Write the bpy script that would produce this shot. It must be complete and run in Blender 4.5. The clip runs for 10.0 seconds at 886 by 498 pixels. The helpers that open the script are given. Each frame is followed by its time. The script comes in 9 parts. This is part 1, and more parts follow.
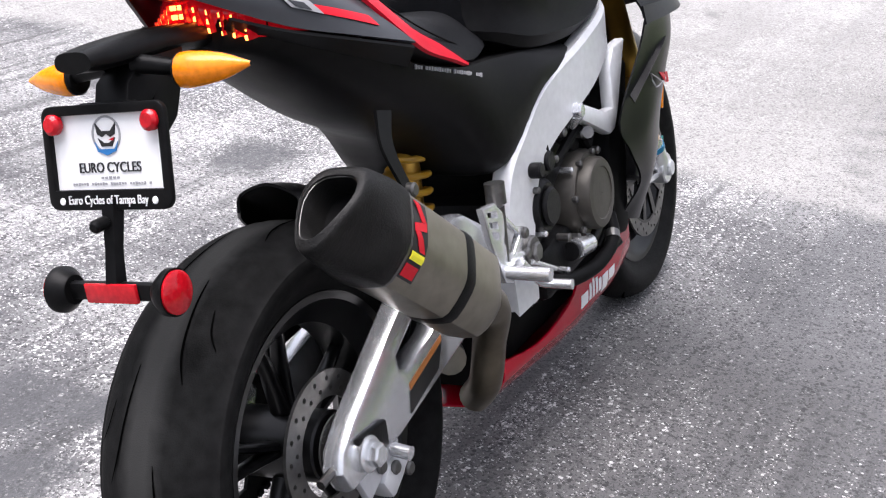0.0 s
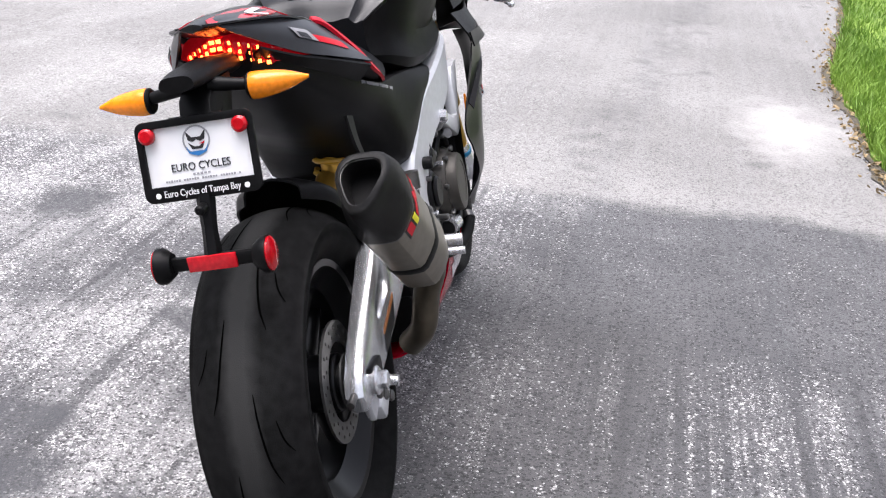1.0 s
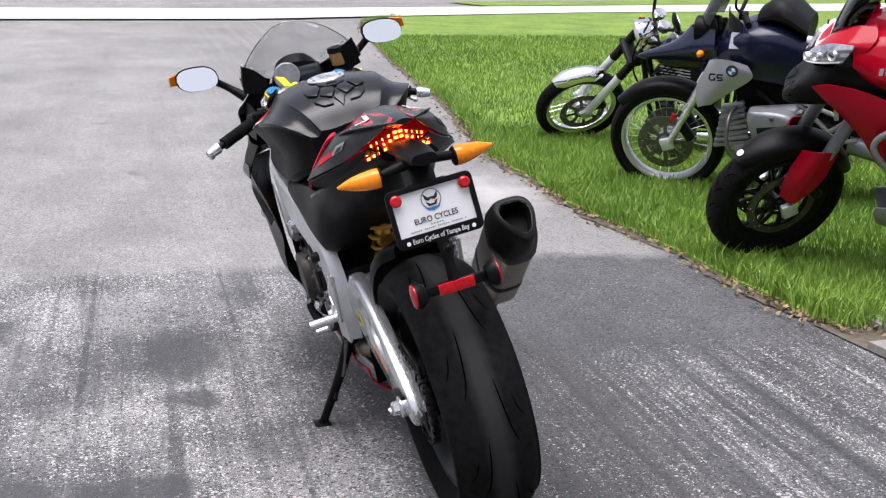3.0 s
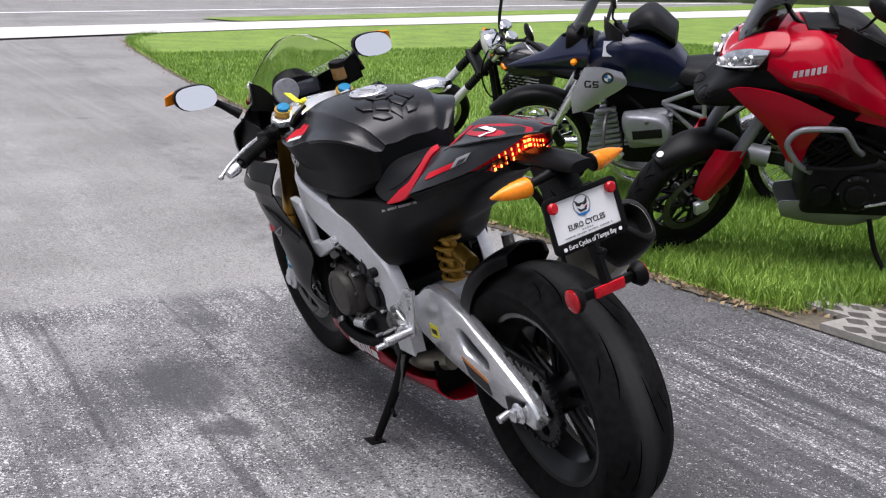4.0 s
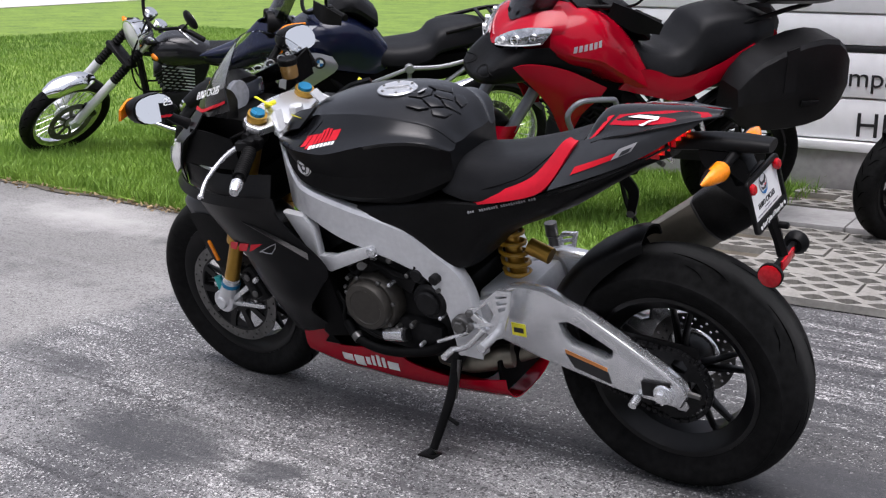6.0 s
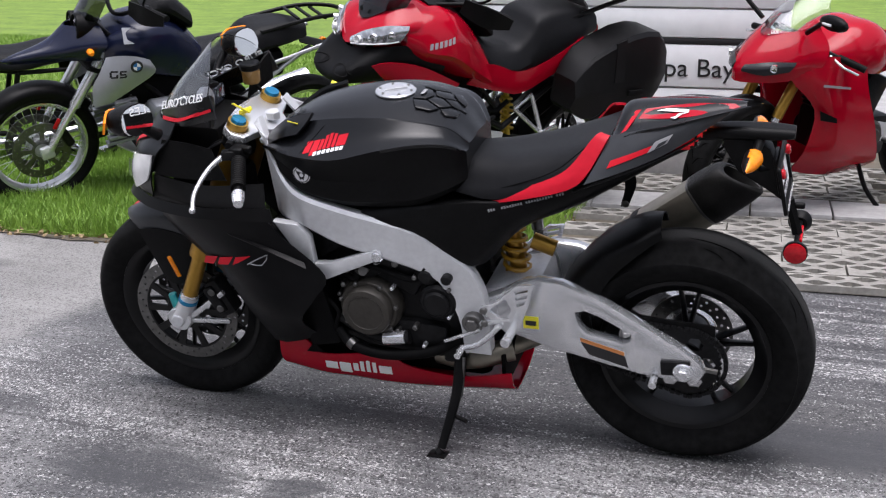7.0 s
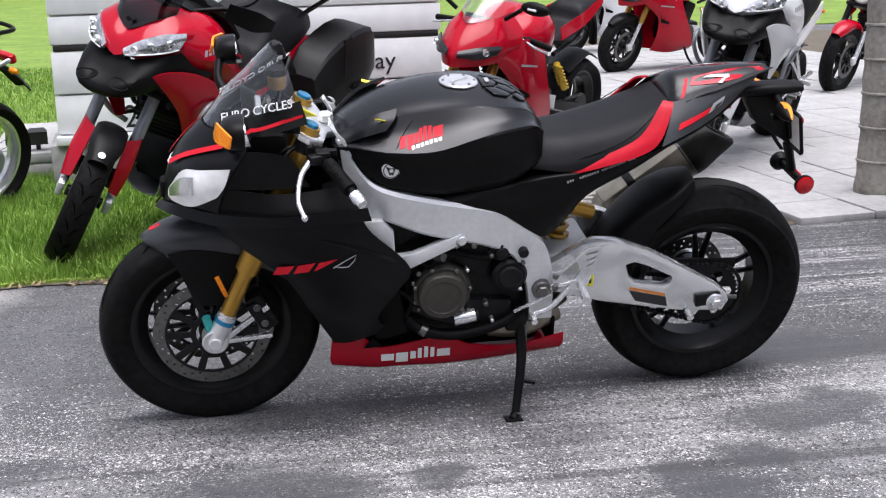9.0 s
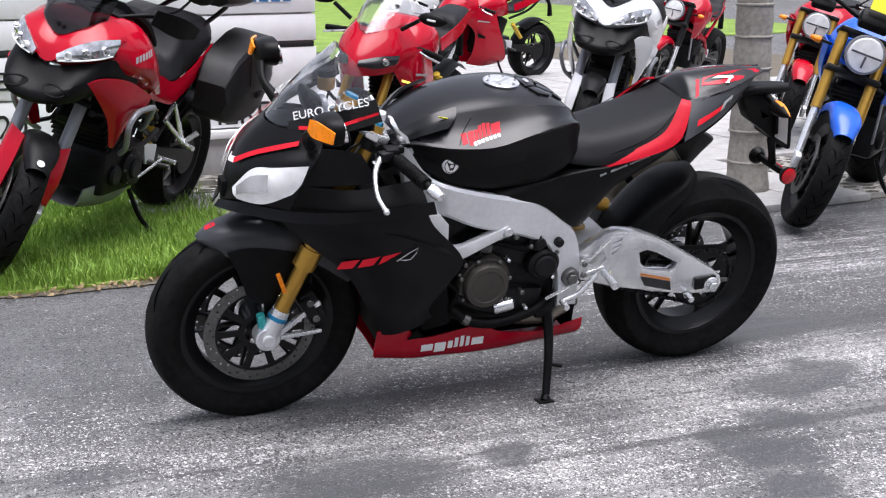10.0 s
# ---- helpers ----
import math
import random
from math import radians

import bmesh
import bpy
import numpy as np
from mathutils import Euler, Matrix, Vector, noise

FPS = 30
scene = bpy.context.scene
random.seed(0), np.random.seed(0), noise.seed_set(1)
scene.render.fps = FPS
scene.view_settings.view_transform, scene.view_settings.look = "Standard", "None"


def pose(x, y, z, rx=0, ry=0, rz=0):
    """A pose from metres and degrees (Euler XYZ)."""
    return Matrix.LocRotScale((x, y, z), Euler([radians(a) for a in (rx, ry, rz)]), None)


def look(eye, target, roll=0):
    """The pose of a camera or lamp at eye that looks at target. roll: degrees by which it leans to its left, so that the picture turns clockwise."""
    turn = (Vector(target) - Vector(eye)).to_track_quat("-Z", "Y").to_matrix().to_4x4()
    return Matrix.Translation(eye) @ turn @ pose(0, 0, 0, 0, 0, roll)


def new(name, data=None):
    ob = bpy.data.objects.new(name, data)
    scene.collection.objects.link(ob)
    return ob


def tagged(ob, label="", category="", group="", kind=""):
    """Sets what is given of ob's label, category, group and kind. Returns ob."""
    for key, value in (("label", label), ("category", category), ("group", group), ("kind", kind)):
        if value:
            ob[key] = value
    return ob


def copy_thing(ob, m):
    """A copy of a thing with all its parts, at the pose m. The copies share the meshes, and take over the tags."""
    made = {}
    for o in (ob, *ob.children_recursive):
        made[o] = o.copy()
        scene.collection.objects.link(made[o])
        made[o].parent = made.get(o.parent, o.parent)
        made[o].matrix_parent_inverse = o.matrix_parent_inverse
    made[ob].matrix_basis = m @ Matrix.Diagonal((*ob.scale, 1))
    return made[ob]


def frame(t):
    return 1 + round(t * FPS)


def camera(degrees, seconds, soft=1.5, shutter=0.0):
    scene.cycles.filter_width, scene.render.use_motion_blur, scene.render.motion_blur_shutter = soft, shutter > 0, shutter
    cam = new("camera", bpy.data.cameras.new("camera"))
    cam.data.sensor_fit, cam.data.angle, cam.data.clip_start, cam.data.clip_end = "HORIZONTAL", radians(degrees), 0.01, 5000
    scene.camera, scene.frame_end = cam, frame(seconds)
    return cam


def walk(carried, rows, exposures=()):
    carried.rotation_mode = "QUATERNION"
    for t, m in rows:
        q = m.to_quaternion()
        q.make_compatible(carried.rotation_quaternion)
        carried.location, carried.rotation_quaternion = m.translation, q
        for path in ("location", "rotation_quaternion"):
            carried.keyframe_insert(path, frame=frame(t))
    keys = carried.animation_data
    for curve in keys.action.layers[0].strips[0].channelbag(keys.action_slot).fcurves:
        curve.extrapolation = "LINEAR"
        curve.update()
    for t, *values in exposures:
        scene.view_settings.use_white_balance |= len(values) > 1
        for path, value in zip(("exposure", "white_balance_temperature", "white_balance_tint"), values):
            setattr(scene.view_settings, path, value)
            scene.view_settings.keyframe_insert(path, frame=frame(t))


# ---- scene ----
from mathutils.bvhtree import BVHTree

cam = camera(39.5, 10.0, 1.2)
PATH = [
    (0, (-1.947, -0.821, 1.303), (-0.315, -0.004, 0.483), 4.4),
    (0.5, (-2.209, -0.643, 1.289), (-0.443, -0.087, 0.534), 3.6),
    (1, (-2.618, -0.515, 1.328), (-0.767, -0.221, 0.63), 4.4),
    (1.5, (-2.918, -0.307, 1.319), (-1.015, -0.181, 0.715), 3.5),
    (2, (-3.146, -0.039, 1.321), (-1.219, -0.075, 0.788), 3.2),
    (2.5, (-3.309, 0.293, 1.312), (-1.39, 0.059, 0.795), 3.9),
    (2.7, (-3.342, 0.464, 1.318), (-1.433, 0.139, 0.819), 2.5),
    (3.8, (-3.118, 1.403, 1.312), (-1.363, 0.56, 0.857), 1.6),
    (4, (-3.039, 1.557, 1.294), (-1.307, 0.664, 0.843), 1.1),
    (4.5, (-2.799, 1.888, 1.298), (-1.19, 0.819, 0.782), 1.2),
    (5, (-2.529, 2.213, 1.298), (-1.077, 0.928, 0.809), 1.0),
    (5.5, (-2.22, 2.473, 1.285), (-0.931, 1.016, 0.82), 1.8),
    (5.7, (-2.091, 2.556, 1.29), (-0.862, 1.048, 0.825), 1.3),
    (6.8, (-1.336, 3.036, 1.296), (-0.542, 1.263, 0.82), 0.1),
    (7, (-1.168, 3.094, 1.3), (-0.492, 1.272, 0.828), 0.4),
    (7.5, (-0.754, 3.247, 1.302), (-0.324, 1.352, 0.827), -0.1),
    (8, (-0.338, 3.372, 1.313), (-0.149, 1.438, 0.84), 0.9),
    (8.5, (0.104, 3.404, 1.309), (0.074, 1.457, 0.853), 0.5),
    (9, (0.541, 3.456, 1.292), (0.27, 1.531, 0.821), -1.5),
    (9.5, (0.982, 3.481, 1.283), (0.488, 1.598, 0.825), -0.0),
    (10, (1.378, 3.418, 1.276), (0.71, 1.587, 0.825), -0.4),
]
walk(cam, [(t, look(eye, target, roll)) for t, eye, target, roll in PATH], [(0, 1.95, 6350, 16), (1.2, 1.75, 6350, 16), (2.5, 1.45, 6300, 16), (4.5, 1.15, 6300, 16), (7, 1.2, 6250, 16), (8.5, 1.35, 6250, 15), (10, 1.56, 6250, 15)])

# ---- light ----
world = bpy.data.worlds.new("sky")
scene.world = world
world.use_nodes = True
wn = world.node_tree.nodes
wl = world.node_tree.links
sky = wn.new("ShaderNodeTexSky")
sky.sky_type = 'NISHITA'
sky.sun_disc = False
sky.sun_elevation = radians(78)
sky.sun_rotation = radians(-24)
sky.air_density = 1.0
sky.dust_density = 4.0
cloud = wn.new("ShaderNodeHueSaturation")
cloud.inputs["Saturation"].default_value = 0.34
wl.new(sky.outputs[0], cloud.inputs["Color"])
wl.new(cloud.outputs[0], wn["Background"].inputs["Color"])
wn["Background"].inputs["Strength"].default_value = 0.085
sun = new("sun", bpy.data.lights.new("sun", "SUN"))
sun.data.energy = 1.5
sun.data.angle = radians(55)
sun.data.color = (1.0, 0.98, 0.965)
sun.matrix_world = look((-1.0, 1.6, 9), (0, 0, 0))

# ---- materials ----
def material(name, base, rough=0.5, metal=0.0, grain=0.0, scale=60.0, bump=0.0, bump_scale=200.0, coat=0.0, wear=None, spec=0.5):
    """A surface with grain at two scales: base colour varied by grain, fine relief by bump."""
    m = bpy.data.materials.new(name)
    m.use_nodes = True
    n, l = m.node_tree.nodes, m.node_tree.links
    b = n["Principled BSDF"]
    b.inputs["Roughness"].default_value = rough
    b.inputs["Metallic"].default_value = metal
    b.inputs["Coat Weight"].default_value = coat
    b.inputs["Coat Roughness"].default_value = 0.08
    b.inputs["Specular IOR Level"].default_value = spec
    b.inputs["Base Color"].default_value = (*base, 1)
    tc = n.new("ShaderNodeTexCoord")
    if grain:
        fine = n.new("ShaderNodeTexNoise")
        fine.inputs["Scale"].default_value = scale
        fine.inputs["Detail"].default_value = 5
        wide = n.new("ShaderNodeTexNoise")
        wide.inputs["Scale"].default_value = scale / 9
        wide.inputs["Detail"].default_value = 3
        l.new(tc.outputs["Object"], fine.inputs["Vector"])
        l.new(tc.outputs["Object"], wide.inputs["Vector"])
        add = n.new("ShaderNodeMath")
        add.operation = 'ADD'
        l.new(fine.outputs["Fac"], add.inputs[0])
        l.new(wide.outputs["Fac"], add.inputs[1])
        ramp = n.new("ShaderNodeMapRange")
        ramp.inputs["From Min"].default_value = 0.7
        ramp.inputs["From Max"].default_value = 1.3
        l.new(add.outputs[0], ramp.inputs["Value"])
        mix = n.new("ShaderNodeMix")
        mix.data_type = 'RGBA'
        hi = wear or tuple(min(1, c * (1 + grain) + 0.01 * grain) for c in base)
        mix.inputs[6].default_value = (*[c * (1 - grain * 0.6) for c in base], 1)
        mix.inputs[7].default_value = (*hi, 1)
        l.new(ramp.outputs[0], mix.inputs[0])
        l.new(mix.outputs[2], b.inputs["Base Color"])
        rr = n.new("ShaderNodeMapRange")
        rr.inputs["To Min"].default_value = max(0.03, rough - 0.08)
        rr.inputs["To Max"].default_value = min(1, rough + 0.1)
        l.new(wide.outputs["Fac"], rr.inputs["Value"])
        l.new(rr.outputs[0], b.inputs["Roughness"])
    if bump:
        tex = n.new("ShaderNodeTexNoise")
        tex.inputs["Scale"].default_value = bump_scale
        tex.inputs["Detail"].default_value = 4
        l.new(tc.outputs["Object"], tex.inputs["Vector"])
        bp = n.new("ShaderNodeBump")
        bp.inputs["Strength"].default_value = bump
        bp.inputs["Distance"].default_value = 0.002
        l.new(tex.outputs["Fac"], bp.inputs["Height"])
        l.new(bp.outputs[0], b.inputs["Normal"])
    return m


def clear(name, tint, rough=0.02, ior=1.45):
    m = bpy.data.materials.new(name)
    m.use_nodes = True
    b = m.node_tree.nodes["Principled BSDF"]
    b.inputs["Base Color"].default_value = (*tint, 1)
    b.inputs["Roughness"].default_value = rough
    b.inputs["Transmission Weight"].default_value = 1.0
    b.inputs["IOR"].default_value = ior
    return m


SATIN = material("satin_black_paint", (0.003, 0.0031, 0.0038), 0.28, spec=0.4, grain=0.15, scale=30, bump=0.03, bump_scale=900)
TANKPAINT = material("satin_tank_paint", (0.0035, 0.0038, 0.0048), 0.24, spec=0.36, grain=0.12, scale=30, bump=0.02, bump_scale=900)
FAIRING = material("black_fairing_paint", (0.0025, 0.0025, 0.003), 0.3, spec=0.16, grain=0.15, scale=30, bump=0.03, bump_scale=900)
MATTE = material("matte_black_plastic", (0.0025, 0.0025, 0.0027), 0.42, spec=0.12, grain=0.25, scale=90, bump=0.12, bump_scale=700)
DEEP = material("black_cavity_plastic", (0.002, 0.002, 0.0022), 0.6, spec=0.08, grain=0.2, scale=40)
GREY = material("graphite_paint", (0.03, 0.032, 0.036), 0.32, spec=0.35, grain=0.15, scale=30)
RED = material("red_paint", (0.36, 0.002, 0.014), 0.09, spec=0.26, grain=0.06, scale=20)
REDMATT = material("red_vinyl", (0.46, 0.005, 0.018), 0.45, spec=0.2, grain=0.12, scale=60, bump=0.1)
ALLOY = material("cast_alloy", (0.62, 0.63, 0.645), 0.4, 0.3, grain=0.1, scale=70, bump=0.06, bump_scale=600)
POLISH = material("polished_alloy", (0.7, 0.71, 0.725), 0.26, 0.75, grain=0.04, scale=14)
STEEL = material("worn_steel", (0.13, 0.128, 0.124), 0.38, 0.85, grain=0.3, scale=80)
CHROME = material("chrome", (0.8, 0.81, 0.82), 0.08, 1.0, grain=0.05, scale=30)
GOLD = material("gold_anodised", (0.42, 0.24, 0.04), 0.3, 0.75, grain=0.1, scale=50)
BRONZE = material("bronze_cover", (0.05, 0.046, 0.04), 0.42, 0.4, spec=0.3, grain=0.25, scale=70, bump=0.08)
TITAN = material("titanium_sleeve", (0.235, 0.215, 0.175), 0.36, 0.75, grain=0.22, scale=40)
ENGINE = material("engine_casting", (0.005, 0.005, 0.0055), 0.4, 0.1, spec=0.15, grain=0.5, scale=80, bump=0.3, bump_scale=300)
RUBBER = material("tyre_rubber", (0.0045, 0.0045, 0.0045), 0.55, spec=0.07, grain=0.5, scale=50, bump=0.25, bump_scale=500)
WORNRUBBER = material("worn_tyre_rubber", (0.0045, 0.0045, 0.0045), 0.62, spec=0.035, grain=0.5, scale=50, bump=0.25, bump_scale=500)
def dusty_band(m, half, dust):
    """Road dust on the part of the tread that rolls: a band round the tyre's middle with a ragged rim."""
    n, l = m.node_tree.nodes, m.node_tree.links
    b = n["Principled BSDF"]
    tc = n.new("ShaderNodeTexCoord")
    sep = n.new("ShaderNodeSeparateXYZ")
    l.new(tc.outputs["Object"], sep.inputs[0])
    side = n.new("ShaderNodeMath")
    side.operation = 'ABSOLUTE'
    l.new(sep.outputs[1], side.inputs[0])
    rag = n.new("ShaderNodeTexNoise")
    rag.inputs["Scale"].default_value = 34
    rag.inputs["Detail"].default_value = 6
    l.new(tc.outputs["Object"], rag.inputs["Vector"])
    edge = n.new("ShaderNodeMath")
    edge.operation = 'MULTIPLY_ADD'
    edge.inputs[1].default_value = 0.018
    l.new(rag.outputs["Fac"], edge.inputs[0])
    l.new(side.outputs[0], edge.inputs[2])
    band = n.new("ShaderNodeMapRange")
    band.inputs["From Min"].default_value = half + 0.022
    band.inputs["From Max"].default_value = half - 0.002
    band.inputs["To Max"].default_value = 0.8
    l.new(edge.outputs[0], band.inputs["Value"])
    mix = n.new("ShaderNodeMix")
    mix.data_type = 'RGBA'
    l.new(band.outputs[0], mix.inputs[0])
    l.new(b.inputs["Base Color"].links[0].from_socket, mix.inputs[6])
    mix.inputs[7].default_value = (*dust, 1)
    l.new(mix.outputs[2], b.inputs["Base Color"])
dusty_band(WORNRUBBER, 0.023, (0.036, 0.036, 0.035))
# near-black colour for the shade in tread grooves; the tread itself stays uncut
GROOVESHADE = material("tread_groove", (0.0012, 0.0012, 0.0012), 0.9, spec=0.0)
RIM = material("black_rim", (0.003, 0.003, 0.0034), 0.3, spec=0.25, grain=0.2, scale=40)
VINYL = material("seat_vinyl", (0.006, 0.0063, 0.0073), 0.48, spec=0.15, grain=0.2, scale=80, bump=0.25, bump_scale=900)
WHITE = material("white_print", (0.78, 0.78, 0.78), 0.45, grain=0.04, scale=40)
BLACKPRINT = material("black_print", (0.012, 0.012, 0.013), 0.5)
REDPRINT = material("red_print", (0.55, 0.01, 0.022), 0.45, spec=0.2, grain=0.05)
BLUEPRINT = material("blue_print", (0.02, 0.16, 0.42), 0.45)
GREYPRINT = material("grey_print", (0.3, 0.3, 0.31), 0.5)
YELLOW = material("yellow_tag", (0.85, 0.78, 0.03), 0.5, grain=0.06)
BLUEANOD = material("blue_anodised", (0.02, 0.22, 0.42), 0.28, 0.6, grain=0.1)
TEAL = material("teal_anodised", (0.05, 0.42, 0.42), 0.3, 0.5, grain=0.1)
AMBER = material("amber_lens", (0.8, 0.22, 0.004), 0.15, grain=0.3, scale=120, spec=0.4)
REDLENS = material("red_lens", (0.42, 0.004, 0.01), 0.15, grain=0.35, scale=150, spec=0.4)
LITLENS = material("lit_red_lens", (0.45, 0.004, 0.01), 0.15, grain=0.35, scale=150, spec=0.4)
LITLENS.node_tree.nodes["Principled BSDF"].inputs["Emission Color"].default_value = (1.0, 0.01, 0.02, 1)
LITLENS.node_tree.nodes["Principled BSDF"].inputs["Emission Strength"].default_value = 0.035
# opaque pale lens: the sky's bright reflection is put into its colour
PALELENS = material("headlight_lens", (0.82, 0.83, 0.84), 0.1, 0.15, grain=0.25, scale=22, coat=1.0)
MIRROR = material("mirror_glass", (0.9, 0.9, 0.9), 0.03, 1.0)
GLASS = clear("tinted_screen", (0.88, 0.89, 0.9))
# strong light and dark mottling stands for glints of a reflector under glass
LAMPGLASS = material("lamp_glint_mottle", (0.4, 0.41, 0.43), 0.12, 0.8, grain=0.9, scale=26, coat=1.0)
DIAL = material("dial_face", (0.3, 0.31, 0.34), 0.2, grain=0.3, scale=60, coat=0.6)
GAUGE = material("gauge_glass", (0.04, 0.045, 0.06), 0.06, grain=0.1, coat=1.0)
GLOW = bpy.data.materials.new("lit_tail_lamp")
GLOW.use_nodes = True
GLOW.node_tree.nodes["Principled BSDF"].inputs["Base Color"].default_value = (0.9, 0.1, 0.02, 1)
GLOW.node_tree.nodes["Principled BSDF"].inputs["Emission Color"].default_value = (1.0, 0.2, 0.03, 1)
GLOW.node_tree.nodes["Principled BSDF"].inputs["Emission Strength"].default_value = 3.2


# ---- mesh tools ----
def spline(pts, n, closed=False):
    """n steps of a smooth curve through each span of the points."""
    p = np.array(pts, float)
    k = len(p)
    if k == 2 and not closed:
        f = np.linspace(0, 1, n + 1)[:, None]
        return p[0] * (1 - f) + p[1] * f
    out = []
    for i in range(k if closed else k - 1):
        if closed:
            a, b, c, d = p[(i - 1) % k], p[i], p[(i + 1) % k], p[(i + 2) % k]
        else:
            b, c = p[i], p[i + 1]
            a = p[i - 1] if i else 2 * b - c
            d = p[i + 2] if i + 2 < k else 2 * c - b
        for j in range(n):
            u = j / n
            out.append(0.5 * (2 * b + (c - a) * u + (2 * a - 5 * b + 4 * c - d) * u * u + (3 * b - a - 3 * c + d) * u ** 3))
    if not closed:
        out.append(p[-1])
    return np.array(out)


def grid_mesh(g, closed=False, caps=False):
    bm = bmesh.new()
    r, c = len(g), len(g[0])
    v = [[bm.verts.new(tuple(map(float, q))) for q in row] for row in g]
    for i in range(r - 1):
        for j in range(c if closed else c - 1):
            try:
                bm.faces.new((v[i][j], v[i][(j + 1) % c], v[i + 1][(j + 1) % c], v[i + 1][j]))
            except ValueError:
                pass
    if caps:
        bm.faces.new(v[0][::-1])
        bm.faces.new(v[-1])
    return bm


def patch(rows, nu=4, nv=4, thick=0.004):
    """A thin shell through rows of points."""
    mid = np.array([spline(r, nu) for r in rows])
    g = np.array([spline(mid[:, j], nv) for j in range(mid.shape[1])]).transpose(1, 0, 2)
    bm = grid_mesh(g)
    bmesh.ops.recalc_face_normals(bm, faces=bm.faces)
    if thick:
        bmesh.ops.solidify(bm, geom=bm.faces[:], thickness=thick)
    return bm


def loft(rings, nu=3, nv=4):
    """A closed body through rings of points, with flat ends."""
    mid = np.array([spline(r, nu, True) for r in rings])
    g = np.array([spline(mid[:, j], nv) for j in range(mid.shape[1])]).transpose(1, 0, 2)
    bm = grid_mesh(g, True, True)
    bmesh.ops.recalc_face_normals(bm, faces=bm.faces)
    return bm


def body(stations, nu=3, nv=4):
    """A left-right symmetric body; each station: x, then (half width, z) from the top's middle to the bottom's middle."""
    rings = []
    for x, *half in stations:
        left = [(x, y, z) for y, z in half]
        right = [(x, -y, z) for y, z in half[::-1] if y > 1e-6]
        rings.append(left + right)
    return loft(rings, nu, nv)


def tube(pts, r, seg=10, n=6, ends=True):
    """A round bar along a smooth line; r is one radius or one for each point."""
    path = spline(pts, n if len(pts) > 2 else 1)
    rs = np.interp(np.linspace(0, 1, len(path)), np.linspace(0, 1, len(pts)), r if hasattr(r, "__len__") else [r] * len(pts))
    g, up = [], None
    for i, p in enumerate(path):
        d = Vector(path[min(i + 1, len(path) - 1)] - path[max(i - 1, 0)]).normalized()
        if up is None:
            up = d.orthogonal().normalized()
        up = (up - d * up.dot(d)).normalized()
        s = d.cross(up)
        g.append([Vector(p) + (up * math.cos(a) + s * math.sin(a)) * rs[i] for a in np.arange(seg) * 2 * math.pi / seg])
    bm = grid_mesh(g, True, ends)
    bmesh.ops.recalc_face_normals(bm, faces=bm.faces)
    return bm


def lathe(profile, seg=48, centre=(0, 0, 0), closed=True, axis="y"):
    """A turned body: profile of (radius, along the axis)."""
    g = []
    for a in np.arange(seg) * 2 * math.pi / seg:
        ca, sa = math.cos(a), math.sin(a)
        row = []
        for r, h in profile:
            q = {"y": (r * ca, h, r * sa), "x": (h, r * ca, r * sa), "z": (r * ca, r * sa, h)}[axis]
            row.append(Vector(centre) + Vector(q))
        g.append(row)
    bm = bmesh.new()
    v = [[bm.verts.new(q) for q in row] for row in g]
    k = len(profile)
    for i in range(seg):
        for j in range(k if closed else k - 1):
            bm.faces.new((v[i][j], v[i][(j + 1) % k], v[(i + 1) % seg][(j + 1) % k], v[(i + 1) % seg][j]))
    bmesh.ops.recalc_face_normals(bm, faces=bm.faces)
    return bm


def disc(r, y0, y1, centre=(0, 0, 0), seg=32, bevel=0.003, axis="y"):
    """A solid round plate between y0 and y1."""
    b = min(bevel, r * 0.4, abs(y1 - y0) * 0.4)
    s = 1 if y1 > y0 else -1
    prof = [(0.0005, y0), (r - b, y0), (r, y0 + s * b), (r, y1 - s * b), (r - b, y1), (0.0005, y1)]
    return lathe(prof, seg, centre, True, axis)


def box(size, at=(0, 0, 0), turn=(0, 0, 0), bevel=0.004):
    bm = bmesh.new()
    bmesh.ops.create_cube(bm, size=1)
    bmesh.ops.scale(bm, verts=bm.verts, vec=size)
    b = min(bevel, min(size) * 0.3)
    if b > 0:
        bmesh.ops.bevel(bm, geom=bm.edges[:], offset=b, segments=2, affect='EDGES', profile=0.5)
    bm.transform(pose(*at, *turn))
    return bm


def plate(outer, holes=(), y0=0.0, y1=0.01, bevel=0.0):
    """A flat plate cut from an outline in x and z, with holes, from y0 to y1."""
    bm = bmesh.new()
    for loop in (outer, *holes):
        v = [bm.verts.new((x, y0, z)) for x, z in loop]
        for i in range(len(v)):
            bm.edges.new((v[i], v[(i + 1) % len(v)]))
    bmesh.ops.triangle_fill(bm, use_beauty=True, use_dissolve=False, edges=bm.edges[:])
    ext = bmesh.ops.extrude_face_region(bm, geom=bm.faces[:])
    bmesh.ops.translate(bm, verts=[q for q in ext["geom"] if isinstance(q, bmesh.types.BMVert)], vec=(0, y1 - y0, 0))
    bmesh.ops.recalc_face_normals(bm, faces=bm.faces)
    if bevel:
        rim = [e for e in bm.edges if len(e.link_faces) == 2 and e.calc_face_angle(0) > 1.0 and abs(e.verts[0].co.y - e.verts[1].co.y) < 1e-6]
        bmesh.ops.bevel(bm, geom=rim, offset=bevel, segments=2, affect='EDGES', profile=0.5)
    return bm


def ring(r, k, centre=(0, 0), phase=0.0):
    return [(centre[0] + r * math.cos(phase + i * 2 * math.pi / k), centre[1] + r * math.sin(phase + i * 2 * math.pi / k)) for i in range(k)]


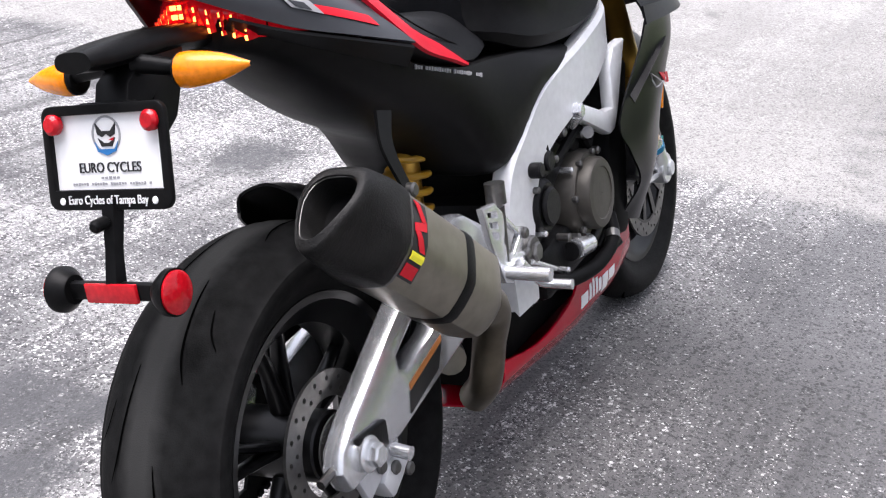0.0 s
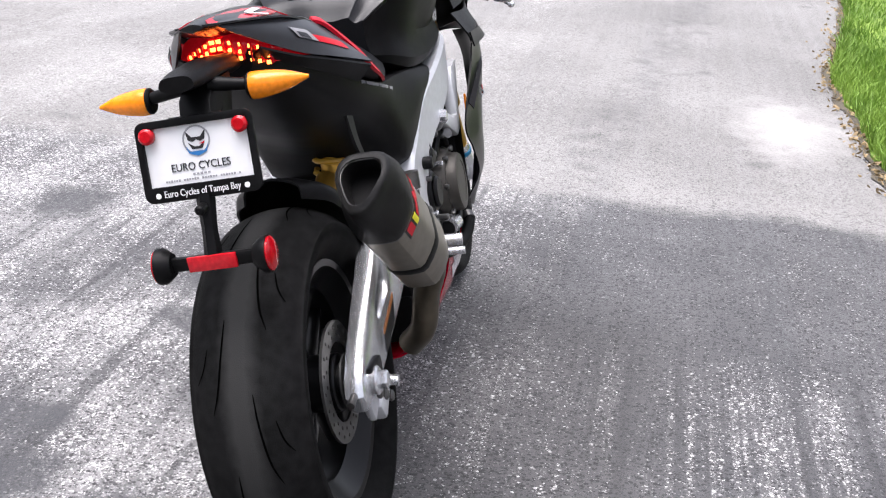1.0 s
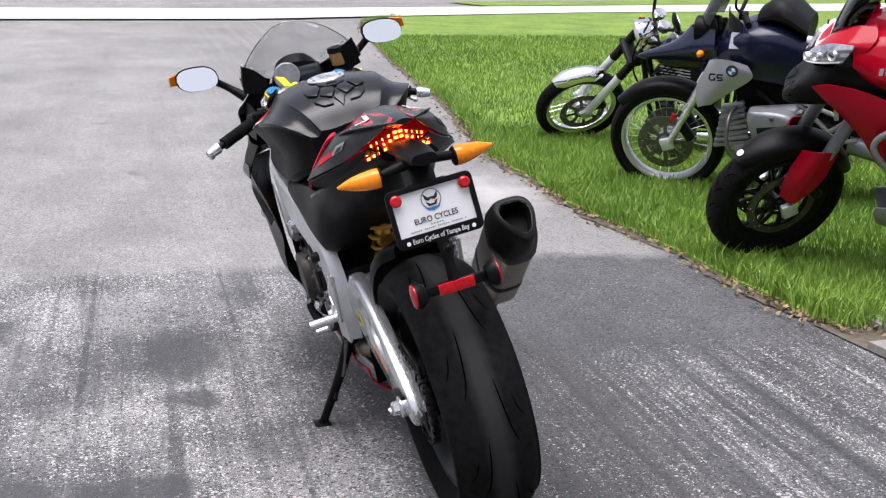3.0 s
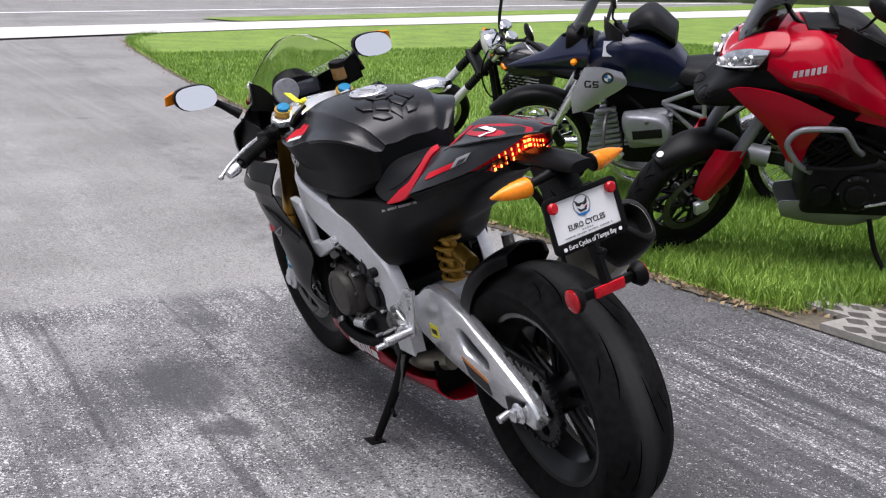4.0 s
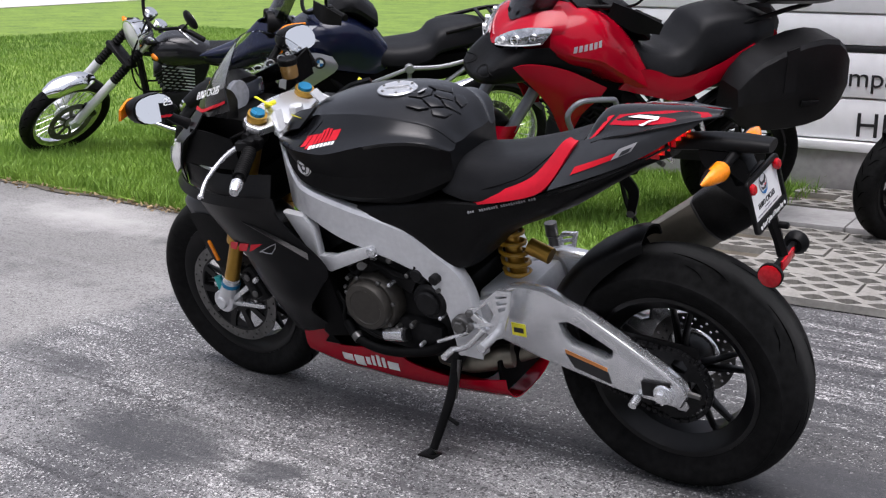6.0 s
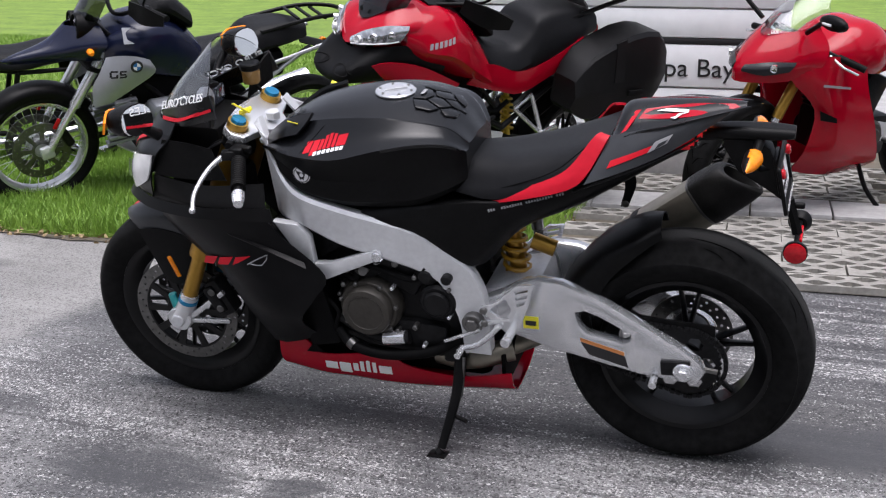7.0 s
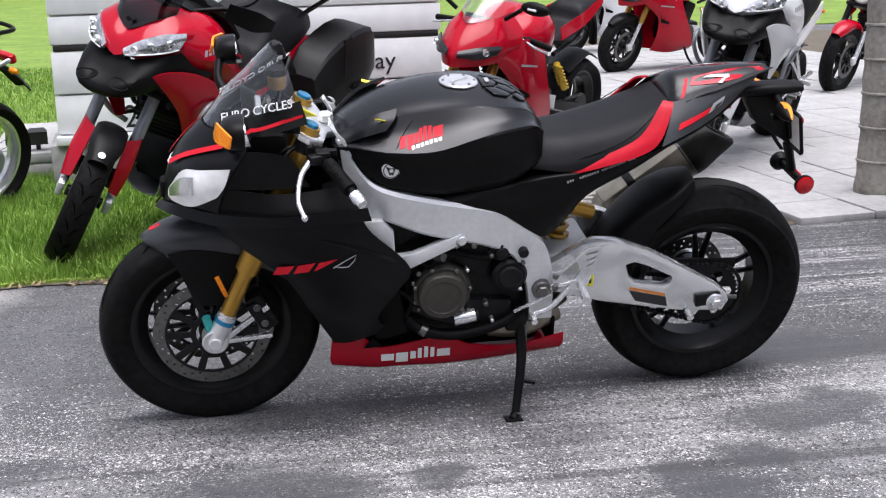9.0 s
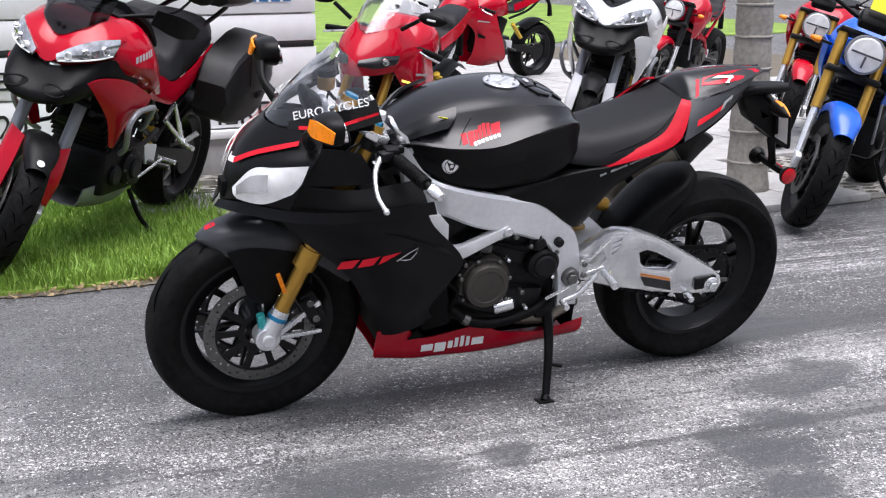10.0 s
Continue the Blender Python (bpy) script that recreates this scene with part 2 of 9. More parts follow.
def joined(*bms):
    out = bmesh.new()
    for b in bms:
        m = bpy.data.meshes.new("piece")
        b.to_mesh(m)
        out.from_mesh(m)
        bpy.data.meshes.remove(m)
        b.free()
    return out


def mirrored(bm):
    out = bm.copy()
    bmesh.ops.scale(out, verts=out.verts, vec=(1, -1, 1))
    bmesh.ops.reverse_faces(out, faces=out.faces)
    return out


def finish(bm, name, mat, sharp=38):
    for f in bm.faces:
        f.smooth = True
    lim = radians(sharp)
    for e in bm.edges:
        if len(e.link_faces) == 2 and e.calc_face_angle(0) > lim:
            e.smooth = False
    me = bpy.data.meshes.new(name)
    bm.to_mesh(me)
    bm.free()
    me.materials.append(mat)
    return me


def part(name, bm, mat, parent, label="", m=None, sharp=38):
    if m is not None:
        bm.transform(m)
    ob = new(name, finish(bm, name, mat, sharp))
    ob.parent = parent
    return tagged(ob, label)


def both(name, bm, mat, parent, label="", m=None):
    """A part and its mirror image on the other side."""
    other = mirrored(bm)
    return part(name, bm, mat, parent, label, m), part(name, other, mat, parent, label, m)


def thing(name, m, label, category, group="", kind=""):
    ob = new(name)
    ob.empty_display_size = 0.05
    ob.matrix_world = m
    return tagged(ob, label, category, group, kind)


def lettering(body_text, height, mat, parent, m, name="lettering", width=None, depth=0.0008, label=""):
    """Words of the built-in font as a flat mesh, in the plane of m, from its origin along its x."""
    cu = bpy.data.curves.new("words", "FONT")
    cu.body = body_text
    cu.size = height * 1.4
    cu.extrude = depth
    tmp = bpy.data.objects.new("words", cu)
    scene.collection.objects.link(tmp)
    me = bpy.data.meshes.new_from_object(tmp.evaluated_get(bpy.context.evaluated_depsgraph_get()))
    bpy.data.objects.remove(tmp)
    bpy.data.curves.remove(cu)
    if width:
        xs = [v.co.x for v in me.vertices]
        s = width / (max(xs) - min(xs))
        for v in me.vertices:
            v.co.x *= s
    me.transform(m)
    me.materials.clear()
    me.materials.append(mat)
    # one mesh for each character: islands that overlap sideways belong together
    bm = bmesh.new()
    bm.from_mesh(me)
    flat = m.inverted()
    seen, islands = set(), []
    for face in bm.faces:
        if face in seen:
            continue
        stack, isle = [face], []
        seen.add(face)
        while stack:
            q = stack.pop()
            isle.append(q)
            for e in q.edges:
                for o in e.link_faces:
                    if o not in seen:
                        seen.add(o)
                        stack.append(o)
        xs = [(flat @ v.co).x for q in isle for v in q.verts]
        islands.append((min(xs), max(xs), isle))
    islands.sort(key=lambda q: q[0])
    groups = []
    for x0, x1, isle in islands:
        if groups and x0 < groups[-1][1] - 0.3 * (x1 - x0):
            groups[-1][1] = max(groups[-1][1], x1)
            groups[-1][2] += isle
        else:
            groups.append([x0, x1, list(isle)])
    for _, _, isle in groups:
        verts = list({v: None for q in isle for v in q.verts})
        at = {v: k for k, v in enumerate(verts)}
        one = bpy.data.meshes.new(name)
        one.from_pydata([v.co[:] for v in verts], [], [[at[v] for v in q.verts] for q in isle])
        one.materials.append(mat)
        ob = new("letter", one)
        ob.parent = parent
        tagged(ob, label)
    bm.free()
    bpy.data.meshes.remove(me)


def frame_at(p, x_dir, up):
    """A pose at p whose x runs along x_dir and whose y leans to up (z comes out of the surface)."""
    x = Vector(x_dir).normalized()
    z = x.cross(Vector(up)).normalized()
    y = z.cross(x)
    m = Matrix((x, y, z)).transposed().to_4x4()
    m.translation = p
    return m

# ---- ground ----
def ground_nodes(name):
    m = bpy.data.materials.new(name)
    m.use_nodes = True
    return m, m.node_tree.nodes, m.node_tree.links, m.node_tree.nodes["Principled BSDF"]


def asphalt():
    m, n, l, b = ground_nodes("worn_asphalt")
    tc = n.new("ShaderNodeTexCoord")
    sep = n.new("ShaderNodeSeparateXYZ")
    l.new(tc.outputs["Object"], sep.inputs[0])

    def noise_at(scale, detail=4, stretch=None):
        t = n.new("ShaderNodeTexNoise")
        t.inputs["Scale"].default_value = scale
        t.inputs["Detail"].default_value = detail
        if stretch:
            mp = n.new("ShaderNodeMapping")
            mp.inputs["Scale"].default_value = stretch
            l.new(tc.outputs["Object"], mp.inputs[0])
            l.new(mp.outputs[0], t.inputs["Vector"])
        else:
            l.new(tc.outputs["Object"], t.inputs["Vector"])
        return t.outputs["Fac"]

    def ramp(v, lo, hi, a=0.0, c=1.0):
        r = n.new("ShaderNodeMapRange")
        for k, q in (("From Min", lo), ("From Max", hi), ("To Min", a), ("To Max", c)):
            r.inputs[k].default_value = q
        l.new(v, r.inputs["Value"])
        return r.outputs[0]

    def math_(op, a, c):
        q = n.new("ShaderNodeMath")
        q.operation = op
        for k, v in ((0, a), (1, c)):
            if isinstance(v, (int, float)):
                q.inputs[k].default_value = v
            else:
                l.new(v, q.inputs[k])
        return q.outputs[0]

    def mix(f, a, c):
        q = n.new("ShaderNodeMix")
        q.data_type = 'RGBA'
        l.new(f, q.inputs[0])
        for k, v in ((6, a), (7, c)):
            if isinstance(v, tuple):
                q.inputs[k].default_value = (*v, 1)
            else:
                l.new(v, q.inputs[k])
        return q.outputs[2]

    def plus(a, c):
        return math_('ADD', a, c)

    def times(a, c):
        return math_('MULTIPLY', a, c)

    def shifted(v, wander, amount):
        return plus(v, times(math_('SUBTRACT', wander, 0.5), amount))

    wob = noise_at(2.5, 5)
    slow = noise_at(0.9, 4)
    blotch = noise_at(1.9, 6)
    px, py = sep.outputs[0], sep.outputs[1]
    # older, paler surface ahead of a ragged seam
    old = ramp(shifted(shifted(px, wob, 0.3), noise_at(14, 4), 0.12), 1.54, 1.67)
    far = mix(ramp(noise_at(0.8, 6), 0.35, 0.7), (0.195, 0.19, 0.183), (0.275, 0.269, 0.26))
    track = ramp(math_('ABSOLUTE', shifted(plus(plus(py, times(px, 0.1)), 0.1), slow, 0.3), 0), 0.2, 0.03)
    far = mix(times(times(track, 0.5), ramp(noise_at(8, 5), 0.35, 0.65)), far, (0.1, 0.099, 0.1))
    # worn lane on one side, dark sealed lane on the other
    worn = mix(ramp(blotch, 0.4, 0.6), (0.09, 0.09, 0.094), (0.235, 0.233, 0.232))
    seal = mix(ramp(blotch, 0.35, 0.7), (0.068, 0.069, 0.072), (0.118, 0.118, 0.122))
    sealed = times(ramp(shifted(py, slow, 1.0), 0.2, -0.25), 1.0)
    near = mix(sealed, worn, seal)
    sealed_smooth = times(sealed, ramp(shifted(px, wob, 0.5), 0.2, 0.5))
    # scrubbed tyre streaks that run along the drive
    streak = noise_at(1.0, 6, (0.3, 13.0, 1.0))
    streak2 = noise_at(1.0, 5, (0.7, 46.0, 1.0))
    lines = times(ramp(plus(times(streak, 0.65), times(streak2, 0.45)), 0.54, 0.65), ramp(noise_at(7, 6), 0.3, 0.6, 0.25, 1.0))
    lane = times(ramp(shifted(px, slow, 1.2), 0.55, 0.05), ramp(shifted(py, wob, 0.7), -0.35, -0.75))
    lane = times(lane, ramp(shifted(py, wob, 0.4), -2.3, -1.7))
    lane = math_('MAXIMUM', lane, times(ramp(math_('ABSOLUTE', shifted(py, slow, 0.6), 0), 0.75, 0.4), 0.6))
    scrub = times(lines, math_('MAXIMUM', lane, 0.36))
    rubber = times(ramp(plus(times(streak, 0.65), times(noise_at(1.0, 5, (0.5, 30.0, 3.0)), 0.45)), 0.535, 0.43), ramp(sealed_smooth, 0, 1, 0.62, 0.1))
    near = mix(rubber, near, (0.035, 0.035, 0.037))
    scrub = times(scrub, ramp(sealed_smooth, 0, 1, 0.9, 0.3))
    near = mix(times(scrub, 0.4), near, (0.26, 0.258, 0.254))
    # darker band along the drive about y = -0.3, with fewer pale stones
    dark_band = times(ramp(math_('ABSOLUTE', plus(shifted(py, slow, 0.5), 0.3), 0), 0.5, 0.2), ramp(shifted(px, wob, 0.5), 0.9, 0.4))
    near = mix(times(dark_band, 0.45), near, (0.052, 0.05, 0.048))
    base = mix(old, near, far)
    # bright aggregate and dark pits, more of them where the binder has worn off
    patchy = times(ramp(noise_at(1.7, 6, (0.7, 1.3, 1.0)), 0.42, 0.58), ramp(noise_at(11, 4), 0.3, 0.55, 0.35, 1.0))
    bare = plus(0.12, plus(times(patchy, ramp(sealed, 0, 1, 0.6, 0.16)), times(scrub, 0.7)))
    bare = times(times(bare, ramp(sealed_smooth, 0, 1, 0.9, 0.34)), ramp(rubber, 0, 0.6, 1, 0.45))
    bare = times(bare, ramp(dark_band, 0, 1, 1, 0.5))
    # stones with uneven outlines
    jag = n.new("ShaderNodeTexNoise")
    jag.inputs["Scale"].default_value = 260
    l.new(tc.outputs["Object"], jag.inputs["Vector"])
    jog = n.new("ShaderNodeVectorMath")
    jog.operation = 'MULTIPLY_ADD'
    jog.inputs[1].default_value = (0.007, 0.007, 0.007)
    l.new(jag.outputs["Color"], jog.inputs[0])
    l.new(tc.outputs["Object"], jog.inputs[2])
    ragged = jog.outputs[0]
    hgt = None
    for size, share, strength in ((100, 0.24, 1.0), (170, 0.42, 0.95), (300, 0.5, 0.7)):
        vor = n.new("ShaderNodeTexVoronoi")
        vor.inputs["Scale"].default_value = size
        l.new(ragged, vor.inputs["Vector"])
        csep = n.new("ShaderNodeSeparateColor")
        l.new(vor.outputs["Color"], csep.inputs[0])
        shape = ramp(vor.outputs["Distance"], 0.62, 0.4)
        pits = times(ramp(csep.outputs[1], 0.7, 0.8), shape)
        base = mix(times(pits, ramp(old, 0, 1, 0.85, 0.5)), base, (0.018, 0.018, 0.02))
        stone = times(ramp(plus(csep.outputs[0], times(bare, share)), 0.99, 1.05), shape)
        base = mix(times(stone, ramp(old, 0, 1, strength, 0.45)), base, (0.58, 0.573, 0.562))
        hgt = vor.outputs["Distance"] if hgt is None else plus(hgt, vor.outputs["Distance"])
    # oil spots, and a chalky patch by the verge
    spots = None
    for ox, oy, r, sx in ((-0.5, 0.82, 0.17, 1.0), (-0.66, 0.61, 0.11, 0.9), (-1.04, 0.3, 0.15, 0.8), (-0.43, 0.70, 0.09, 1.0), (0.57, 0.6, 0.2, 0.6), (0.16, 0.58, 0.1, 0.8), (0.91, 1.26, 0.15, 0.7), (-0.87, 0.38, 0.16, 0.6), (-0.44, 1.02, 0.13, 1.0), (-1.1, -0.2, 0.2, 0.5)):
        dx = times(math_('SUBTRACT', px, ox), sx)
        dy = math_('SUBTRACT', py, oy)
        d = math_('SQRT', plus(times(dx, dx), times(dy, dy)), 0)
        f = ramp(shifted(d, noise_at(9, 5), 0.16), r, r * 0.5, 0, 0.8)
        spots = f if spots is None else math_('MAXIMUM', spots, f)
    base = mix(spots, base, (0.045, 0.046, 0.05))
    dx = times(math_('SUBTRACT', px, 3.0), 0.45)
    dy = math_('SUBTRACT', py, -1.15)
    d = math_('SQRT', plus(times(dx, dx), times(dy, dy)), 0)
    base = mix(ramp(shifted(d, noise_at(6, 6), 0.3), 0.3, 0.05, 0, 0.75), base, (0.44, 0.43, 0.415))
    stains = n.new("ShaderNodeTexVoronoi")
    stains.inputs["Scale"].default_value = 1.6
    warp = n.new("ShaderNodeVectorMath")
    warp.operation = 'ADD'
    tn = n.new("ShaderNodeTexNoise")
    tn.inputs["Scale"].default_value = 3.0
    l.new(tc.outputs["Object"], tn.inputs["Vector"])
    sc = n.new("ShaderNodeVectorMath")
    sc.operation = 'SCALE'
    sc.inputs["Scale"].default_value = 0.35
    l.new(tn.outputs["Color"], sc.inputs[0])
    l.new(tc.outputs["Object"], warp.inputs[0])
    l.new(sc.outputs[0], warp.inputs[1])
    l.new(warp.outputs[0], stains.inputs["Vector"])
    base = mix(ramp(stains.outputs["Distance"], 0.15, 0.05, 0, 0.4), base, (0.06, 0.06, 0.062))
    l.new(base, b.inputs["Base Color"])
    b.inputs["Roughness"].default_value = 0.8
    l.new(ramp(streak, 0.3, 0.7, 0.62, 0.92), b.inputs["Roughness"])
    hgt = math_('ADD', math_('MULTIPLY', hgt, -0.5), noise_at(160, 3))
    bp = n.new("ShaderNodeBump")
    bp.inputs["Strength"].default_value = 0.55
    bp.inputs["Distance"].default_value = 0.004
    l.new(hgt, bp.inputs["Height"])
    l.new(bp.outputs[0], b.inputs["Normal"])
    return m


ASPHALT = asphalt()
CONCRETE = material("paver_concrete", (0.235, 0.226, 0.205), 0.85, grain=0.3, scale=45, bump=0.5, bump_scale=160)
SLAB = material("slab_concrete", (0.31, 0.306, 0.302), 0.8, grain=0.22, scale=25, bump=0.4, bump_scale=140)
SOIL = material("soil", (0.085, 0.072, 0.052), 0.95, grain=0.5, scale=40, bump=0.8, bump_scale=90)
LAWN = material("lawn_soil", (0.1, 0.185, 0.02), 0.9, grain=0.45, scale=14, bump=0.8, bump_scale=60, wear=(0.2, 0.3, 0.04))


def sheet(name, outline, z, mat, label, thick=0.0):
    bm = bmesh.new()
    v = [bm.verts.new((x, y, z)) for x, y in outline]
    bm.faces.new(v)
    bmesh.ops.recalc_face_normals(bm, faces=bm.faces)
    if bm.faces[:][0].normal.z < 0:
        bmesh.ops.reverse_faces(bm, faces=bm.faces)
    if thick:
        e = bmesh.ops.extrude_face_region(bm, geom=bm.faces[:])
        bmesh.ops.translate(bm, verts=[q for q in e["geom"] if isinstance(q, bmesh.types.BMVert)], vec=(0, 0, -thick))
        bmesh.ops.recalc_face_normals(bm, faces=bm.faces)
    ob = new(name, finish(bm, name, mat))
    return tagged(ob, label, name, kind="structure")


ground = sheet("ground", [(-400, -400), (400, -400), (400, 400), (-400, 400)], 0.0, ASPHALT, "grey weathered asphalt with pale aggregate and tyre streaks")
# lawn edge along the drive, a little uneven
EDGE = [(0.45, -4.9), (0.42, -4.0), (0.40, -2.9), (0.38, -2.3), (0.42, -1.9), (0.54, -1.69), (0.78, -1.65), (1.2, -1.62), (1.75, -1.59), (2.2, -1.52), (2.7, -1.48), (3.3, -1.5), (4.15, -1.47), (4.8, -1.56), (5.4, -1.65), (6.6, -1.81), (8.1, -1.94), (10.7, -2.17), (14.0, -2.55), (16.2, -2.85), (17.4, -3.2), (18.5, -3.85)]
edge_line = spline([(x, y, 0) for x, y in EDGE], 8)
outline = [(float(x) + 0.02 * noise.noise((x * 5, y * 5, 1)), float(y) + 0.035 * noise.noise((x * 4, y * 4, 7))) for x, y, _ in edge_line]
outline += [(20.3, -8.2), (22.3, -16), (24.5, -24), (60, -90), (-20, -90), (-14, -16), (0.9, -14), (0.6, -9)]
lawn = sheet("lawn", outline, 0.018, LAWN, "bright green lawn beside the drive", 0.016)
rim_out = [(float(x) + 0.03 * noise.noise((x * 6, y * 6, 3)), float(y) + 0.045 + 0.05 * noise.noise((x * 3, y * 5, 5)) + 0.02 * noise.noise((x * 17, 0, 5))) for x, y, _ in edge_line]
rim_in = [(float(x) - 0.02, float(y) - 0.12) for x, y, _ in edge_line]
soil_edge = sheet("soil_strip", rim_out + rim_in[::-1], 0.006, SOIL, "dark crumbly soil along the lawn edge")
far_walk = sheet("pavement", [(15.6, 14), (17.0, 2), (17.4, -1.2), (18.5, -3.7), (20.3, -8.2), (22.3, -16), (24.5, -24), (40, -60), (43, -60), (27.6, -24), (25.2, -16), (22.6, -8.2), (21.2, -3.7), (20.5, -1.5), (20.1, 2), (19.0, 14)], 0.03, material("pale_concrete", (0.5, 0.49, 0.47), 0.8, grain=0.15, scale=6), "pale concrete pavement at the far edge of the lawn")
verge = sheet("verge", [(22.4, -6.7), (25.3, -16), (27.8, -24), (43.2, -60), (46, -60), (30.5, -24), (27.6, -16), (24.0, -6.2)], 0.028, LAWN, "narrow grass verge beside the road")
marking = sheet("road_marking", [(23.4, 10), (26.9, -2.6), (30.7, -16.0), (40, -48), (40.5, -48), (31.1, -16.0), (27.3, -2.6), (23.8, 10)], 0.012, WHITE, "white line along the far road")

# unseen ring, added to block the low sky and darken side reflections
RINGGREEN = material("dark_ring_green", (0.035, 0.05, 0.018), 0.9, grain=0.6, scale=2.0)
dark_ring = []
for k in range(72):
    a = k * 2 * math.pi / 72
    r = 46 + 4 * noise.noise((k * 0.7, 0, 3))
    top_z = (6.5 + 4 * noise.noise((k * 0.45, 2, 0))) * (0.45 if abs(math.sin(a / 2)) < 0.42 else 2.4 if math.sin(a) > 0.3 else 1.0)
    dark_ring.append([(r * math.cos(a), r * math.sin(a), z * top_z) for z in (0, 0.5, 0.85, 1.0)])
dark_ring.append(dark_ring[0])
backdrop = tagged(new("backdrop", finish(grid_mesh(dark_ring), "backdrop", RINGGREEN)), "unseen dark green ring added far around to darken low reflections", "backdrop", kind="structure")

# ---- the sport motorcycle in the middle ----
BIKE = pose(0, -0.035, 0.005, 0, 0, 2) @ pose(0, 0, 0, -14.5, 0, 0)
RAKE = Vector((-0.375, 0, 0.927)).normalized()
HEAD = Vector((0.405, 0, 0.95))
STEER = Matrix.Translation(HEAD) @ Matrix.Rotation(radians(0.5), 4, RAKE) @ Matrix.Translation(-HEAD)


def tyre_mesh(R, width, rim_r, seg=72):
    w = width / 2
    prof = [(rim_r, -w * 0.62), (rim_r + 0.012, -w * 0.74), (rim_r + (R - rim_r) * 0.42, -w * 0.97), (rim_r + (R - rim_r) * 0.62, -w),
            (R - w * 0.36, -w * 0.93), (R - w * 0.19, -w * 0.74), (R - w * 0.07, -w * 0.46), (R - w * 0.012, -w * 0.18)]
    prof += [(r, -y) for r, y in prof[::-1]]
    return lathe([tuple(q) for q in spline([(r, y, 0) for r, y in prof], 3)[:, :2]], seg)


def tread_radius(R, w, y):
    u = abs(y) / w
    return R - w * (0.36 * u ** 2.4 + 0.02)


def groove(R, width, pts, half=0.0020):
    """A dark strip over the tread for a groove's shade, through (turn in degrees, sideways) points."""
    w = width / 2
    line = spline([(a, y, 0) for a, y in pts], 6)
    rows = []
    for i, (a, y, _) in enumerate(line):
        thin = half * math.sin(math.pi * (i + 0.6) / (len(line) + 0.2)) ** 0.5
        row = []
        for s in (-1, 0, 1):
            yy = y + s * thin
            r = tread_radius(R, w, yy) + 0.0022
            row.append((r * math.cos(radians(a)), yy, r * math.sin(radians(a))))
        rows.append(row)
    return grid_mesh(rows)


def rim_mesh(rim_r, width, seg=64):
    w = width / 2
    prof = [(rim_r + 0.004, -w * 0.66), (rim_r + 0.006, -w * 0.6), (rim_r - 0.006, -w * 0.5), (rim_r - 0.03, -w * 0.3), (rim_r - 0.032, w * 0.3),
            (rim_r - 0.006, w * 0.5), (rim_r + 0.006, w * 0.6), (rim_r + 0.004, w * 0.66), (rim_r - 0.008, w * 0.64), (rim_r - 0.018, w * 0.5),
            (rim_r - 0.042, w * 0.3), (rim_r - 0.042, -w * 0.3), (rim_r - 0.018, -w * 0.5), (rim_r - 0.008, -w * 0.64)]
    return lathe(prof, seg)


def spoke_mesh(rim_r, angle, spread=11, wide=0.017, flat=0.03, hub=0.045):
    """One forked spoke: two thin arms from the hub to the rim."""
    out = []
    for s in (-1, 1):
        a0, a1 = radians(angle + s * spread * 0.6), radians(angle + s * spread)
        g = []
        for f in np.linspace(0, 1, 5):
            r = hub + (rim_r - 0.036 - hub) * f
            a = a0 + (a1 - a0) * f
            t = wide * (0.75 - 0.25 * f)
            b = flat * (0.8 - 0.35 * f)
            c = Vector((math.cos(a), 0, math.sin(a)))
            d = Vector((-math.sin(a), 0, math.cos(a)))
            p = c * r
            g.append([p + d * t * 0.5 + Vector((0, b * 0.3, 0)), p + d * t * 0.22 + Vector((0, b * 0.5, 0)), p - d * t * 0.22 + Vector((0, b * 0.5, 0)), p - d * t * 0.5 + Vector((0, b * 0.3, 0)),
                      p - d * t * 0.5 - Vector((0, b * 0.3, 0)), p - d * t * 0.22 - Vector((0, b * 0.5, 0)), p + d * t * 0.22 - Vector((0, b * 0.5, 0)), p + d * t * 0.5 - Vector((0, b * 0.3, 0))])
        bm = grid_mesh(g, True, True)
        bmesh.ops.recalc_face_normals(bm, faces=bm.faces)
        out.append(bm)
    return joined(*out)


def brake_disc(r, inner, y, rows=3, per=30, thick=0.005):
    holes = [ring(inner, 40)]
    for k in range(rows):
        rr = inner + (r - inner) * (k + 0.8) / (rows + 0.6)
        for i in range(per // 2):
            a = (i + k * 0.33) * 2 * math.pi / (per // 2)
            holes.append(ring(0.0042, 6, (rr * math.cos(a), rr * math.sin(a))))
    return plate(ring(r, 64), holes, y - thick / 2, y + thick / 2)


def disc_carrier(r_out, r_in, y, arms=6, thick=0.006):
    """A spider of one piece: slots between its arms, a wide hole in its middle."""
    holes = [ring(r_in - 0.016, 28)]
    for i in range(arms):
        a0, a1 = (i + 0.14) * 2 * math.pi / arms, (i + 0.86) * 2 * math.pi / arms
        lo, hi = r_in, r_out - 0.006
        holes.append([(lo * math.cos(a0 + 0.06), lo * math.sin(a0 + 0.06)), (hi * math.cos(a0), hi * math.sin(a0)), (hi * math.cos((a0 + a1) / 2), hi * math.sin((a0 + a1) / 2)), (hi * math.cos(a1), hi * math.sin(a1)), (lo * math.cos(a1 - 0.06), lo * math.sin(a1 - 0.06))])
    return plate(ring(r_out, 60), holes, y - thick / 2, y + thick / 2)


bike = thing("motorcycle", BIKE, "satin black and red sport motorcycle leaning on its side stand", "motorcycle")

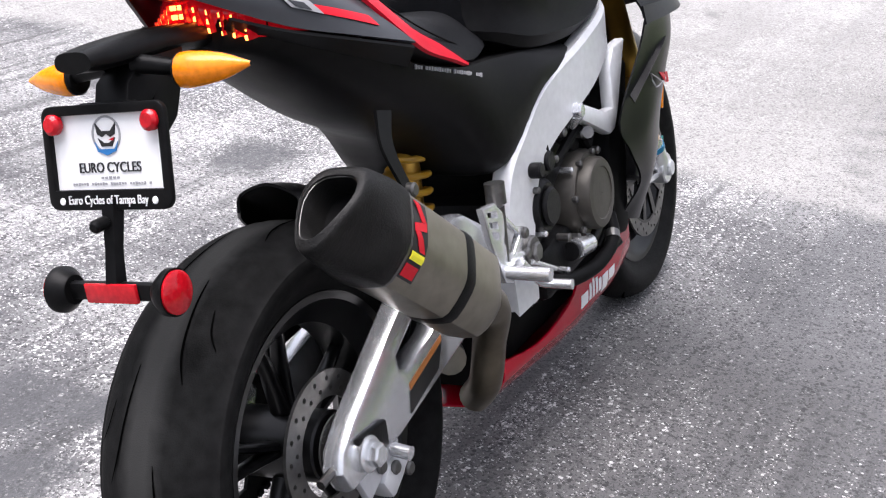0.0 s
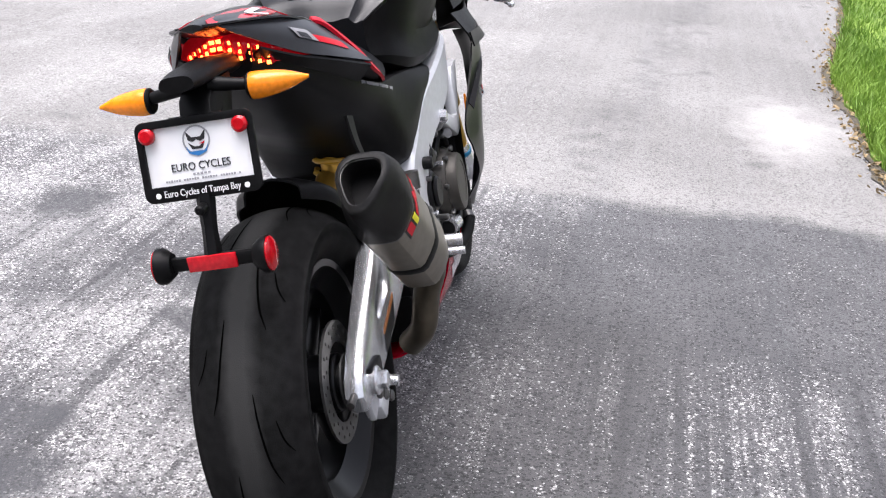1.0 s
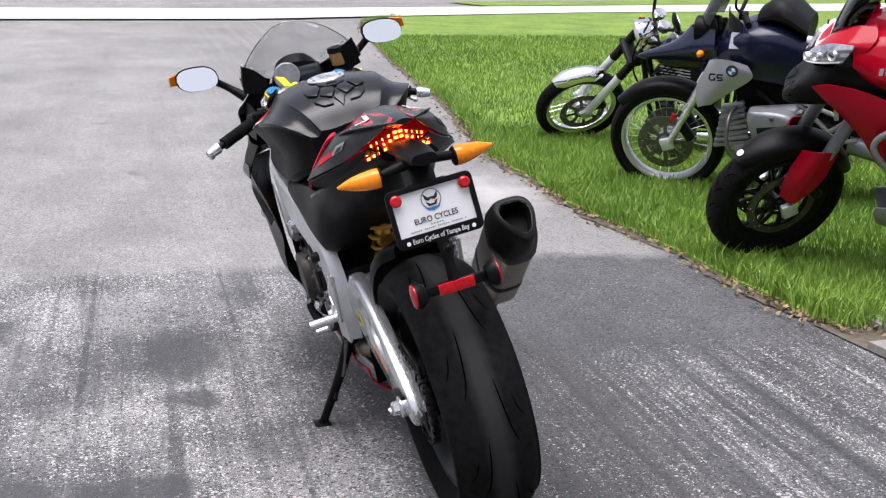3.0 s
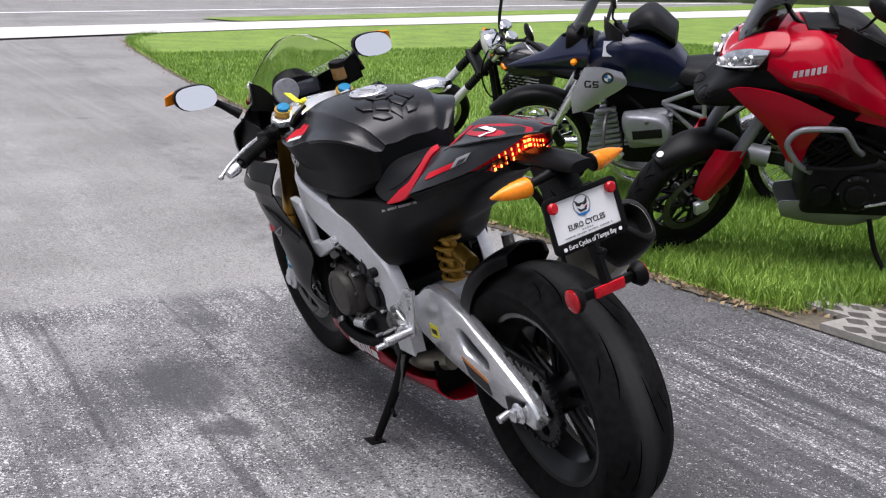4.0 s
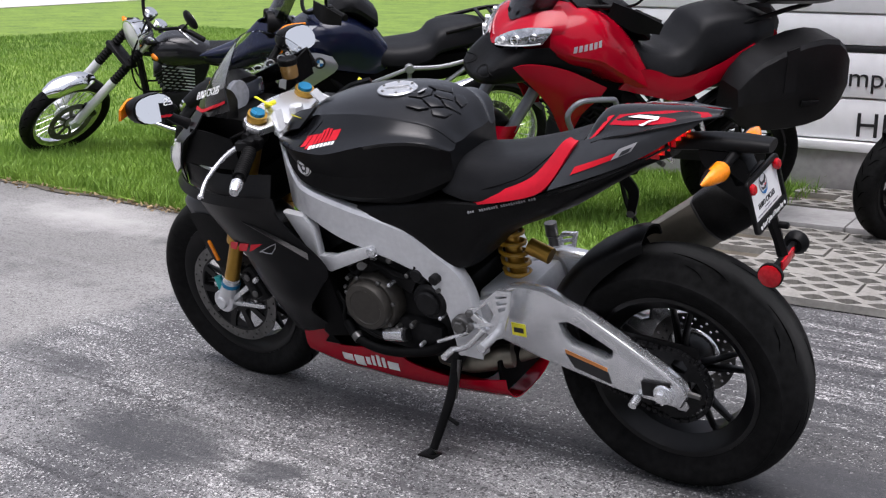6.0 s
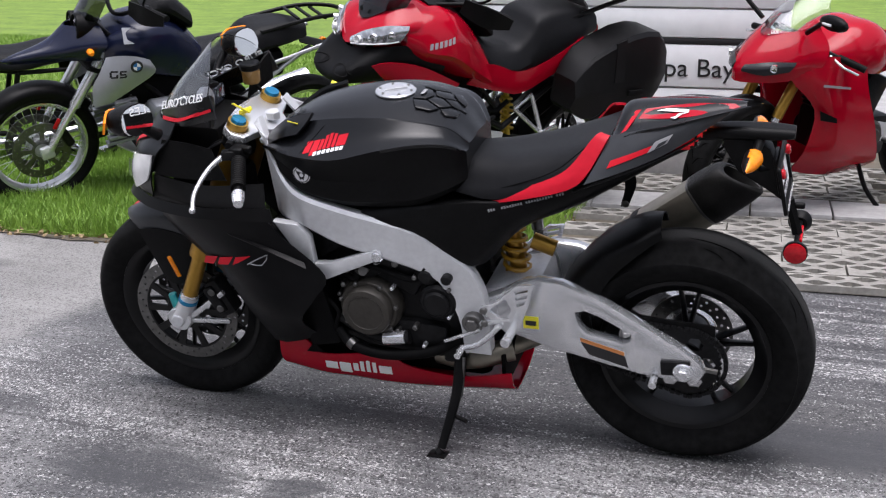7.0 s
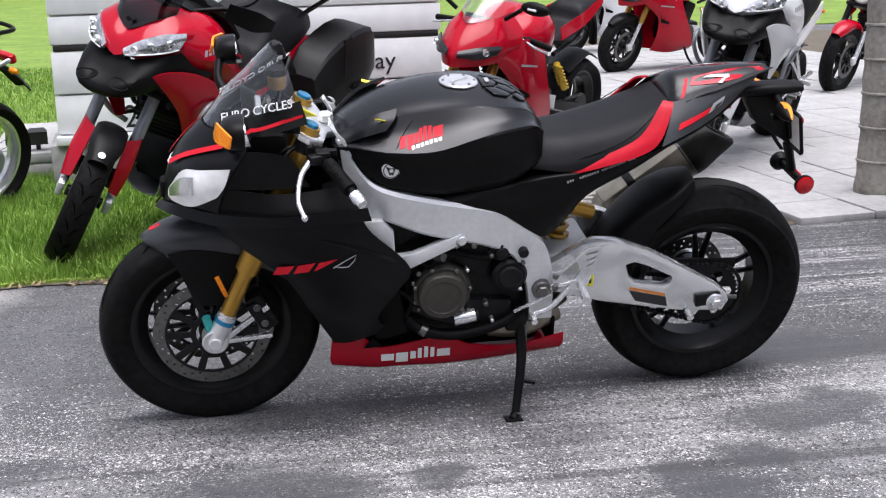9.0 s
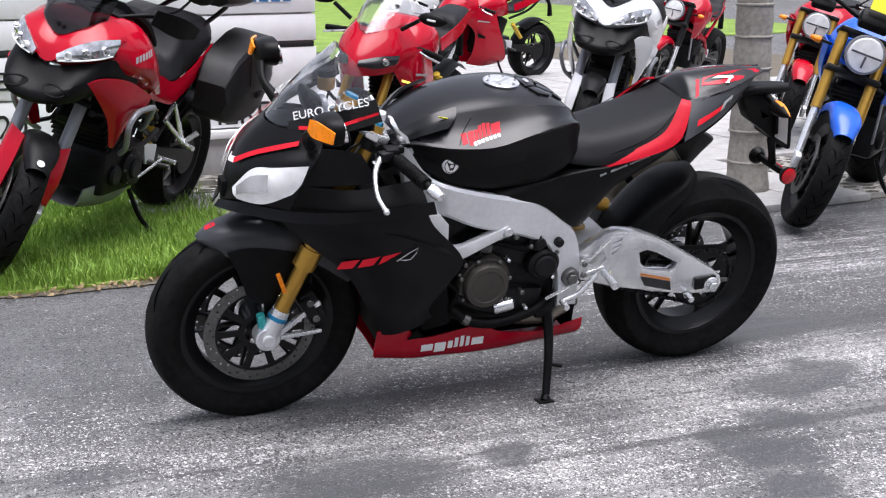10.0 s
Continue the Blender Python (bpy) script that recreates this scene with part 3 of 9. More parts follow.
# rear wheel
RW = Matrix.Translation((-0.70, 0, 0.318))
RR, RWID = 0.320, 0.192
rear_wheel = part("rear_wheel", rim_mesh(0.2159, 0.2), RIM, bike, "black forged rear wheel", RW)
tyre = part("tyre", tyre_mesh(RR, RWID, 0.2159), WORNRUBBER, rear_wheel, "wide black rear tyre with a dusty worn centre band", RW)
cuts = []
for i in range(8):
    a = i * 45
    cuts.append(groove(RR, RWID, [(a, 0.022), (a + 9, 0.026), (a + 20, 0.034), (a + 27, 0.046)], 0.0017))
    cuts.append(groove(RR, RWID, [(a + 22, -0.022), (a + 31, -0.026), (a + 42, -0.034), (a + 49, -0.046)], 0.0017))
    cuts.append(groove(RR, RWID, [(a + 8, 0.052), (a + 14, 0.06), (a + 18, 0.072)], 0.0013))
    cuts.append(groove(RR, RWID, [(a + 30, -0.052), (a + 36, -0.06), (a + 40, -0.072)], 0.0013))
part("tread_groove", joined(*cuts), GROOVESHADE, rear_wheel, "", RW)
for i in range(5):
    part("spoke", spoke_mesh(0.2159, 20 + i * 72, 9, 0.02, 0.045), RIM, rear_wheel, "", RW)
part("hub", joined(disc(0.052, -0.07, 0.075), disc(0.034, -0.1, 0.095)), RIM, rear_wheel, "", RW)
part("brake_disc", brake_disc(0.11, 0.072, -0.066, 2, 40), STEEL, rear_wheel, "drilled rear brake disc", RW)
part("sensor_ring", plate(ring(0.05, 40), [ring(0.036, 24)] + [ring(0.0022, 4, (0.0445 * math.cos(k * 2 * math.pi / 30), 0.0445 * math.sin(k * 2 * math.pi / 30))) for k in range(30)], -0.083, -0.080), STEEL, rear_wheel, "", RW)
teeth = []
for i in range(84):
    a = i * 2 * math.pi / 84
    r = 0.1 if i % 2 else 0.094
    teeth.append((r * math.cos(a), r * math.sin(a)))
part("sprocket", plate(teeth, [ring(0.022, 6, (0.062 * math.cos(k * math.pi / 3), 0.062 * math.sin(k * math.pi / 3))) for k in range(6)] + [ring(0.03, 20)], 0.083, 0.089), ENGINE, rear_wheel, "black chain sprocket", RW)

# front wheel
FW = STEER @ Matrix.Translation((0.730, 0, 0.298))
FR, FWID = 0.306, 0.122
front_wheel = part("front_wheel", rim_mesh(0.2159, 0.128), RIM, bike, "black forged front wheel", FW)
part("tyre", tyre_mesh(FR, FWID, 0.2159), RUBBER, front_wheel, "black front tyre", FW)
cuts = []
for i in range(9):
    a = i * 40
    cuts.append(groove(FR, FWID, [(a, 0.006), (a - 8, 0.014), (a - 17, 0.024), (a - 24, 0.04)], 0.003))
    cuts.append(groove(FR, FWID, [(a + 20, -0.006), (a + 12, -0.014), (a + 3, -0.024), (a - 4, -0.04)], 0.003))
part("tread_groove", joined(*cuts), GROOVESHADE, front_wheel, "", FW)
for i in range(5):
    part("spoke", spoke_mesh(0.2159, 5 + i * 72, 10, 0.017, 0.032), RIM, front_wheel, "", FW)
part("hub", joined(disc(0.036, -0.05, 0.05), disc(0.022, -0.085, 0.085)), RIM, front_wheel, "", FW)
for s in (-1, 1):
    bd = part("brake_disc", brake_disc(0.16, 0.126, s * 0.062), STEEL, front_wheel, "drilled floating front brake disc", FW)
    part("carrier", disc_carrier(0.128, 0.06, s * 0.062, 10), RIM, bd, "", FW)

# fork
for s in (-1, 1):
    top, low = Vector((0.449, s * 0.103, 0.902)), Vector((0.69, s * 0.103, 0.366))
    d = (low - top).normalized()
    leg = part("fork_leg", tube([top, top + d * 0.42, top + d * 0.425, top + d * 0.57], [0.0275, 0.0275, 0.022, 0.022], 20, 1), GOLD, bike, "gold anodised upside-down fork leg", STEER)
    part("collar", tube([top + d * 0.37, top + d * 0.43], [0.0325, 0.0325], 20), GOLD, leg, "", STEER)
    part("stanchion", tube([top + d * 0.42, low], 0.0215, 18), POLISH, leg, "", STEER)
    foot = part("axle_clamp", joined(tube([low - d * 0.02, low + d * 0.03, (0.722, s * 0.1, 0.302)], [0.0255, 0.028, 0.034], 18), disc(0.036, s * 0.075, s * 0.125, (0.722, 0, 0.302)),
                                    box((0.15, 0.014, 0.016), (0.632, s * 0.108, 0.352), (0, 38, 0), 0.004), box((0.15, 0.014, 0.014), (0.64, s * 0.108, 0.30), (0, 4, 0), 0.004)), POLISH, leg, "bright alloy axle clamp", STEER)
    part("collar_ring", tube([low + d * 0.0, low + d * 0.012], 0.0285, 20), BLUEANOD, foot, "blue anodised ring", STEER)
    part("axle_cap", disc(0.019, s * 0.12, s * 0.137, (0.722, 0, 0.302)), ALLOY, foot, "", STEER)
    part("adjuster", tube([low + Vector((0.045, s * 0.0, -0.03)), low + Vector((0.052, s * 0.0, 0.008))], 0.012, 12), TEAL, foot, "teal adjuster cap", STEER)
    cal = part("brake_caliper", joined(box((0.05, 0.055, 0.115), (0.59, s * 0.083, 0.375), (0, 28, 0), 0.012), box((0.036, 0.075, 0.09), (0.6, s * 0.083, 0.372), (0, 28, 0), 0.01)), ENGINE, bike, "dark radial front brake caliper", STEER)
    for k in range(2):
        part("bolt", disc(0.011, s * 0.118, s * 0.123, (0.585 + 0.02 * k, 0, 0.35 + 0.05 * k), 12), STEEL, cal, "", STEER)
    cap = part("fork_cap", tube([top, top - d * 0.016], [0.0275, 0.027], 24), GOLD, leg, "gold fork cap", STEER)
    part("adjuster", tube([top - d * 0.015, top - d * 0.024], [0.021, 0.019], 18), BLUEANOD, cap, "blue hexagonal preload adjuster", STEER)
    part("reflector", box((0.012, 0.006, 0.066), (0.695, s * 0.138, 0.485), (0, 20, 0), 0.003), AMBER, leg, "amber fork reflector", STEER)
up = -RAKE
tc = [(0.49, 0), (0.485, 0.05), (0.468, 0.13), (0.44, 0.148), (0.405, 0.14), (0.395, 0.1), (0.385, 0.06), (0.36, 0.035), (0.36, 0)]
tri = plate([(x, y) for x, y in tc] + [(x, -y) for x, y in tc[-2:0:-1]], [ring(0.0275, 20, (0.44, 0.105)), ring(0.0275, 20, (0.44, -0.105))], -0.011, 0.011, 0.003)
tri.transform(Matrix.Translation((0.010, 0, 0.890)) @ Matrix.Translation((0.44, 0, 0)) @ Matrix.Rotation(radians(-22), 4, 'Y') @ Matrix.Translation((-0.44, 0, 0)) @ Matrix.Rotation(radians(90), 4, 'X'))
clamp = part("triple_clamp", tri, POLISH, bike, "bright machined alloy top clamp", STEER)
part("stem_nut", disc(0.02, 0.885, 0.908, (0.395, 0, 0), 6, axis="z"), ALLOY, clamp, "", STEER)
part("key_tag", joined(box((0.05, 0.036, 0.004), (0.452, 0.062, 0.936), (25, -35, 20), 0.001), box((0.034, 0.018, 0.012), (0.455, 0.034, 0.918), (0, 20, 0), 0.003)), YELLOW, clamp, "bright yellow key tag", STEER)

# bars
for s in (-1, 1):
    a, b = Vector((0.438, s * 0.128, 0.868)), Vector((0.356, s * 0.318, 0.812))
    d = (b - a).normalized()
    bar = part("handlebar", tube([a - d * 0.02, b], 0.0111, 14), MATTE, bike, "black clip-on handlebar", STEER)
    rib = []
    for k in range(28):
        p = a + d * (0.075 + 0.0042 * k)
        rib.append((p, 0.0192 if k % 2 else 0.0172))
    part("grip", tube([p for p, _ in rib], [r for _, r in rib], 16, 1), RUBBER, bar, "ribbed black rubber grip", STEER)
    part("bar_end", tube([b - d * 0.005, b + d * 0.012, b + d * 0.034], [0.0165, 0.0165, 0.012], 16), POLISH, bar, "bright alloy bar end weight", STEER)
    part("switch_box", joined(box((0.04, 0.045, 0.038), a + d * 0.045, (0, 0, 0), 0.008), box((0.03, 0.02, 0.02), a + d * 0.045 + Vector((-0.022, 0, 0.01)), (0, 0, 0), 0.005)), MATTE, bar, "", STEER)
    part("bar_clamp", tube([Vector((0.452, s * 0.103, 0.878)), Vector((0.465, s * 0.103, 0.85))], 0.034, 20), ENGINE, bar, "", STEER)
    c0 = a + d * 0.06 + Vector((0.035, 0, 0.005))
    lever = part("lever", tube([c0, c0 + d * 0.05 + Vector((0.05, 0, -0.012)), c0 + d * 0.12 + Vector((0.09, 0, -0.03)), c0 + d * 0.17 + Vector((0.098, 0, -0.045))], [0.008, 0.007, 0.0058, 0.006], 10), POLISH, bike, "bright alloy hand lever", STEER)
    tip = c0 + d * 0.17 + Vector((0.098, 0, -0.045))
    part("ball_end", lathe([(0.0005, -0.009), (0.006, -0.007), (0.009, 0), (0.006, 0.007), (0.0005, 0.009)], 12, tip), POLISH, lever, "", STEER)
    part("perch", joined(box((0.05, 0.03, 0.025), c0 + Vector((-0.015, 0, 0)), (0, 0, 20 * s), 0.006), tube([c0 + Vector((0.0, -s * 0.02, 0.012)), c0 + Vector((0.01, -s * 0.07, 0.015))], 0.011, 10)), ENGINE, lever, "", STEER)
res = part("brake_reservoir", lathe([(0.0005, 0.935), (0.022, 0.935), (0.025, 0.94), (0.026, 0.975), (0.0005, 0.975)], 20, (0.51, -0.128, 0), axis="z"), material("amber_fluid", (0.3, 0.17, 0.05), 0.25, grain=0.1, coat=0.5), bike, "amber brake fluid reservoir", STEER)
part("lid", disc(0.029, 0.973, 0.992, (0.51, -0.128, 0), 20, axis="z"), MATTE, res, "", STEER)
part("hose", tube([(0.51, -0.128, 0.936), (0.48, -0.14, 0.9), (0.455, -0.16, 0.88)], 0.005, 8), MATTE, res, "", STEER)
for k, s in enumerate((1, -1, 1)):
    part("brake_hose", tube([(0.47, s * 0.1, 0.87), (0.53, s * (0.12 + 0.02 * k), 0.84), (0.58, s * 0.1, 0.7), (0.6, s * 0.09, 0.45)], 0.0042, 8), MATTE, bike, "", STEER)

# front fender
fr = []
for ang, w, r, dep in ((59, 0.012, 0.327, 0.01), (63, 0.04, 0.329, 0.035), (70, 0.062, 0.331, 0.075), (84, 0.072, 0.333, 0.095), (100, 0.073, 0.334, 0.1), (125, 0.072, 0.335, 0.085), (152, 0.068, 0.335, 0.055)):
    ca, sa = math.cos(radians(ang)), math.sin(radians(ang))
    fr.append([(r2 * ca, y, r2 * sa) for y, r2 in ((w * 1.08, r - dep), (w * 1.02, r - dep * 0.4), (w * 0.62, r - 0.002), (0, r + 0.005), (-w * 0.62, r - 0.002), (-w * 1.02, r - dep * 0.4), (-w * 1.08, r - dep))])
fender = part("front_fender", patch(fr, 3, 4, 0.003), GREY, bike, "matt grey front mudguard", FW)
for s in (-1, 1):
    part("fender_side", patch([[(0.10, s * 0.078, 0.262), (0.02, s * 0.081, 0.27), (-0.09, s * 0.081, 0.245)],
                               [(0.07, s * 0.082, 0.2), (0.0, s * 0.086, 0.18), (-0.085, s * 0.084, 0.17)],
                               [(0.045, s * 0.08, 0.13), (0.015, s * 0.084, 0.1), (-0.03, s * 0.082, 0.1)]], 4, 4, 0.003), MATTE, fender, "", FW)
part("emblem", box((0.03, 0.02, 0.001), (0.13, 0.0, 0.309), (0, 24, 0), 0), REDPRINT, fender, "", FW)

# side fairings
side_rows = [
    [(0.72, 0.135, 0.695), (0.64, 0.19, 0.704), (0.50, 0.232, 0.71), (0.33, 0.242, 0.712)],
    [(0.672, 0.158, 0.642), (0.60, 0.2, 0.645), (0.47, 0.238, 0.648), (0.30, 0.234, 0.66)],
    [(0.60, 0.17, 0.58), (0.53, 0.205, 0.578), (0.40, 0.232, 0.57), (0.20, 0.215, 0.545)],
    [(0.525, 0.178, 0.515), (0.45, 0.212, 0.505), (0.34, 0.228, 0.49), (0.235, 0.218, 0.475)],
    [(0.462, 0.18, 0.41), (0.41, 0.203, 0.405), (0.35, 0.216, 0.405), (0.285, 0.212, 0.40)],
    [(0.40, 0.16, 0.295), (0.36, 0.172, 0.30), (0.31, 0.176, 0.315), (0.255, 0.172, 0.335)]]
L, Rt = both("side_fairing", patch(side_rows, 6, 5, 0.004), FAIRING, bike, "satin black side fairing")
for s, ob in ((1, L), (-1, Rt)):
    # broad red mark with a chrome-edged numeral beside it, in plain shapes
    def spot(x, z, lift=0.0):
        return (x, s * (float(np.interp(x, [0.2, 0.3, 0.4, 0.47, 0.53, 0.6], [0.217, 0.226, 0.234, 0.223, 0.207, 0.172])) + lift), z)
    for k, (x0, x1) in enumerate(((0.56, 0.515), (0.507, 0.462), (0.454, 0.405))):
        z0, z1 = 0.553 + 0.19 * (0.56 - x0), 0.553 + 0.19 * (0.56 - x1)
        part("emblem", patch([[spot(x0 - 0.012, z0 + 0.012, 0.004), spot(x1 - 0.012, z1 + 0.014, 0.004)], [spot(x0, z0 - 0.012, 0.004), spot(x1 + (0.006 if k < 2 else 0.03), z1 - 0.012, 0.004)]], 4, 2, 0.001), REDPRINT, ob, "red slanted side mark")
    part("emblem_outline", tube([spot(0.405, 0.572, 0.006), spot(0.345, 0.604, 0.006), spot(0.365, 0.572, 0.006), spot(0.40, 0.576, 0.006)], 0.0016, 6, 2), GREYPRINT, ob, "pale outlined side mark")
    part("inner_panel", patch([[(0.665, s * 0.19, 0.79), (0.52, s * 0.205, 0.775), (0.345, s * 0.2, 0.79)], [(0.69, s * 0.17, 0.73), (0.52, s * 0.232, 0.735), (0.33, s * 0.236, 0.738)],
                               [(0.70, s * 0.16, 0.705), (0.52, s * 0.228, 0.715), (0.325, s * 0.243, 0.718)]], 5, 4, 0.004), MATTE, ob, "matt black inner fairing panel")
    part("cockpit_side", patch([[(0.63, s * 0.178, 0.885), (0.56, s * 0.17, 0.875), (0.50, s * 0.165, 0.86)], [(0.665, s * 0.19, 0.79), (0.56, s * 0.195, 0.785), (0.455, s * 0.19, 0.785)]], 4, 3, 0.004), MATTE, ob, "matt black cockpit side")
    part("fastener", disc(0.009, s * 0.2405, s * 0.244, (0.35, 0, 0.727), 12), STEEL, ob)
    # a long ledge along the upper edge
    part("ledge", patch([[(0.838, s * 0.012, 0.690), (0.79, s * 0.1, 0.714), (0.68, s * 0.185, 0.718), (0.52, s * 0.236, 0.726), (0.315, s * 0.245, 0.742)], [(0.852, s * 0.014, 0.672), (0.80, s * 0.112, 0.690), (0.685, s * 0.198, 0.692), (0.52, s * 0.248, 0.700), (0.305, s * 0.252, 0.708)]], 6, 3, 0.004), FAIRING, ob)
    part("duct_fin", patch([[(0.56, s * 0.2, 0.672), (0.42, s * 0.232, 0.66), (0.25, s * 0.222, 0.585)], [(0.54, s * 0.215, 0.665), (0.41, s * 0.246, 0.65), (0.24, s * 0.234, 0.572)]], 5, 2, 0.003), FAIRING, ob)
# nose
cowl_rows = []
half_rows = [
    [(0.60, 0.15, 0.920), (0.655, 0.112, 0.913), (0.695, 0.064, 0.908), (0.716, 0, 0.906)],
    [(0.612, 0.18, 0.885), (0.69, 0.135, 0.868), (0.738, 0.08, 0.858), (0.772, 0, 0.850)],
    [(0.640, 0.206, 0.852), (0.720, 0.158, 0.832), (0.772, 0.095, 0.812), (0.808, 0, 0.790)],
    [(0.672, 0.198, 0.785), (0.735, 0.152, 0.765), (0.79, 0.088, 0.742), (0.826, 0, 0.730)],
    [(0.69, 0.178, 0.718), (0.742, 0.138, 0.712), (0.79, 0.084, 0.695), (0.832, 0, 0.685)]]
for h in half_rows:
    cowl_rows.append(h + [(x, -y, z) for x, y, z in h[-2::-1]])
nose = part("nose_fairing", patch(cowl_rows, 5, 5, 0.004), FAIRING, bike, "satin black nose fairing")
for s in (-1, 1):
    def lift(x, y, z, k=0.004):
        return (x + k, s * (y + k), z)
    hl = part("headlight", patch([[lift(0.806, 0.05, 0.742, 0.006), lift(0.768, 0.102, 0.812), lift(0.722, 0.155, 0.833), lift(0.648, 0.204, 0.852)],
                                  [lift(0.806, 0.062, 0.728, 0.007), lift(0.774, 0.112, 0.765, 0.007), lift(0.734, 0.162, 0.788, 0.007), lift(0.664, 0.202, 0.805)],
                                  [lift(0.80, 0.072, 0.716), lift(0.768, 0.124, 0.724, 0.005), lift(0.738, 0.158, 0.736), lift(0.684, 0.192, 0.772)]], 5, 5, 0.004), PALELENS, nose, "slanted headlight, its lens coloured pale for the reflected sky")
    # grey patch just proud of the lens draws the shaded bowl inside
    part("lens_shade", patch([[lift(0.8, 0.075, 0.756, 0.0095), lift(0.77, 0.112, 0.798, 0.0095), lift(0.735, 0.15, 0.815, 0.0095)], [lift(0.80, 0.08, 0.735, 0.0095), lift(0.774, 0.122, 0.755, 0.0095), lift(0.74, 0.16, 0.77, 0.0095)]], 3, 3, 0.001), LAMPGLASS, hl, "grey patch on the lens for the shade in its bowl")
    part("red_line", patch([[lift(0.80, 0.028, 0.815, 0.003), lift(0.757, 0.066, 0.848, 0.005), lift(0.71, 0.104, 0.874, 0.005), lift(0.655, 0.138, 0.897, 0.006)], [lift(0.804, 0.036, 0.803, 0.003), lift(0.763, 0.074, 0.837, 0.005), lift(0.716, 0.112, 0.863, 0.005), lift(0.66, 0.146, 0.887, 0.006)]], 4, 2, 0.001), REDPRINT, nose, "red stripe along the nose")
    part("red_line", patch([[lift(0.655, 0.112, 0.925, 0.0), lift(0.585, 0.158, 0.938, 0.0), lift(0.52, 0.18, 0.962, 0.0)], [lift(0.655, 0.118, 0.917, 0.0), lift(0.585, 0.163, 0.930, 0.0), lift(0.52, 0.184, 0.956, 0.0)]], 4, 2, 0.0015), REDPRINT, nose)
part("emblem", patch([[(0.796, 0.02, 0.812), (0.803, 0, 0.81), (0.796, -0.02, 0.812)], [(0.804, 0.022, 0.797), (0.811, 0, 0.795), (0.804, -0.022, 0.797)]], 3, 2, 0.001), WHITE, nose)
# black block in place of the shaded intake mouth
part("intake", joined(box((0.03, 0.05, 0.05), (0.82, 0, 0.722), (0, 0, 0), 0.01)), DEEP, nose)
# windscreen
half_rows = [
    [(0.487, 0.178, 0.975), (0.59, 0.142, 0.932), (0.685, 0.072, 0.912), (0.710, 0, 0.910)],
    [(0.484, 0.158, 1.015), (0.56, 0.122, 0.99), (0.632, 0.062, 0.985), (0.648, 0, 0.988)],
    [(0.494, 0.112, 1.06), (0.53, 0.087, 1.055), (0.568, 0.047, 1.055), (0.577, 0, 1.057)],
    [(0.512, 0.06, 1.092), (0.522, 0.045, 1.097), (0.532, 0.022, 1.10), (0.535, 0, 1.102)]]
scr = [h + [(x, -y, z) for x, y, z in h[-2::-1]] for h in half_rows]
screen = part("windscreen", patch(scr, 5, 5, 0.003), GLASS, bike, "clear smoked windscreen with white lettering")
for s in (-1, 1):
    low = [[(0.455, s * 0.19, 0.955), (0.57, s * 0.162, 0.918), (0.68, s * 0.088, 0.900)], [(0.472, s * 0.176, 1.012), (0.575, s * 0.145, 0.968), (0.672, s * 0.08, 0.928)]]
    part("screen_edge", patch(low, 5, 3, 0.004), SATIN, screen, "black screen surround")
    for y0, y1, z0, z1 in ((0.0, 0.33, 0.3, 0.42), (0.38, 0.62, 0.3, 0.42)):
        g = lambda u, v: tuple((Vector(low[0][0]).lerp(Vector(low[0][1]), u)).lerp(Vector(low[1][0]).lerp(Vector(low[1][1]), u), v) + Vector((0, s * 0.006, 0.001)))
        part("red_line", patch([[g(y0 + 0.05, z1 + 0.05), g(y1 + 0.3, z1)], [g(y0 + 0.05, z0 + 0.05), g(y1 + 0.3, z0)]], 3, 2, 0.001), REDPRINT, screen)
    p0, p1 = ((0.664, 0.092, 0.938), (0.488, 0.176, 1.0)) if s > 0 else ((0.488, -0.176, 1.0), (0.664, -0.092, 0.938))
    d = Vector(p1) - Vector(p0)
    lettering("EURO CYCLES", 0.022, WHITE, screen, frame_at(Vector(p0) + Vector((0.002, s * 0.006, -0.002)), d, (-0.45, -s * 0.25, 0.86)), width=d.length * 0.98, label="white lettering")
# mirrors
for s in (-1, 1):
    c = Vector((0.622, s * 0.303, 0.990))
    stalk = part("mirror", tube([(0.64, s * 0.172, 0.895), (0.665, s * 0.215, 0.935), (0.66, s * 0.26, 0.972)], [0.016, 0.011, 0.012], 12), MATTE, bike, "black mirror with an amber indicator in its shell")
    sh = []
    for k, (dx, f) in enumerate(((0.05, 0.3), (0.04, 0.75), (0.016, 0.97), (-0.008, 1.0))):
        sh.append([(c.x + dx, c.y + s * f * 0.066 * math.copysign(abs(math.cos(q)) ** 0.75, math.cos(q)), c.z + f * 0.039 * math.copysign(abs(math.sin(q)) ** 0.85, math.sin(q)) + s * f * math.cos(q) * 0.008) for q in np.arange(16) * math.pi / 8])
    part("shell", loft(sh, 1, 2), MATTE, stalk)
    sh2 = [[(c.x - 0.008 - 0.009 * k + (z - c.z) * 0.22 * k, c.y + (y - c.y) * 0.94, c.z + (z - c.z) * 0.92) for x, y, z in sh[-1]] for k in (0, 1)]
    part("mirror_glass", loft(sh2, 1, 1), MIRROR, stalk)
    part("indicator", patch([[(c.x + 0.056, c.y - s * 0.02, c.z + 0.02), (c.x + 0.052, c.y + s * 0.025, c.z + 0.03), (c.x + 0.026, c.y + s * 0.082, c.z + 0.022)], [(c.x + 0.064, c.y - s * 0.01, c.z - 0.006), (c.x + 0.06, c.y + s * 0.03, c.z - 0.01), (c.x + 0.032, c.y + s * 0.086, c.z - 0.006)]], 3, 3, 0.006), AMBER, stalk, "amber front indicator")
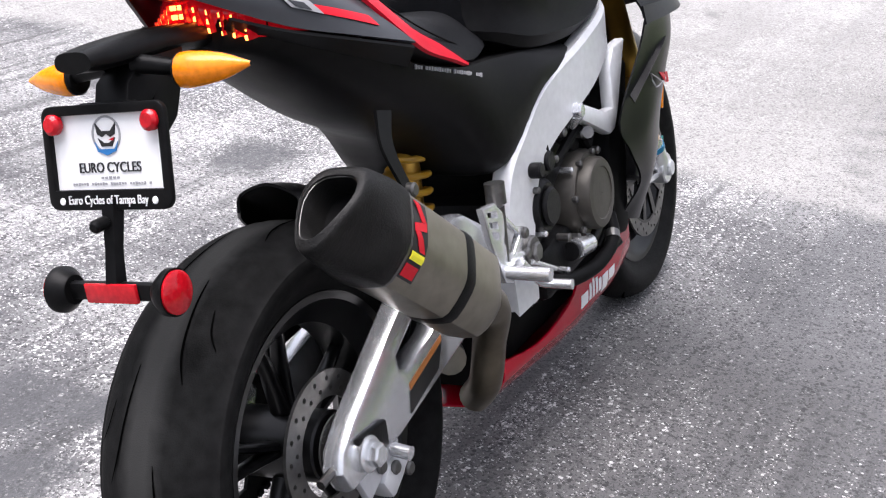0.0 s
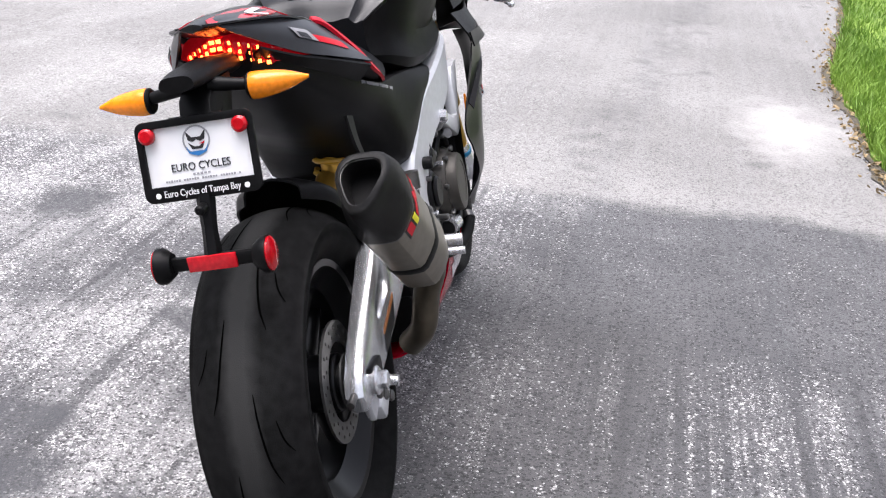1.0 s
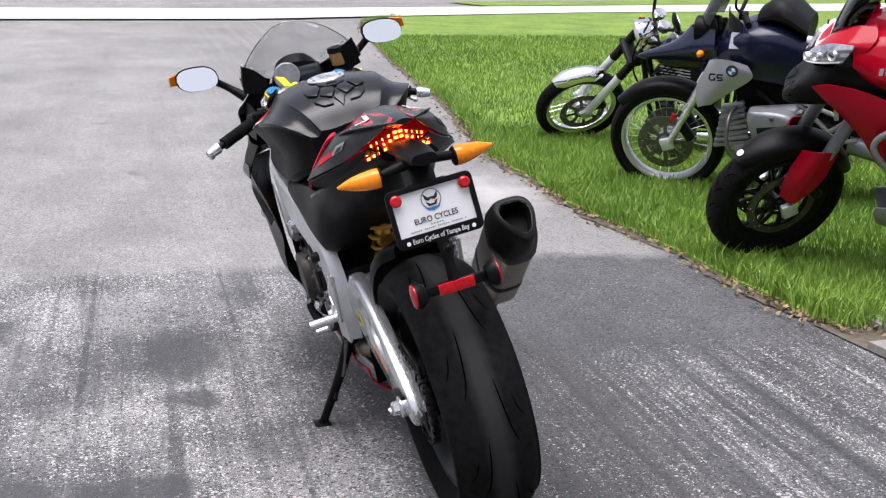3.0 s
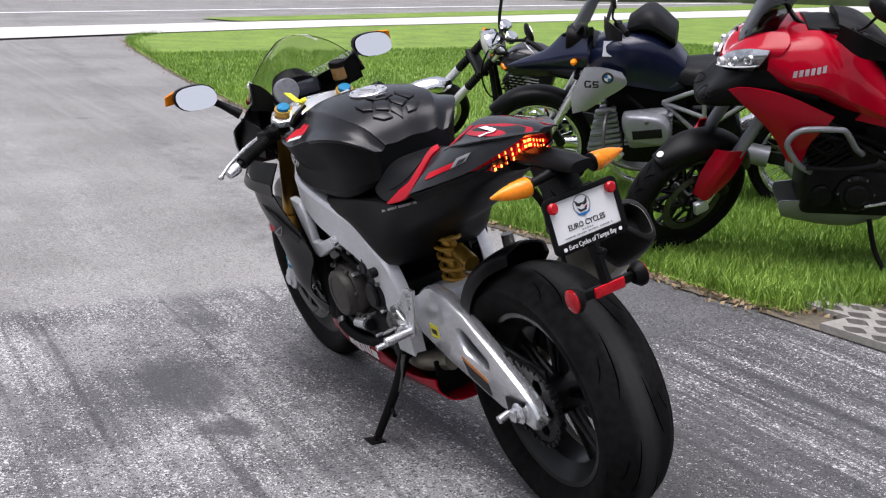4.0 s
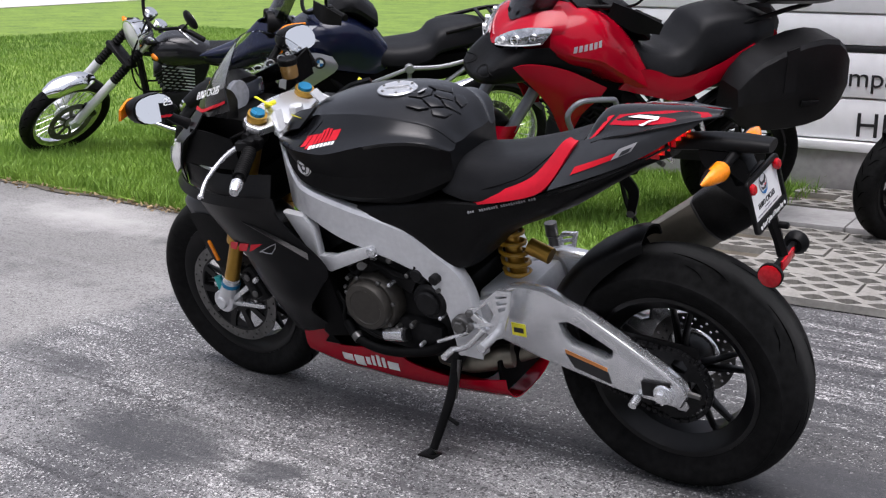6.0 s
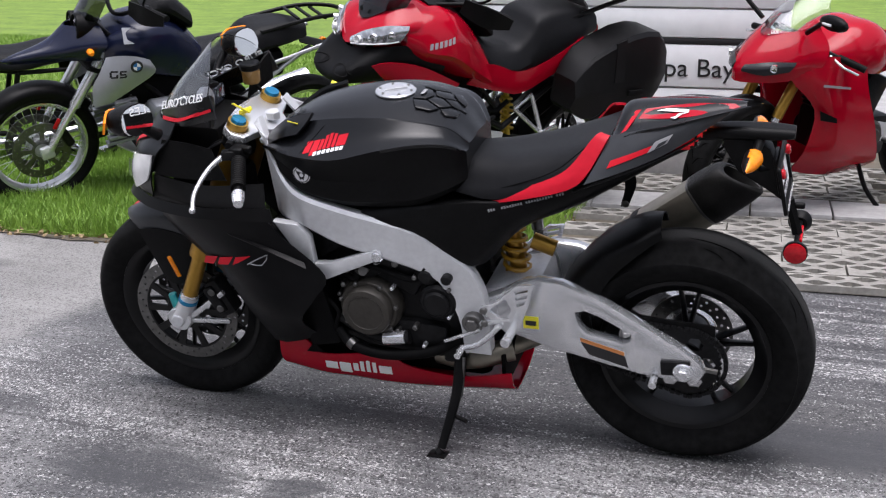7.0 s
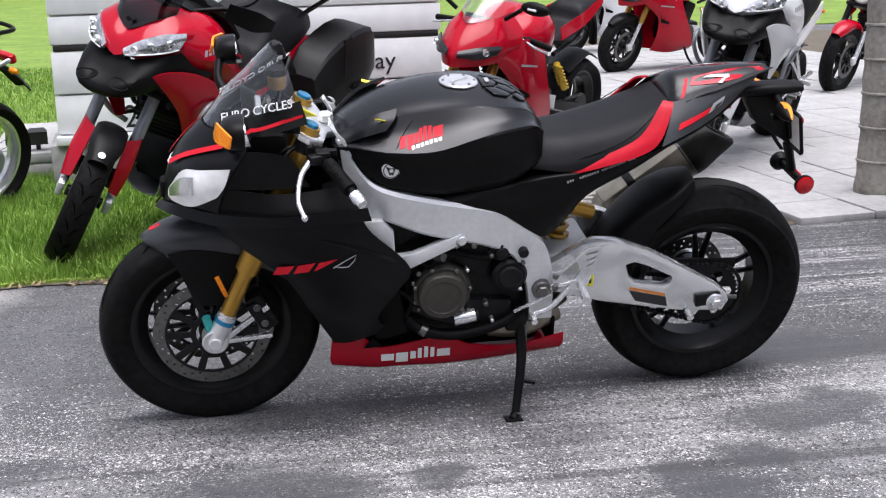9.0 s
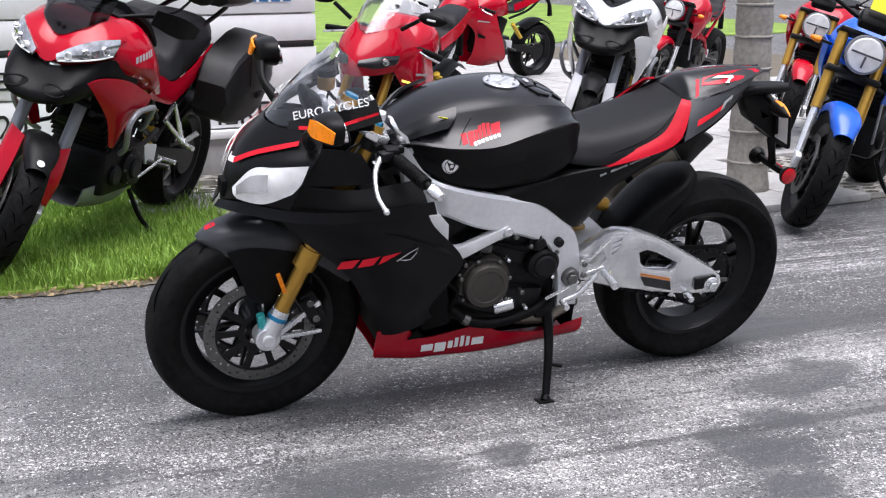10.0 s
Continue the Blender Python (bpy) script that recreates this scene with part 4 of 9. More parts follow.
# cockpit
for s in (-1, 1):
    part("cockpit_panel", patch([[(0.48, s * 0.188, 0.93), (0.5, s * 0.145, 0.915), (0.52, s * 0.105, 0.90)], [(0.474, s * 0.172, 1.01), (0.487, s * 0.14, 0.99), (0.505, s * 0.11, 0.955)]], 3, 3, 0.006), MATTE, bike, "black panel beside the dashboard")
dash = part("dashboard", loft([[(0.575 + 0.012 * k, 0.085 * math.cos(q) * (1 - 0.1 * k), 0.925 + 0.045 * math.sin(q) * (1 - 0.1 * k) + 0.012 * k) for q in np.arange(16) * math.pi / 8] for k in (0, 1, 2, 3)], 1, 2), MATTE, bike, "round dashboard with a dark glass")
part("gauge", disc(0.042, 0.562, 0.578, (0, 0.035, 0.935), 28, axis="x"), DIAL, dash, "round pale rev counter")
part("gauge", box((0.006, 0.07, 0.045), (0.573, -0.04, 0.93), (0, 0, 0), 0.003), GAUGE, dash)
part("duct", box((0.2, 0.16, 0.13), (0.6, 0, 0.675), (0, 0, 0), 0.03), DEEP, bike, "black air duct between the fork legs")
# solid black block standing in for the dark hollow of the cockpit
part("cockpit_void", joined(box((0.2, 0.22, 0.16), (0.6, 0, 0.82), (0, 0, 0), 0.03)), DEEP, bike)

# tank
def skin(ob):
    """Finds points on a part's outer skin: x and z in, a point on its side and a little proud of it out."""
    tree = BVHTree.FromPolygons([v.co for v in ob.data.vertices], [p.vertices for p in ob.data.polygons])
    def at(x, z, s, up=0.0015):
        hit, normal, _, _ = tree.ray_cast(Vector((x, s * 0.6, z)), Vector((0, -s, 0)))
        return tuple(hit + Vector((0, s * up, 0))) if hit else (x, s * 0.15, z)
    def over(x, y, up=0.0015):
        hit, normal, _, _ = tree.ray_cast(Vector((x, y, 1.4)), Vector((0, 0, -1)))
        return tuple(hit + Vector((0, 0, up))) if hit else (x, y, 0.95)
    return at, over


def tank_station(x, zt, yr, zr, yc, zc, zb, wb):
    """Top, shoulder ridge, a slightly hollow flank, the crease, and the knee hollow below it."""
    return (x, (0, zt), (yr * 0.55, zt - 0.005), (yr * 0.94, zr + 0.004), (yr, zr), ((yr + yc) / 2 - 0.004, (zr + zc) / 2 - 0.004), (yc, zc + 0.004), (yc - 0.002, zc - 0.006), (wb, zb + (zc - zb) * 0.45), (wb * 0.97, zb), (0, zb))
TANK = ((0.385, 0.862, 0.06, 0.858, 0.10, 0.848, 0.82, 0.09), (0.335, 0.906, 0.092, 0.89, 0.15, 0.866, 0.80, 0.13), (0.25, 0.948, 0.118, 0.926, 0.197, 0.869, 0.757, 0.172), (0.14, 0.972, 0.136, 0.948, 0.216, 0.874, 0.735, 0.178),
        (0.03, 0.977, 0.14, 0.956, 0.214, 0.901, 0.735, 0.174), (-0.06, 0.966, 0.134, 0.948, 0.198, 0.915, 0.745, 0.165), (-0.13, 0.936, 0.108, 0.925, 0.16, 0.905, 0.77, 0.142), (-0.172, 0.884, 0.08, 0.878, 0.108, 0.868, 0.79, 0.105))
tank = part("fuel_tank", body([tank_station(*q) for q in TANK], 3, 5), TANKPAINT, bike, "satin black sculpted fuel tank", None, 24)
# dull black knee hollows below the crease
tank.data.materials.append(MATTE)
for face in tank.data.polygons:
    if face.center.z < float(np.interp(-face.center.x, [-q[0] for q in TANK], [q[5] for q in TANK])) - 0.001 and abs(face.center.y) > 0.04:
        face.material_index = 1
on_tank, over_tank = skin(tank)
CAPM = pose(0.04, 0, 0.974, 0, -2, 0)
part("fuel_cap", joined(disc(0.052, 0, 0.009, (0, 0, 0), 36, axis="z"), box((0.06, 0.012, 0.006), (0, 0, 0.011), (0, 0, 35), 0.002)), POLISH, tank, "bright round fuel cap", CAPM)
for k in range(6):
    part("cap_bolt", disc(0.004, 0.009, 0.0115, (0.042 * math.cos(k * math.pi / 3), 0.042 * math.sin(k * math.pi / 3), 0), 8, axis="z"), STEEL, tank, "", CAPM)
# moulded pad: raised plates in chevrons with gaps between them
PADS = (((-0.018, 0.038), (-0.018, -0.038), (-0.05, -0.028), (-0.062, 0.0), (-0.05, 0.028)), ((-0.066, 0.006), (-0.056, 0.032), (-0.092, 0.048), (-0.112, 0.02), (-0.085, 0.004)), ((-0.066, -0.006), (-0.085, -0.004), (-0.112, -0.02), (-0.092, -0.048), (-0.056, -0.032)),
        ((-0.022, 0.046), (-0.054, 0.037), (-0.09, 0.055), (-0.075, 0.078), (-0.04, 0.082)), ((-0.022, -0.046), (-0.04, -0.082), (-0.075, -0.078), (-0.09, -0.055), (-0.054, -0.037)), ((-0.095, 0.055), (-0.114, 0.03), (-0.135, 0.022), (-0.132, 0.05), (-0.112, 0.07)), ((-0.095, -0.055), (-0.112, -0.07), (-0.132, -0.05), (-0.135, -0.022), (-0.114, -0.03)), ((-0.115, 0.016), (-0.09, 0.0), (-0.115, -0.016), (-0.145, 0.0)))
for loop in PADS:
    bm = bmesh.new()
    face = bm.faces.new([bm.verts.new(over_tank(x, y, 0.0005)) for x, y in loop])
    if face.normal.z < 0:
        face.normal_flip()
    e = bmesh.ops.extrude_face_region(bm, geom=[face])
    bmesh.ops.translate(bm, verts=[q for q in e["geom"] if isinstance(q, bmesh.types.BMVert)], vec=(0, 0, 0.006))
    bmesh.ops.recalc_face_normals(bm, faces=bm.faces)
    bmesh.ops.bevel(bm, geom=bm.edges[:], offset=0.0018, segments=2, affect='EDGES', profile=0.5)
    part("pad_plate", bm, TANKPAINT, tank, "moulded black tank pad plate")
part("pad_mark", box((0.01, 0.03, 0.001), (-0.036, 0.0, Vector(over_tank(-0.036, 0)).z + 0.0075), (0, 8, 0), 0), GREYPRINT, tank)


def stuck(name, quad, at, s, mat, parent, label="", n=6, up=0.0015):
    """A thin mark laid on a skin: four corners in x and z."""
    (x0, z0), (x1, z1), (x2, z2), (x3, z3) = quad
    rows = []
    for v in np.linspace(0, 1, 4):
        xa, za, xb, zb = x0 + (x3 - x0) * v, z0 + (z3 - z0) * v, x1 + (x2 - x1) * v, z1 + (z2 - z1) * v
        rows.append([at(xa + (xb - xa) * u, za + (zb - za) * u, s, up) for u in np.linspace(0, 1, n)])
    return part(name, patch(rows, 1, 1, 0.0008), mat, parent, label)


for s in (-1, 1):
    for x0, x1, up, dn in ((0.226, 0.210, 0.85, 0.0), (0.207, 0.190, 0.85, -0.25), (0.187, 0.178, 0.85, 0.0), (0.175, 0.167, 1.15, 0.0), (0.164, 0.155, 1.25, 0.0), (0.152, 0.143, 1.15, 0.0), (0.140, 0.114, 0.95, 0.0)):
        z0, z1 = 0.878 + 0.24 * (0.226 - x0), 0.878 + 0.24 * (0.226 - x1)
        stuck("emblem", ((x0 - 0.004, z0 + 0.022 * up), (x1 - 0.004, z1 + 0.022 * up), (x1, z1 + 0.022 * dn), (x0, z0 + 0.022 * dn)), on_tank, s, REDPRINT, tank, "red tank mark")
    for k in range(7):
        xa = 0.196 - 0.0117 * k
        za = 0.878 + 0.24 * (0.226 - xa) - 0.0015
        stuck("emblem_underline", ((xa, za), (xa - 0.0085, za + 0.002), (xa - 0.0085, za - 0.004), (xa, za - 0.006)), on_tank, s, WHITE, tank, "", 3)
    by = abs(on_tank(0.245, 0.812, s)[1])
    part("round_badge", disc(0.024, s * (by - 0.02), s * (by + 0.0025), (0.245, 0, 0.812), 28), WHITE, tank, "white round badge")
    part("badge_ring", plate(ring(0.0215, 28, (0.245, 0.812)), [ring(0.019, 28, (0.245, 0.812))], s * (by + 0.0026), s * (by + 0.003)), BLACKPRINT, tank)
    part("badge_mark", plate([(0.261, 0.826), (0.252, 0.82), (0.245, 0.818), (0.238, 0.82), (0.229, 0.826), (0.236, 0.81), (0.241, 0.797), (0.245, 0.801), (0.249, 0.797), (0.254, 0.81)], [ring(0.0055, 12, (0.245, 0.811))], s * (by + 0.0026), s * (by + 0.0031)), BLACKPRINT, tank)
    # black side scoop ahead of the shoulder, with a small yellow mark
    scoop = part("intake_ridge", patch([[(0.378, s * 0.07, 0.872), (0.30, s * 0.108, 0.932), (0.222, s * 0.118, 0.958)], [(0.372, s * 0.098, 0.868), (0.30, s * 0.135, 0.918), (0.232, s * 0.142, 0.938)], [(0.36, s * 0.112, 0.862), (0.305, s * 0.148, 0.896), (0.255, s * 0.155, 0.912)]], 4, 4, 0.008), SATIN, tank, "black side scoop")
    part("scoop_mark", box((0.028, 0.0015, 0.008), (0.268, s * 0.1425, 0.937), (s * -50, -16, s * 8), 0.0004), YELLOW, scoop, "small yellow mark")
    part("tank_seam", tube([on_tank(0.245 - 0.012 * k, 0.866 + 0.013 * k, s, 0.0002) for k in range(6)], 0.0011, 6, 2), DEEP, tank)
    part("tank_bolt", disc(0.0085, s * 0.10, s * 0.122, (0.372, 0, 0.873), 12), POLISH, tank)
# frame
for s in (-1, 1):
    def fy(x):
        return s * float(np.interp(x, [-0.22, -0.1, 0.1, 0.25, 0.33, 0.4], [0.150, 0.168, 0.19, 0.19, 0.15, 0.09]))
    top = [(0.39, 0.925), (0.35, 0.845), (0.303, 0.78), (0.245, 0.755), (0.129, 0.722), (0.013, 0.693), (-0.053, 0.668), (-0.119, 0.618), (-0.178, 0.563), (-0.21, 0.471), (-0.217, 0.325)]
    low = [(0.372, 0.86), (0.352, 0.72), (0.335, 0.672), (0.265, 0.668), (0.165, 0.625), (0.058, 0.593), (-0.01, 0.57), (-0.06, 0.547), (-0.1, 0.515), (-0.138, 0.42), (-0.15, 0.315)]
    rows = [[(x, fy(x) - s * 0.035, z - 0.004) for x, z in top], [(x, fy(x) - s * 0.008, z) for x, z in top], [(x, fy(x), z - 0.009) for x, z in top],
            [(x, fy(x), z + 0.009) for x, z in low], [(x, fy(x) - s * 0.008, z) for x, z in low], [(x, fy(x) - s * 0.035, z + 0.004) for x, z in low]]
    spar = part("frame_spar", patch(rows, 4, 1, 0.006), ALLOY, bike, "silver cast alloy twin-spar frame")
    br = plate([(0.34, 0.68), (0.27, 0.675), (0.24, 0.64), (0.235, 0.566), (0.19, 0.57), (0.06, 0.62), (0.048, 0.594), (0.207, 0.52), (0.235, 0.525), (0.258, 0.55)], [], s * 0.165, s * 0.192, 0.006)
    part("lower_brace", br, ALLOY, spar)
    part("pivot_bolt", joined(disc(0.028, s * 0.14, s * 0.178, (-0.178, 0, 0.42)), disc(0.018, s * 0.175, s * 0.186, (-0.178, 0, 0.42), 6)), STEEL, spar, "swingarm pivot bolt")
    part("frame_bolt", disc(0.014, s * 0.15, s * 0.185, (-0.118, 0, 0.545), 16), ENGINE, spar)
    part("rear_lug", patch([[(-0.07, s * 0.15, 0.665), (-0.13, s * 0.145, 0.665), (-0.165, s * 0.14, 0.61)], [(-0.06, s * 0.17, 0.63), (-0.11, s * 0.165, 0.60), (-0.16, s * 0.158, 0.55)]], 4, 3, 0.012), ALLOY, spar)
    part("radiator_side", plate([(0.29, 0.655), (0.235, 0.56), (0.165, 0.605), (0.2, 0.635)], [], s * 0.13, s * 0.14), ENGINE, bike, "finned black radiator side")

# engine
eng = part("engine", box((0.36, 0.26, 0.2), (0.03, 0, 0.4), (0, 0, 0), 0.03), ENGINE, bike, "black V-four engine block")
part("front_cylinder", box((0.22, 0.24, 0.22), (0.14, 0, 0.56), (0, 32, 0), 0.03), ENGINE, eng)
part("rear_cylinder", box((0.2, 0.24, 0.2), (-0.04, 0, 0.58), (0, -30, 0), 0.03), ENGINE, eng)
part("gearbox", box((0.22, 0.22, 0.14), (-0.08, 0, 0.36), (0, 0, 0), 0.03), ENGINE, eng)
for s in (-1, 1):
    cov = part("engine_cover", joined(lathe([(0.0005, s * 0.12), (0.086, s * 0.12), (0.084, s * 0.165), (0.077, s * 0.175), (0.0005, s * 0.175)], 36, (0.105, 0, 0.435)), lathe([(0.0005, s * 0.17), (0.069, s * 0.17), (0.068, s * 0.194), (0.064, s * 0.199), (0.05, s * 0.2), (0.048, s * 0.198), (0.0005, s * 0.199)], 40, (0.105, 0, 0.435))), BRONZE, eng, "round bronze-grey engine cover")
    for k in range(7):
        a = k * 2 * math.pi / 7 + 0.3
        part("bolt", disc(0.0065, s * 0.17, s * 0.182, (0.105 + 0.078 * math.cos(a), 0, 0.435 + 0.078 * math.sin(a)), 8), STEEL, cov)
    part("side_cover", joined(disc(0.05, s * 0.13, s * 0.172, (-0.085, 0, 0.47), 28, 0.008), disc(0.035, s * 0.17, s * 0.182, (-0.085, 0, 0.47), 24, 0.005)), ENGINE, eng, "small black engine cover")
    part("cam_cover", box((0.13, 0.05, 0.07), (0.08, s * 0.135, 0.565), (0, 30, 0), 0.015), ENGINE, eng)
    part("lower_case", box((0.3, 0.06, 0.1), (0.05, s * 0.125, 0.35), (0, -4, 0), 0.02), ENGINE, eng)
    for k, (x, z) in enumerate(((0.12, 0.583), (0.155, 0.545), (0.1, 0.55), (0.02, 0.575), (0.17, 0.5), (-0.03, 0.54), (0.13, 0.375), (-0.02, 0.39))):
        part("bolt", disc(0.009 - 0.001 * (k % 3), s * 0.15, s * 0.178, (x, 0, z), 8), STEEL, eng)
    part("coolant_pipe", tube([(0.19, s * 0.165, 0.40), (0.13, s * 0.17, 0.365), (0.06, s * 0.17, 0.345), (0.0, s * 0.165, 0.355)], [0.016, 0.014, 0.016, 0.018], 12), ENGINE, eng)
    part("pipe_joint", tube([(0.07, s * 0.172, 0.348), (0.01, s * 0.17, 0.356)], 0.019, 14), POLISH, eng, "bright pipe joint")
    part("hose", tube([(0.2, s * 0.15, 0.56), (0.14, s * 0.168, 0.52), (0.1, s * 0.165, 0.56), (-0.02, s * 0.165, 0.53), (-0.06, s * 0.165, 0.57)], 0.009, 8), DEEP, eng)
    part("wiring", tube([(0.23, s * 0.16, 0.45), (0.19, s * 0.18, 0.42), (0.2, s * 0.175, 0.36), (0.12, s * 0.17, 0.32)], 0.006, 8), DEEP, eng)
    part("fitting", joined(tube([(0.075, s * 0.165, 0.575), (0.06, s * 0.185, 0.6)], [0.012, 0.016], 12), disc(0.014, s * 0.18, s * 0.2, (0.058, 0, 0.604), 8)), POLISH, eng, "bright pipe fitting")
    part("fitting", tube([(0.13, s * 0.16, 0.54), (0.105, s * 0.185, 0.552)], [0.009, 0.012], 10), STEEL, eng)
    part("water_pump", joined(disc(0.03, s * 0.13, s * 0.168, (-0.06, 0, 0.545), 20, 0.006), disc(0.018, s * 0.165, s * 0.178, (-0.06, 0, 0.545), 16, 0.003)), ENGINE, eng, "black water pump cover")
    part("hose", tube([(0.2, s * 0.17, 0.36), (0.15, s * 0.19, 0.325), (0.06, s * 0.185, 0.305), (-0.06, s * 0.17, 0.32), (-0.14, s * 0.15, 0.36)], 0.014, 10), DEEP, eng)
    part("hose_clip", tube([(0.165, s * 0.184, 0.334), (0.15, s * 0.19, 0.325)], 0.0165, 12), STEEL, eng)
    part("cylinder_head", box((0.12, 0.03, 0.09), (0.015, s * 0.135, 0.535), (0, -28, 0), 0.012), ENGINE, eng)
    for k, (x, z) in enumerate(((0.18, 0.41), (0.035, 0.5), (0.03, 0.375), (-0.115, 0.43), (-0.12, 0.51), (-0.04, 0.335), (0.185, 0.47))):
        part("bolt", disc(0.006, s * 0.14, s * 0.176, (x, 0, z), 8), POLISH if k % 2 else STEEL, eng)
part("radiator", box((0.05, 0.34, 0.28), (0.33, 0, 0.5), (0, 18, 0), 0.008), ENGINE, bike, "curved black radiator")
part("header_pipe", tube([(0.2, 0.06, 0.35), (0.1, 0.05, 0.22), (-0.15, 0.03, 0.24), (-0.3, -0.05, 0.27)], 0.028, 14), TITAN, bike)
part("collector", tube([(-0.05, 0.08, 0.26), (-0.15, 0.1, 0.27), (-0.25, 0.06, 0.285)], 0.032, 14), TITAN, bike)

part("sump", box((0.56, 0.215, 0.13), (0.08, 0, 0.275), (0, 0, 0), 0.03), DEEP, bike, "black sump")
part("airbox_shell", box((0.1, 0.36, 0.3), (0.27, 0, 0.45), (0, 12, 0), 0.02), DEEP, bike, "black inner ducting")
part("front_closure", box((0.012, 0.235, 0.12), (0.372, 0, 0.27), (0, 0, 0), 0.004), DEEP, bike)
part("rear_closure", box((0.012, 0.22, 0.1), (-0.235, 0, 0.24), (0, 0, 0), 0.004), DEEP, bike)
# belly pan
lip = [[(0.405, 0.132, 0.29), (0.318, 0.14, 0.292), (0.27, 0.142, 0.255), (0.092, 0.145, 0.278), (0.017, 0.143, 0.245), (-0.122, 0.138, 0.228), (-0.262, 0.13, 0.25)],
       [(0.408, 0.12, 0.205), (0.30, 0.132, 0.20), (0.2, 0.134, 0.199), (0.109, 0.134, 0.196), (0.0, 0.132, 0.197), (-0.135, 0.128, 0.204), (-0.264, 0.122, 0.208)],
       [(0.38, 0.065, 0.168), (0.27, 0.075, 0.155), (0.2, 0.075, 0.151), (0.1, 0.075, 0.148), (0, 0.075, 0.148), (-0.13, 0.07, 0.153), (-0.26, 0.065, 0.163)]]
full = lip + [[(x, -y, z) for x, y, z in r] for r in lip[::-1]]
pan = part("belly_pan", patch(full, 4, 4, 0.004), RED, bike, "glossy red belly pan with a white mark")
on_pan, _ = skin(pan)
for s in (-1, 1):
    for x0, x1, up, dn in ((0.268, 0.232, 0.024, 0.0), (0.226, 0.192, 0.025, -0.01), (0.185, 0.170, 0.026, 0.0), (0.164, 0.153, 0.034, 0.0), (0.146, 0.135, 0.038, 0.0), (0.128, 0.117, 0.034, 0.0), (0.109, 0.072, 0.026, 0.0)):
        z0 = 0.208 + 0.02 * (0.268 - x0)
        stuck("emblem", ((x0, z0 + up), (x1, z0 + up), (x1, z0 + dn), (x0, z0 + dn)), on_pan, s, WHITE, pan, "white mark on the pan", 2)
    # black plate for the shade in a vent; the pan has no hole
    part("vent", plate([(0.292, 0.292), (0.262, 0.262), (0.318, 0.26)], [], s * 0.146, s * 0.1475), DEEP, pan)

# seat and tail
seat = part("seat", body([(-0.118, (0, 0.80), (0.05, 0.797), (0.09, 0.785), (0.10, 0.765), (0, 0.755)), (-0.16, (0, 0.836), (0.065, 0.83), (0.112, 0.796), (0.122, 0.762), (0, 0.75)),
                          (-0.25, (0, 0.842), (0.085, 0.837), (0.128, 0.802), (0.138, 0.757), (0, 0.75)), (-0.37, (0, 0.868), (0.09, 0.864), (0.132, 0.838), (0.146, 0.795), (0, 0.77)),
                          (-0.46, (0, 0.897), (0.085, 0.895), (0.122, 0.877), (0.14, 0.838), (0, 0.81)), (-0.525, (0, 0.926), (0.078, 0.924), (0.10, 0.912), (0.118, 0.885), (0, 0.86))], 4, 5), VINYL, bike, "black vinyl rider seat with red side bands")
for s in (-1, 1):
    part("red_band", patch([[(-0.215, s * 0.128, 0.756), (-0.332, s * 0.146, 0.806), (-0.408, s * 0.148, 0.842), (-0.446, s * 0.14, 0.874), (-0.486, s * 0.112, 0.925), (-0.502, s * 0.095, 0.936)],
                            [(-0.215, s * 0.136, 0.75), (-0.333, s * 0.158, 0.795), (-0.42, s * 0.165, 0.832), (-0.465, s * 0.158, 0.866), (-0.505, s * 0.122, 0.922), (-0.515, s * 0.102, 0.934)],
                            [(-0.215, s * 0.138, 0.745), (-0.335, s * 0.166, 0.783), (-0.43, s * 0.176, 0.815), (-0.478, s * 0.170, 0.850), (-0.517, s * 0.128, 0.918), (-0.526, s * 0.104, 0.933)]], 4, 3, 0.006), REDMATT, seat, "red vinyl side band")
    part("seat_seam", tube([(-0.2, s * 0.128, 0.772), (-0.3, s * 0.140, 0.806), (-0.4, s * 0.143, 0.85), (-0.47, s * 0.122, 0.905)], 0.0014, 6, 4), DEEP, seat)
tail = part("tail_unit", body([(0.1, (0, 0.725), (0.13, 0.725), (0.165, 0.715), (0.165, 0.695), (0, 0.69)), (-0.04, (0, 0.745), (0.13, 0.742), (0.168, 0.73), (0.163, 0.66), (0, 0.63)),
                               (-0.18, (0, 0.755), (0.12, 0.752), (0.155, 0.738), (0.148, 0.575), (0, 0.56)), (-0.3, (0, 0.775), (0.12, 0.772), (0.152, 0.756), (0.125, 0.68), (0, 0.65)),
                               (-0.44, (0, 0.815), (0.11, 0.813), (0.14, 0.80), (0.105, 0.745), (0, 0.715)), (-0.56, (0, 0.885), (0.09, 0.885), (0.12, 0.868), (0.09, 0.815), (0, 0.79)),
                               (-0.66, (0, 0.925), (0.065, 0.92), (0.08, 0.905), (0.066, 0.868), (0, 0.855)), (-0.72, (0, 0.93), (0.04, 0.926), (0.05, 0.92), (0.04, 0.89), (0, 0.88))], 4, 5), MATTE, bike, "matt black side covers and tail")
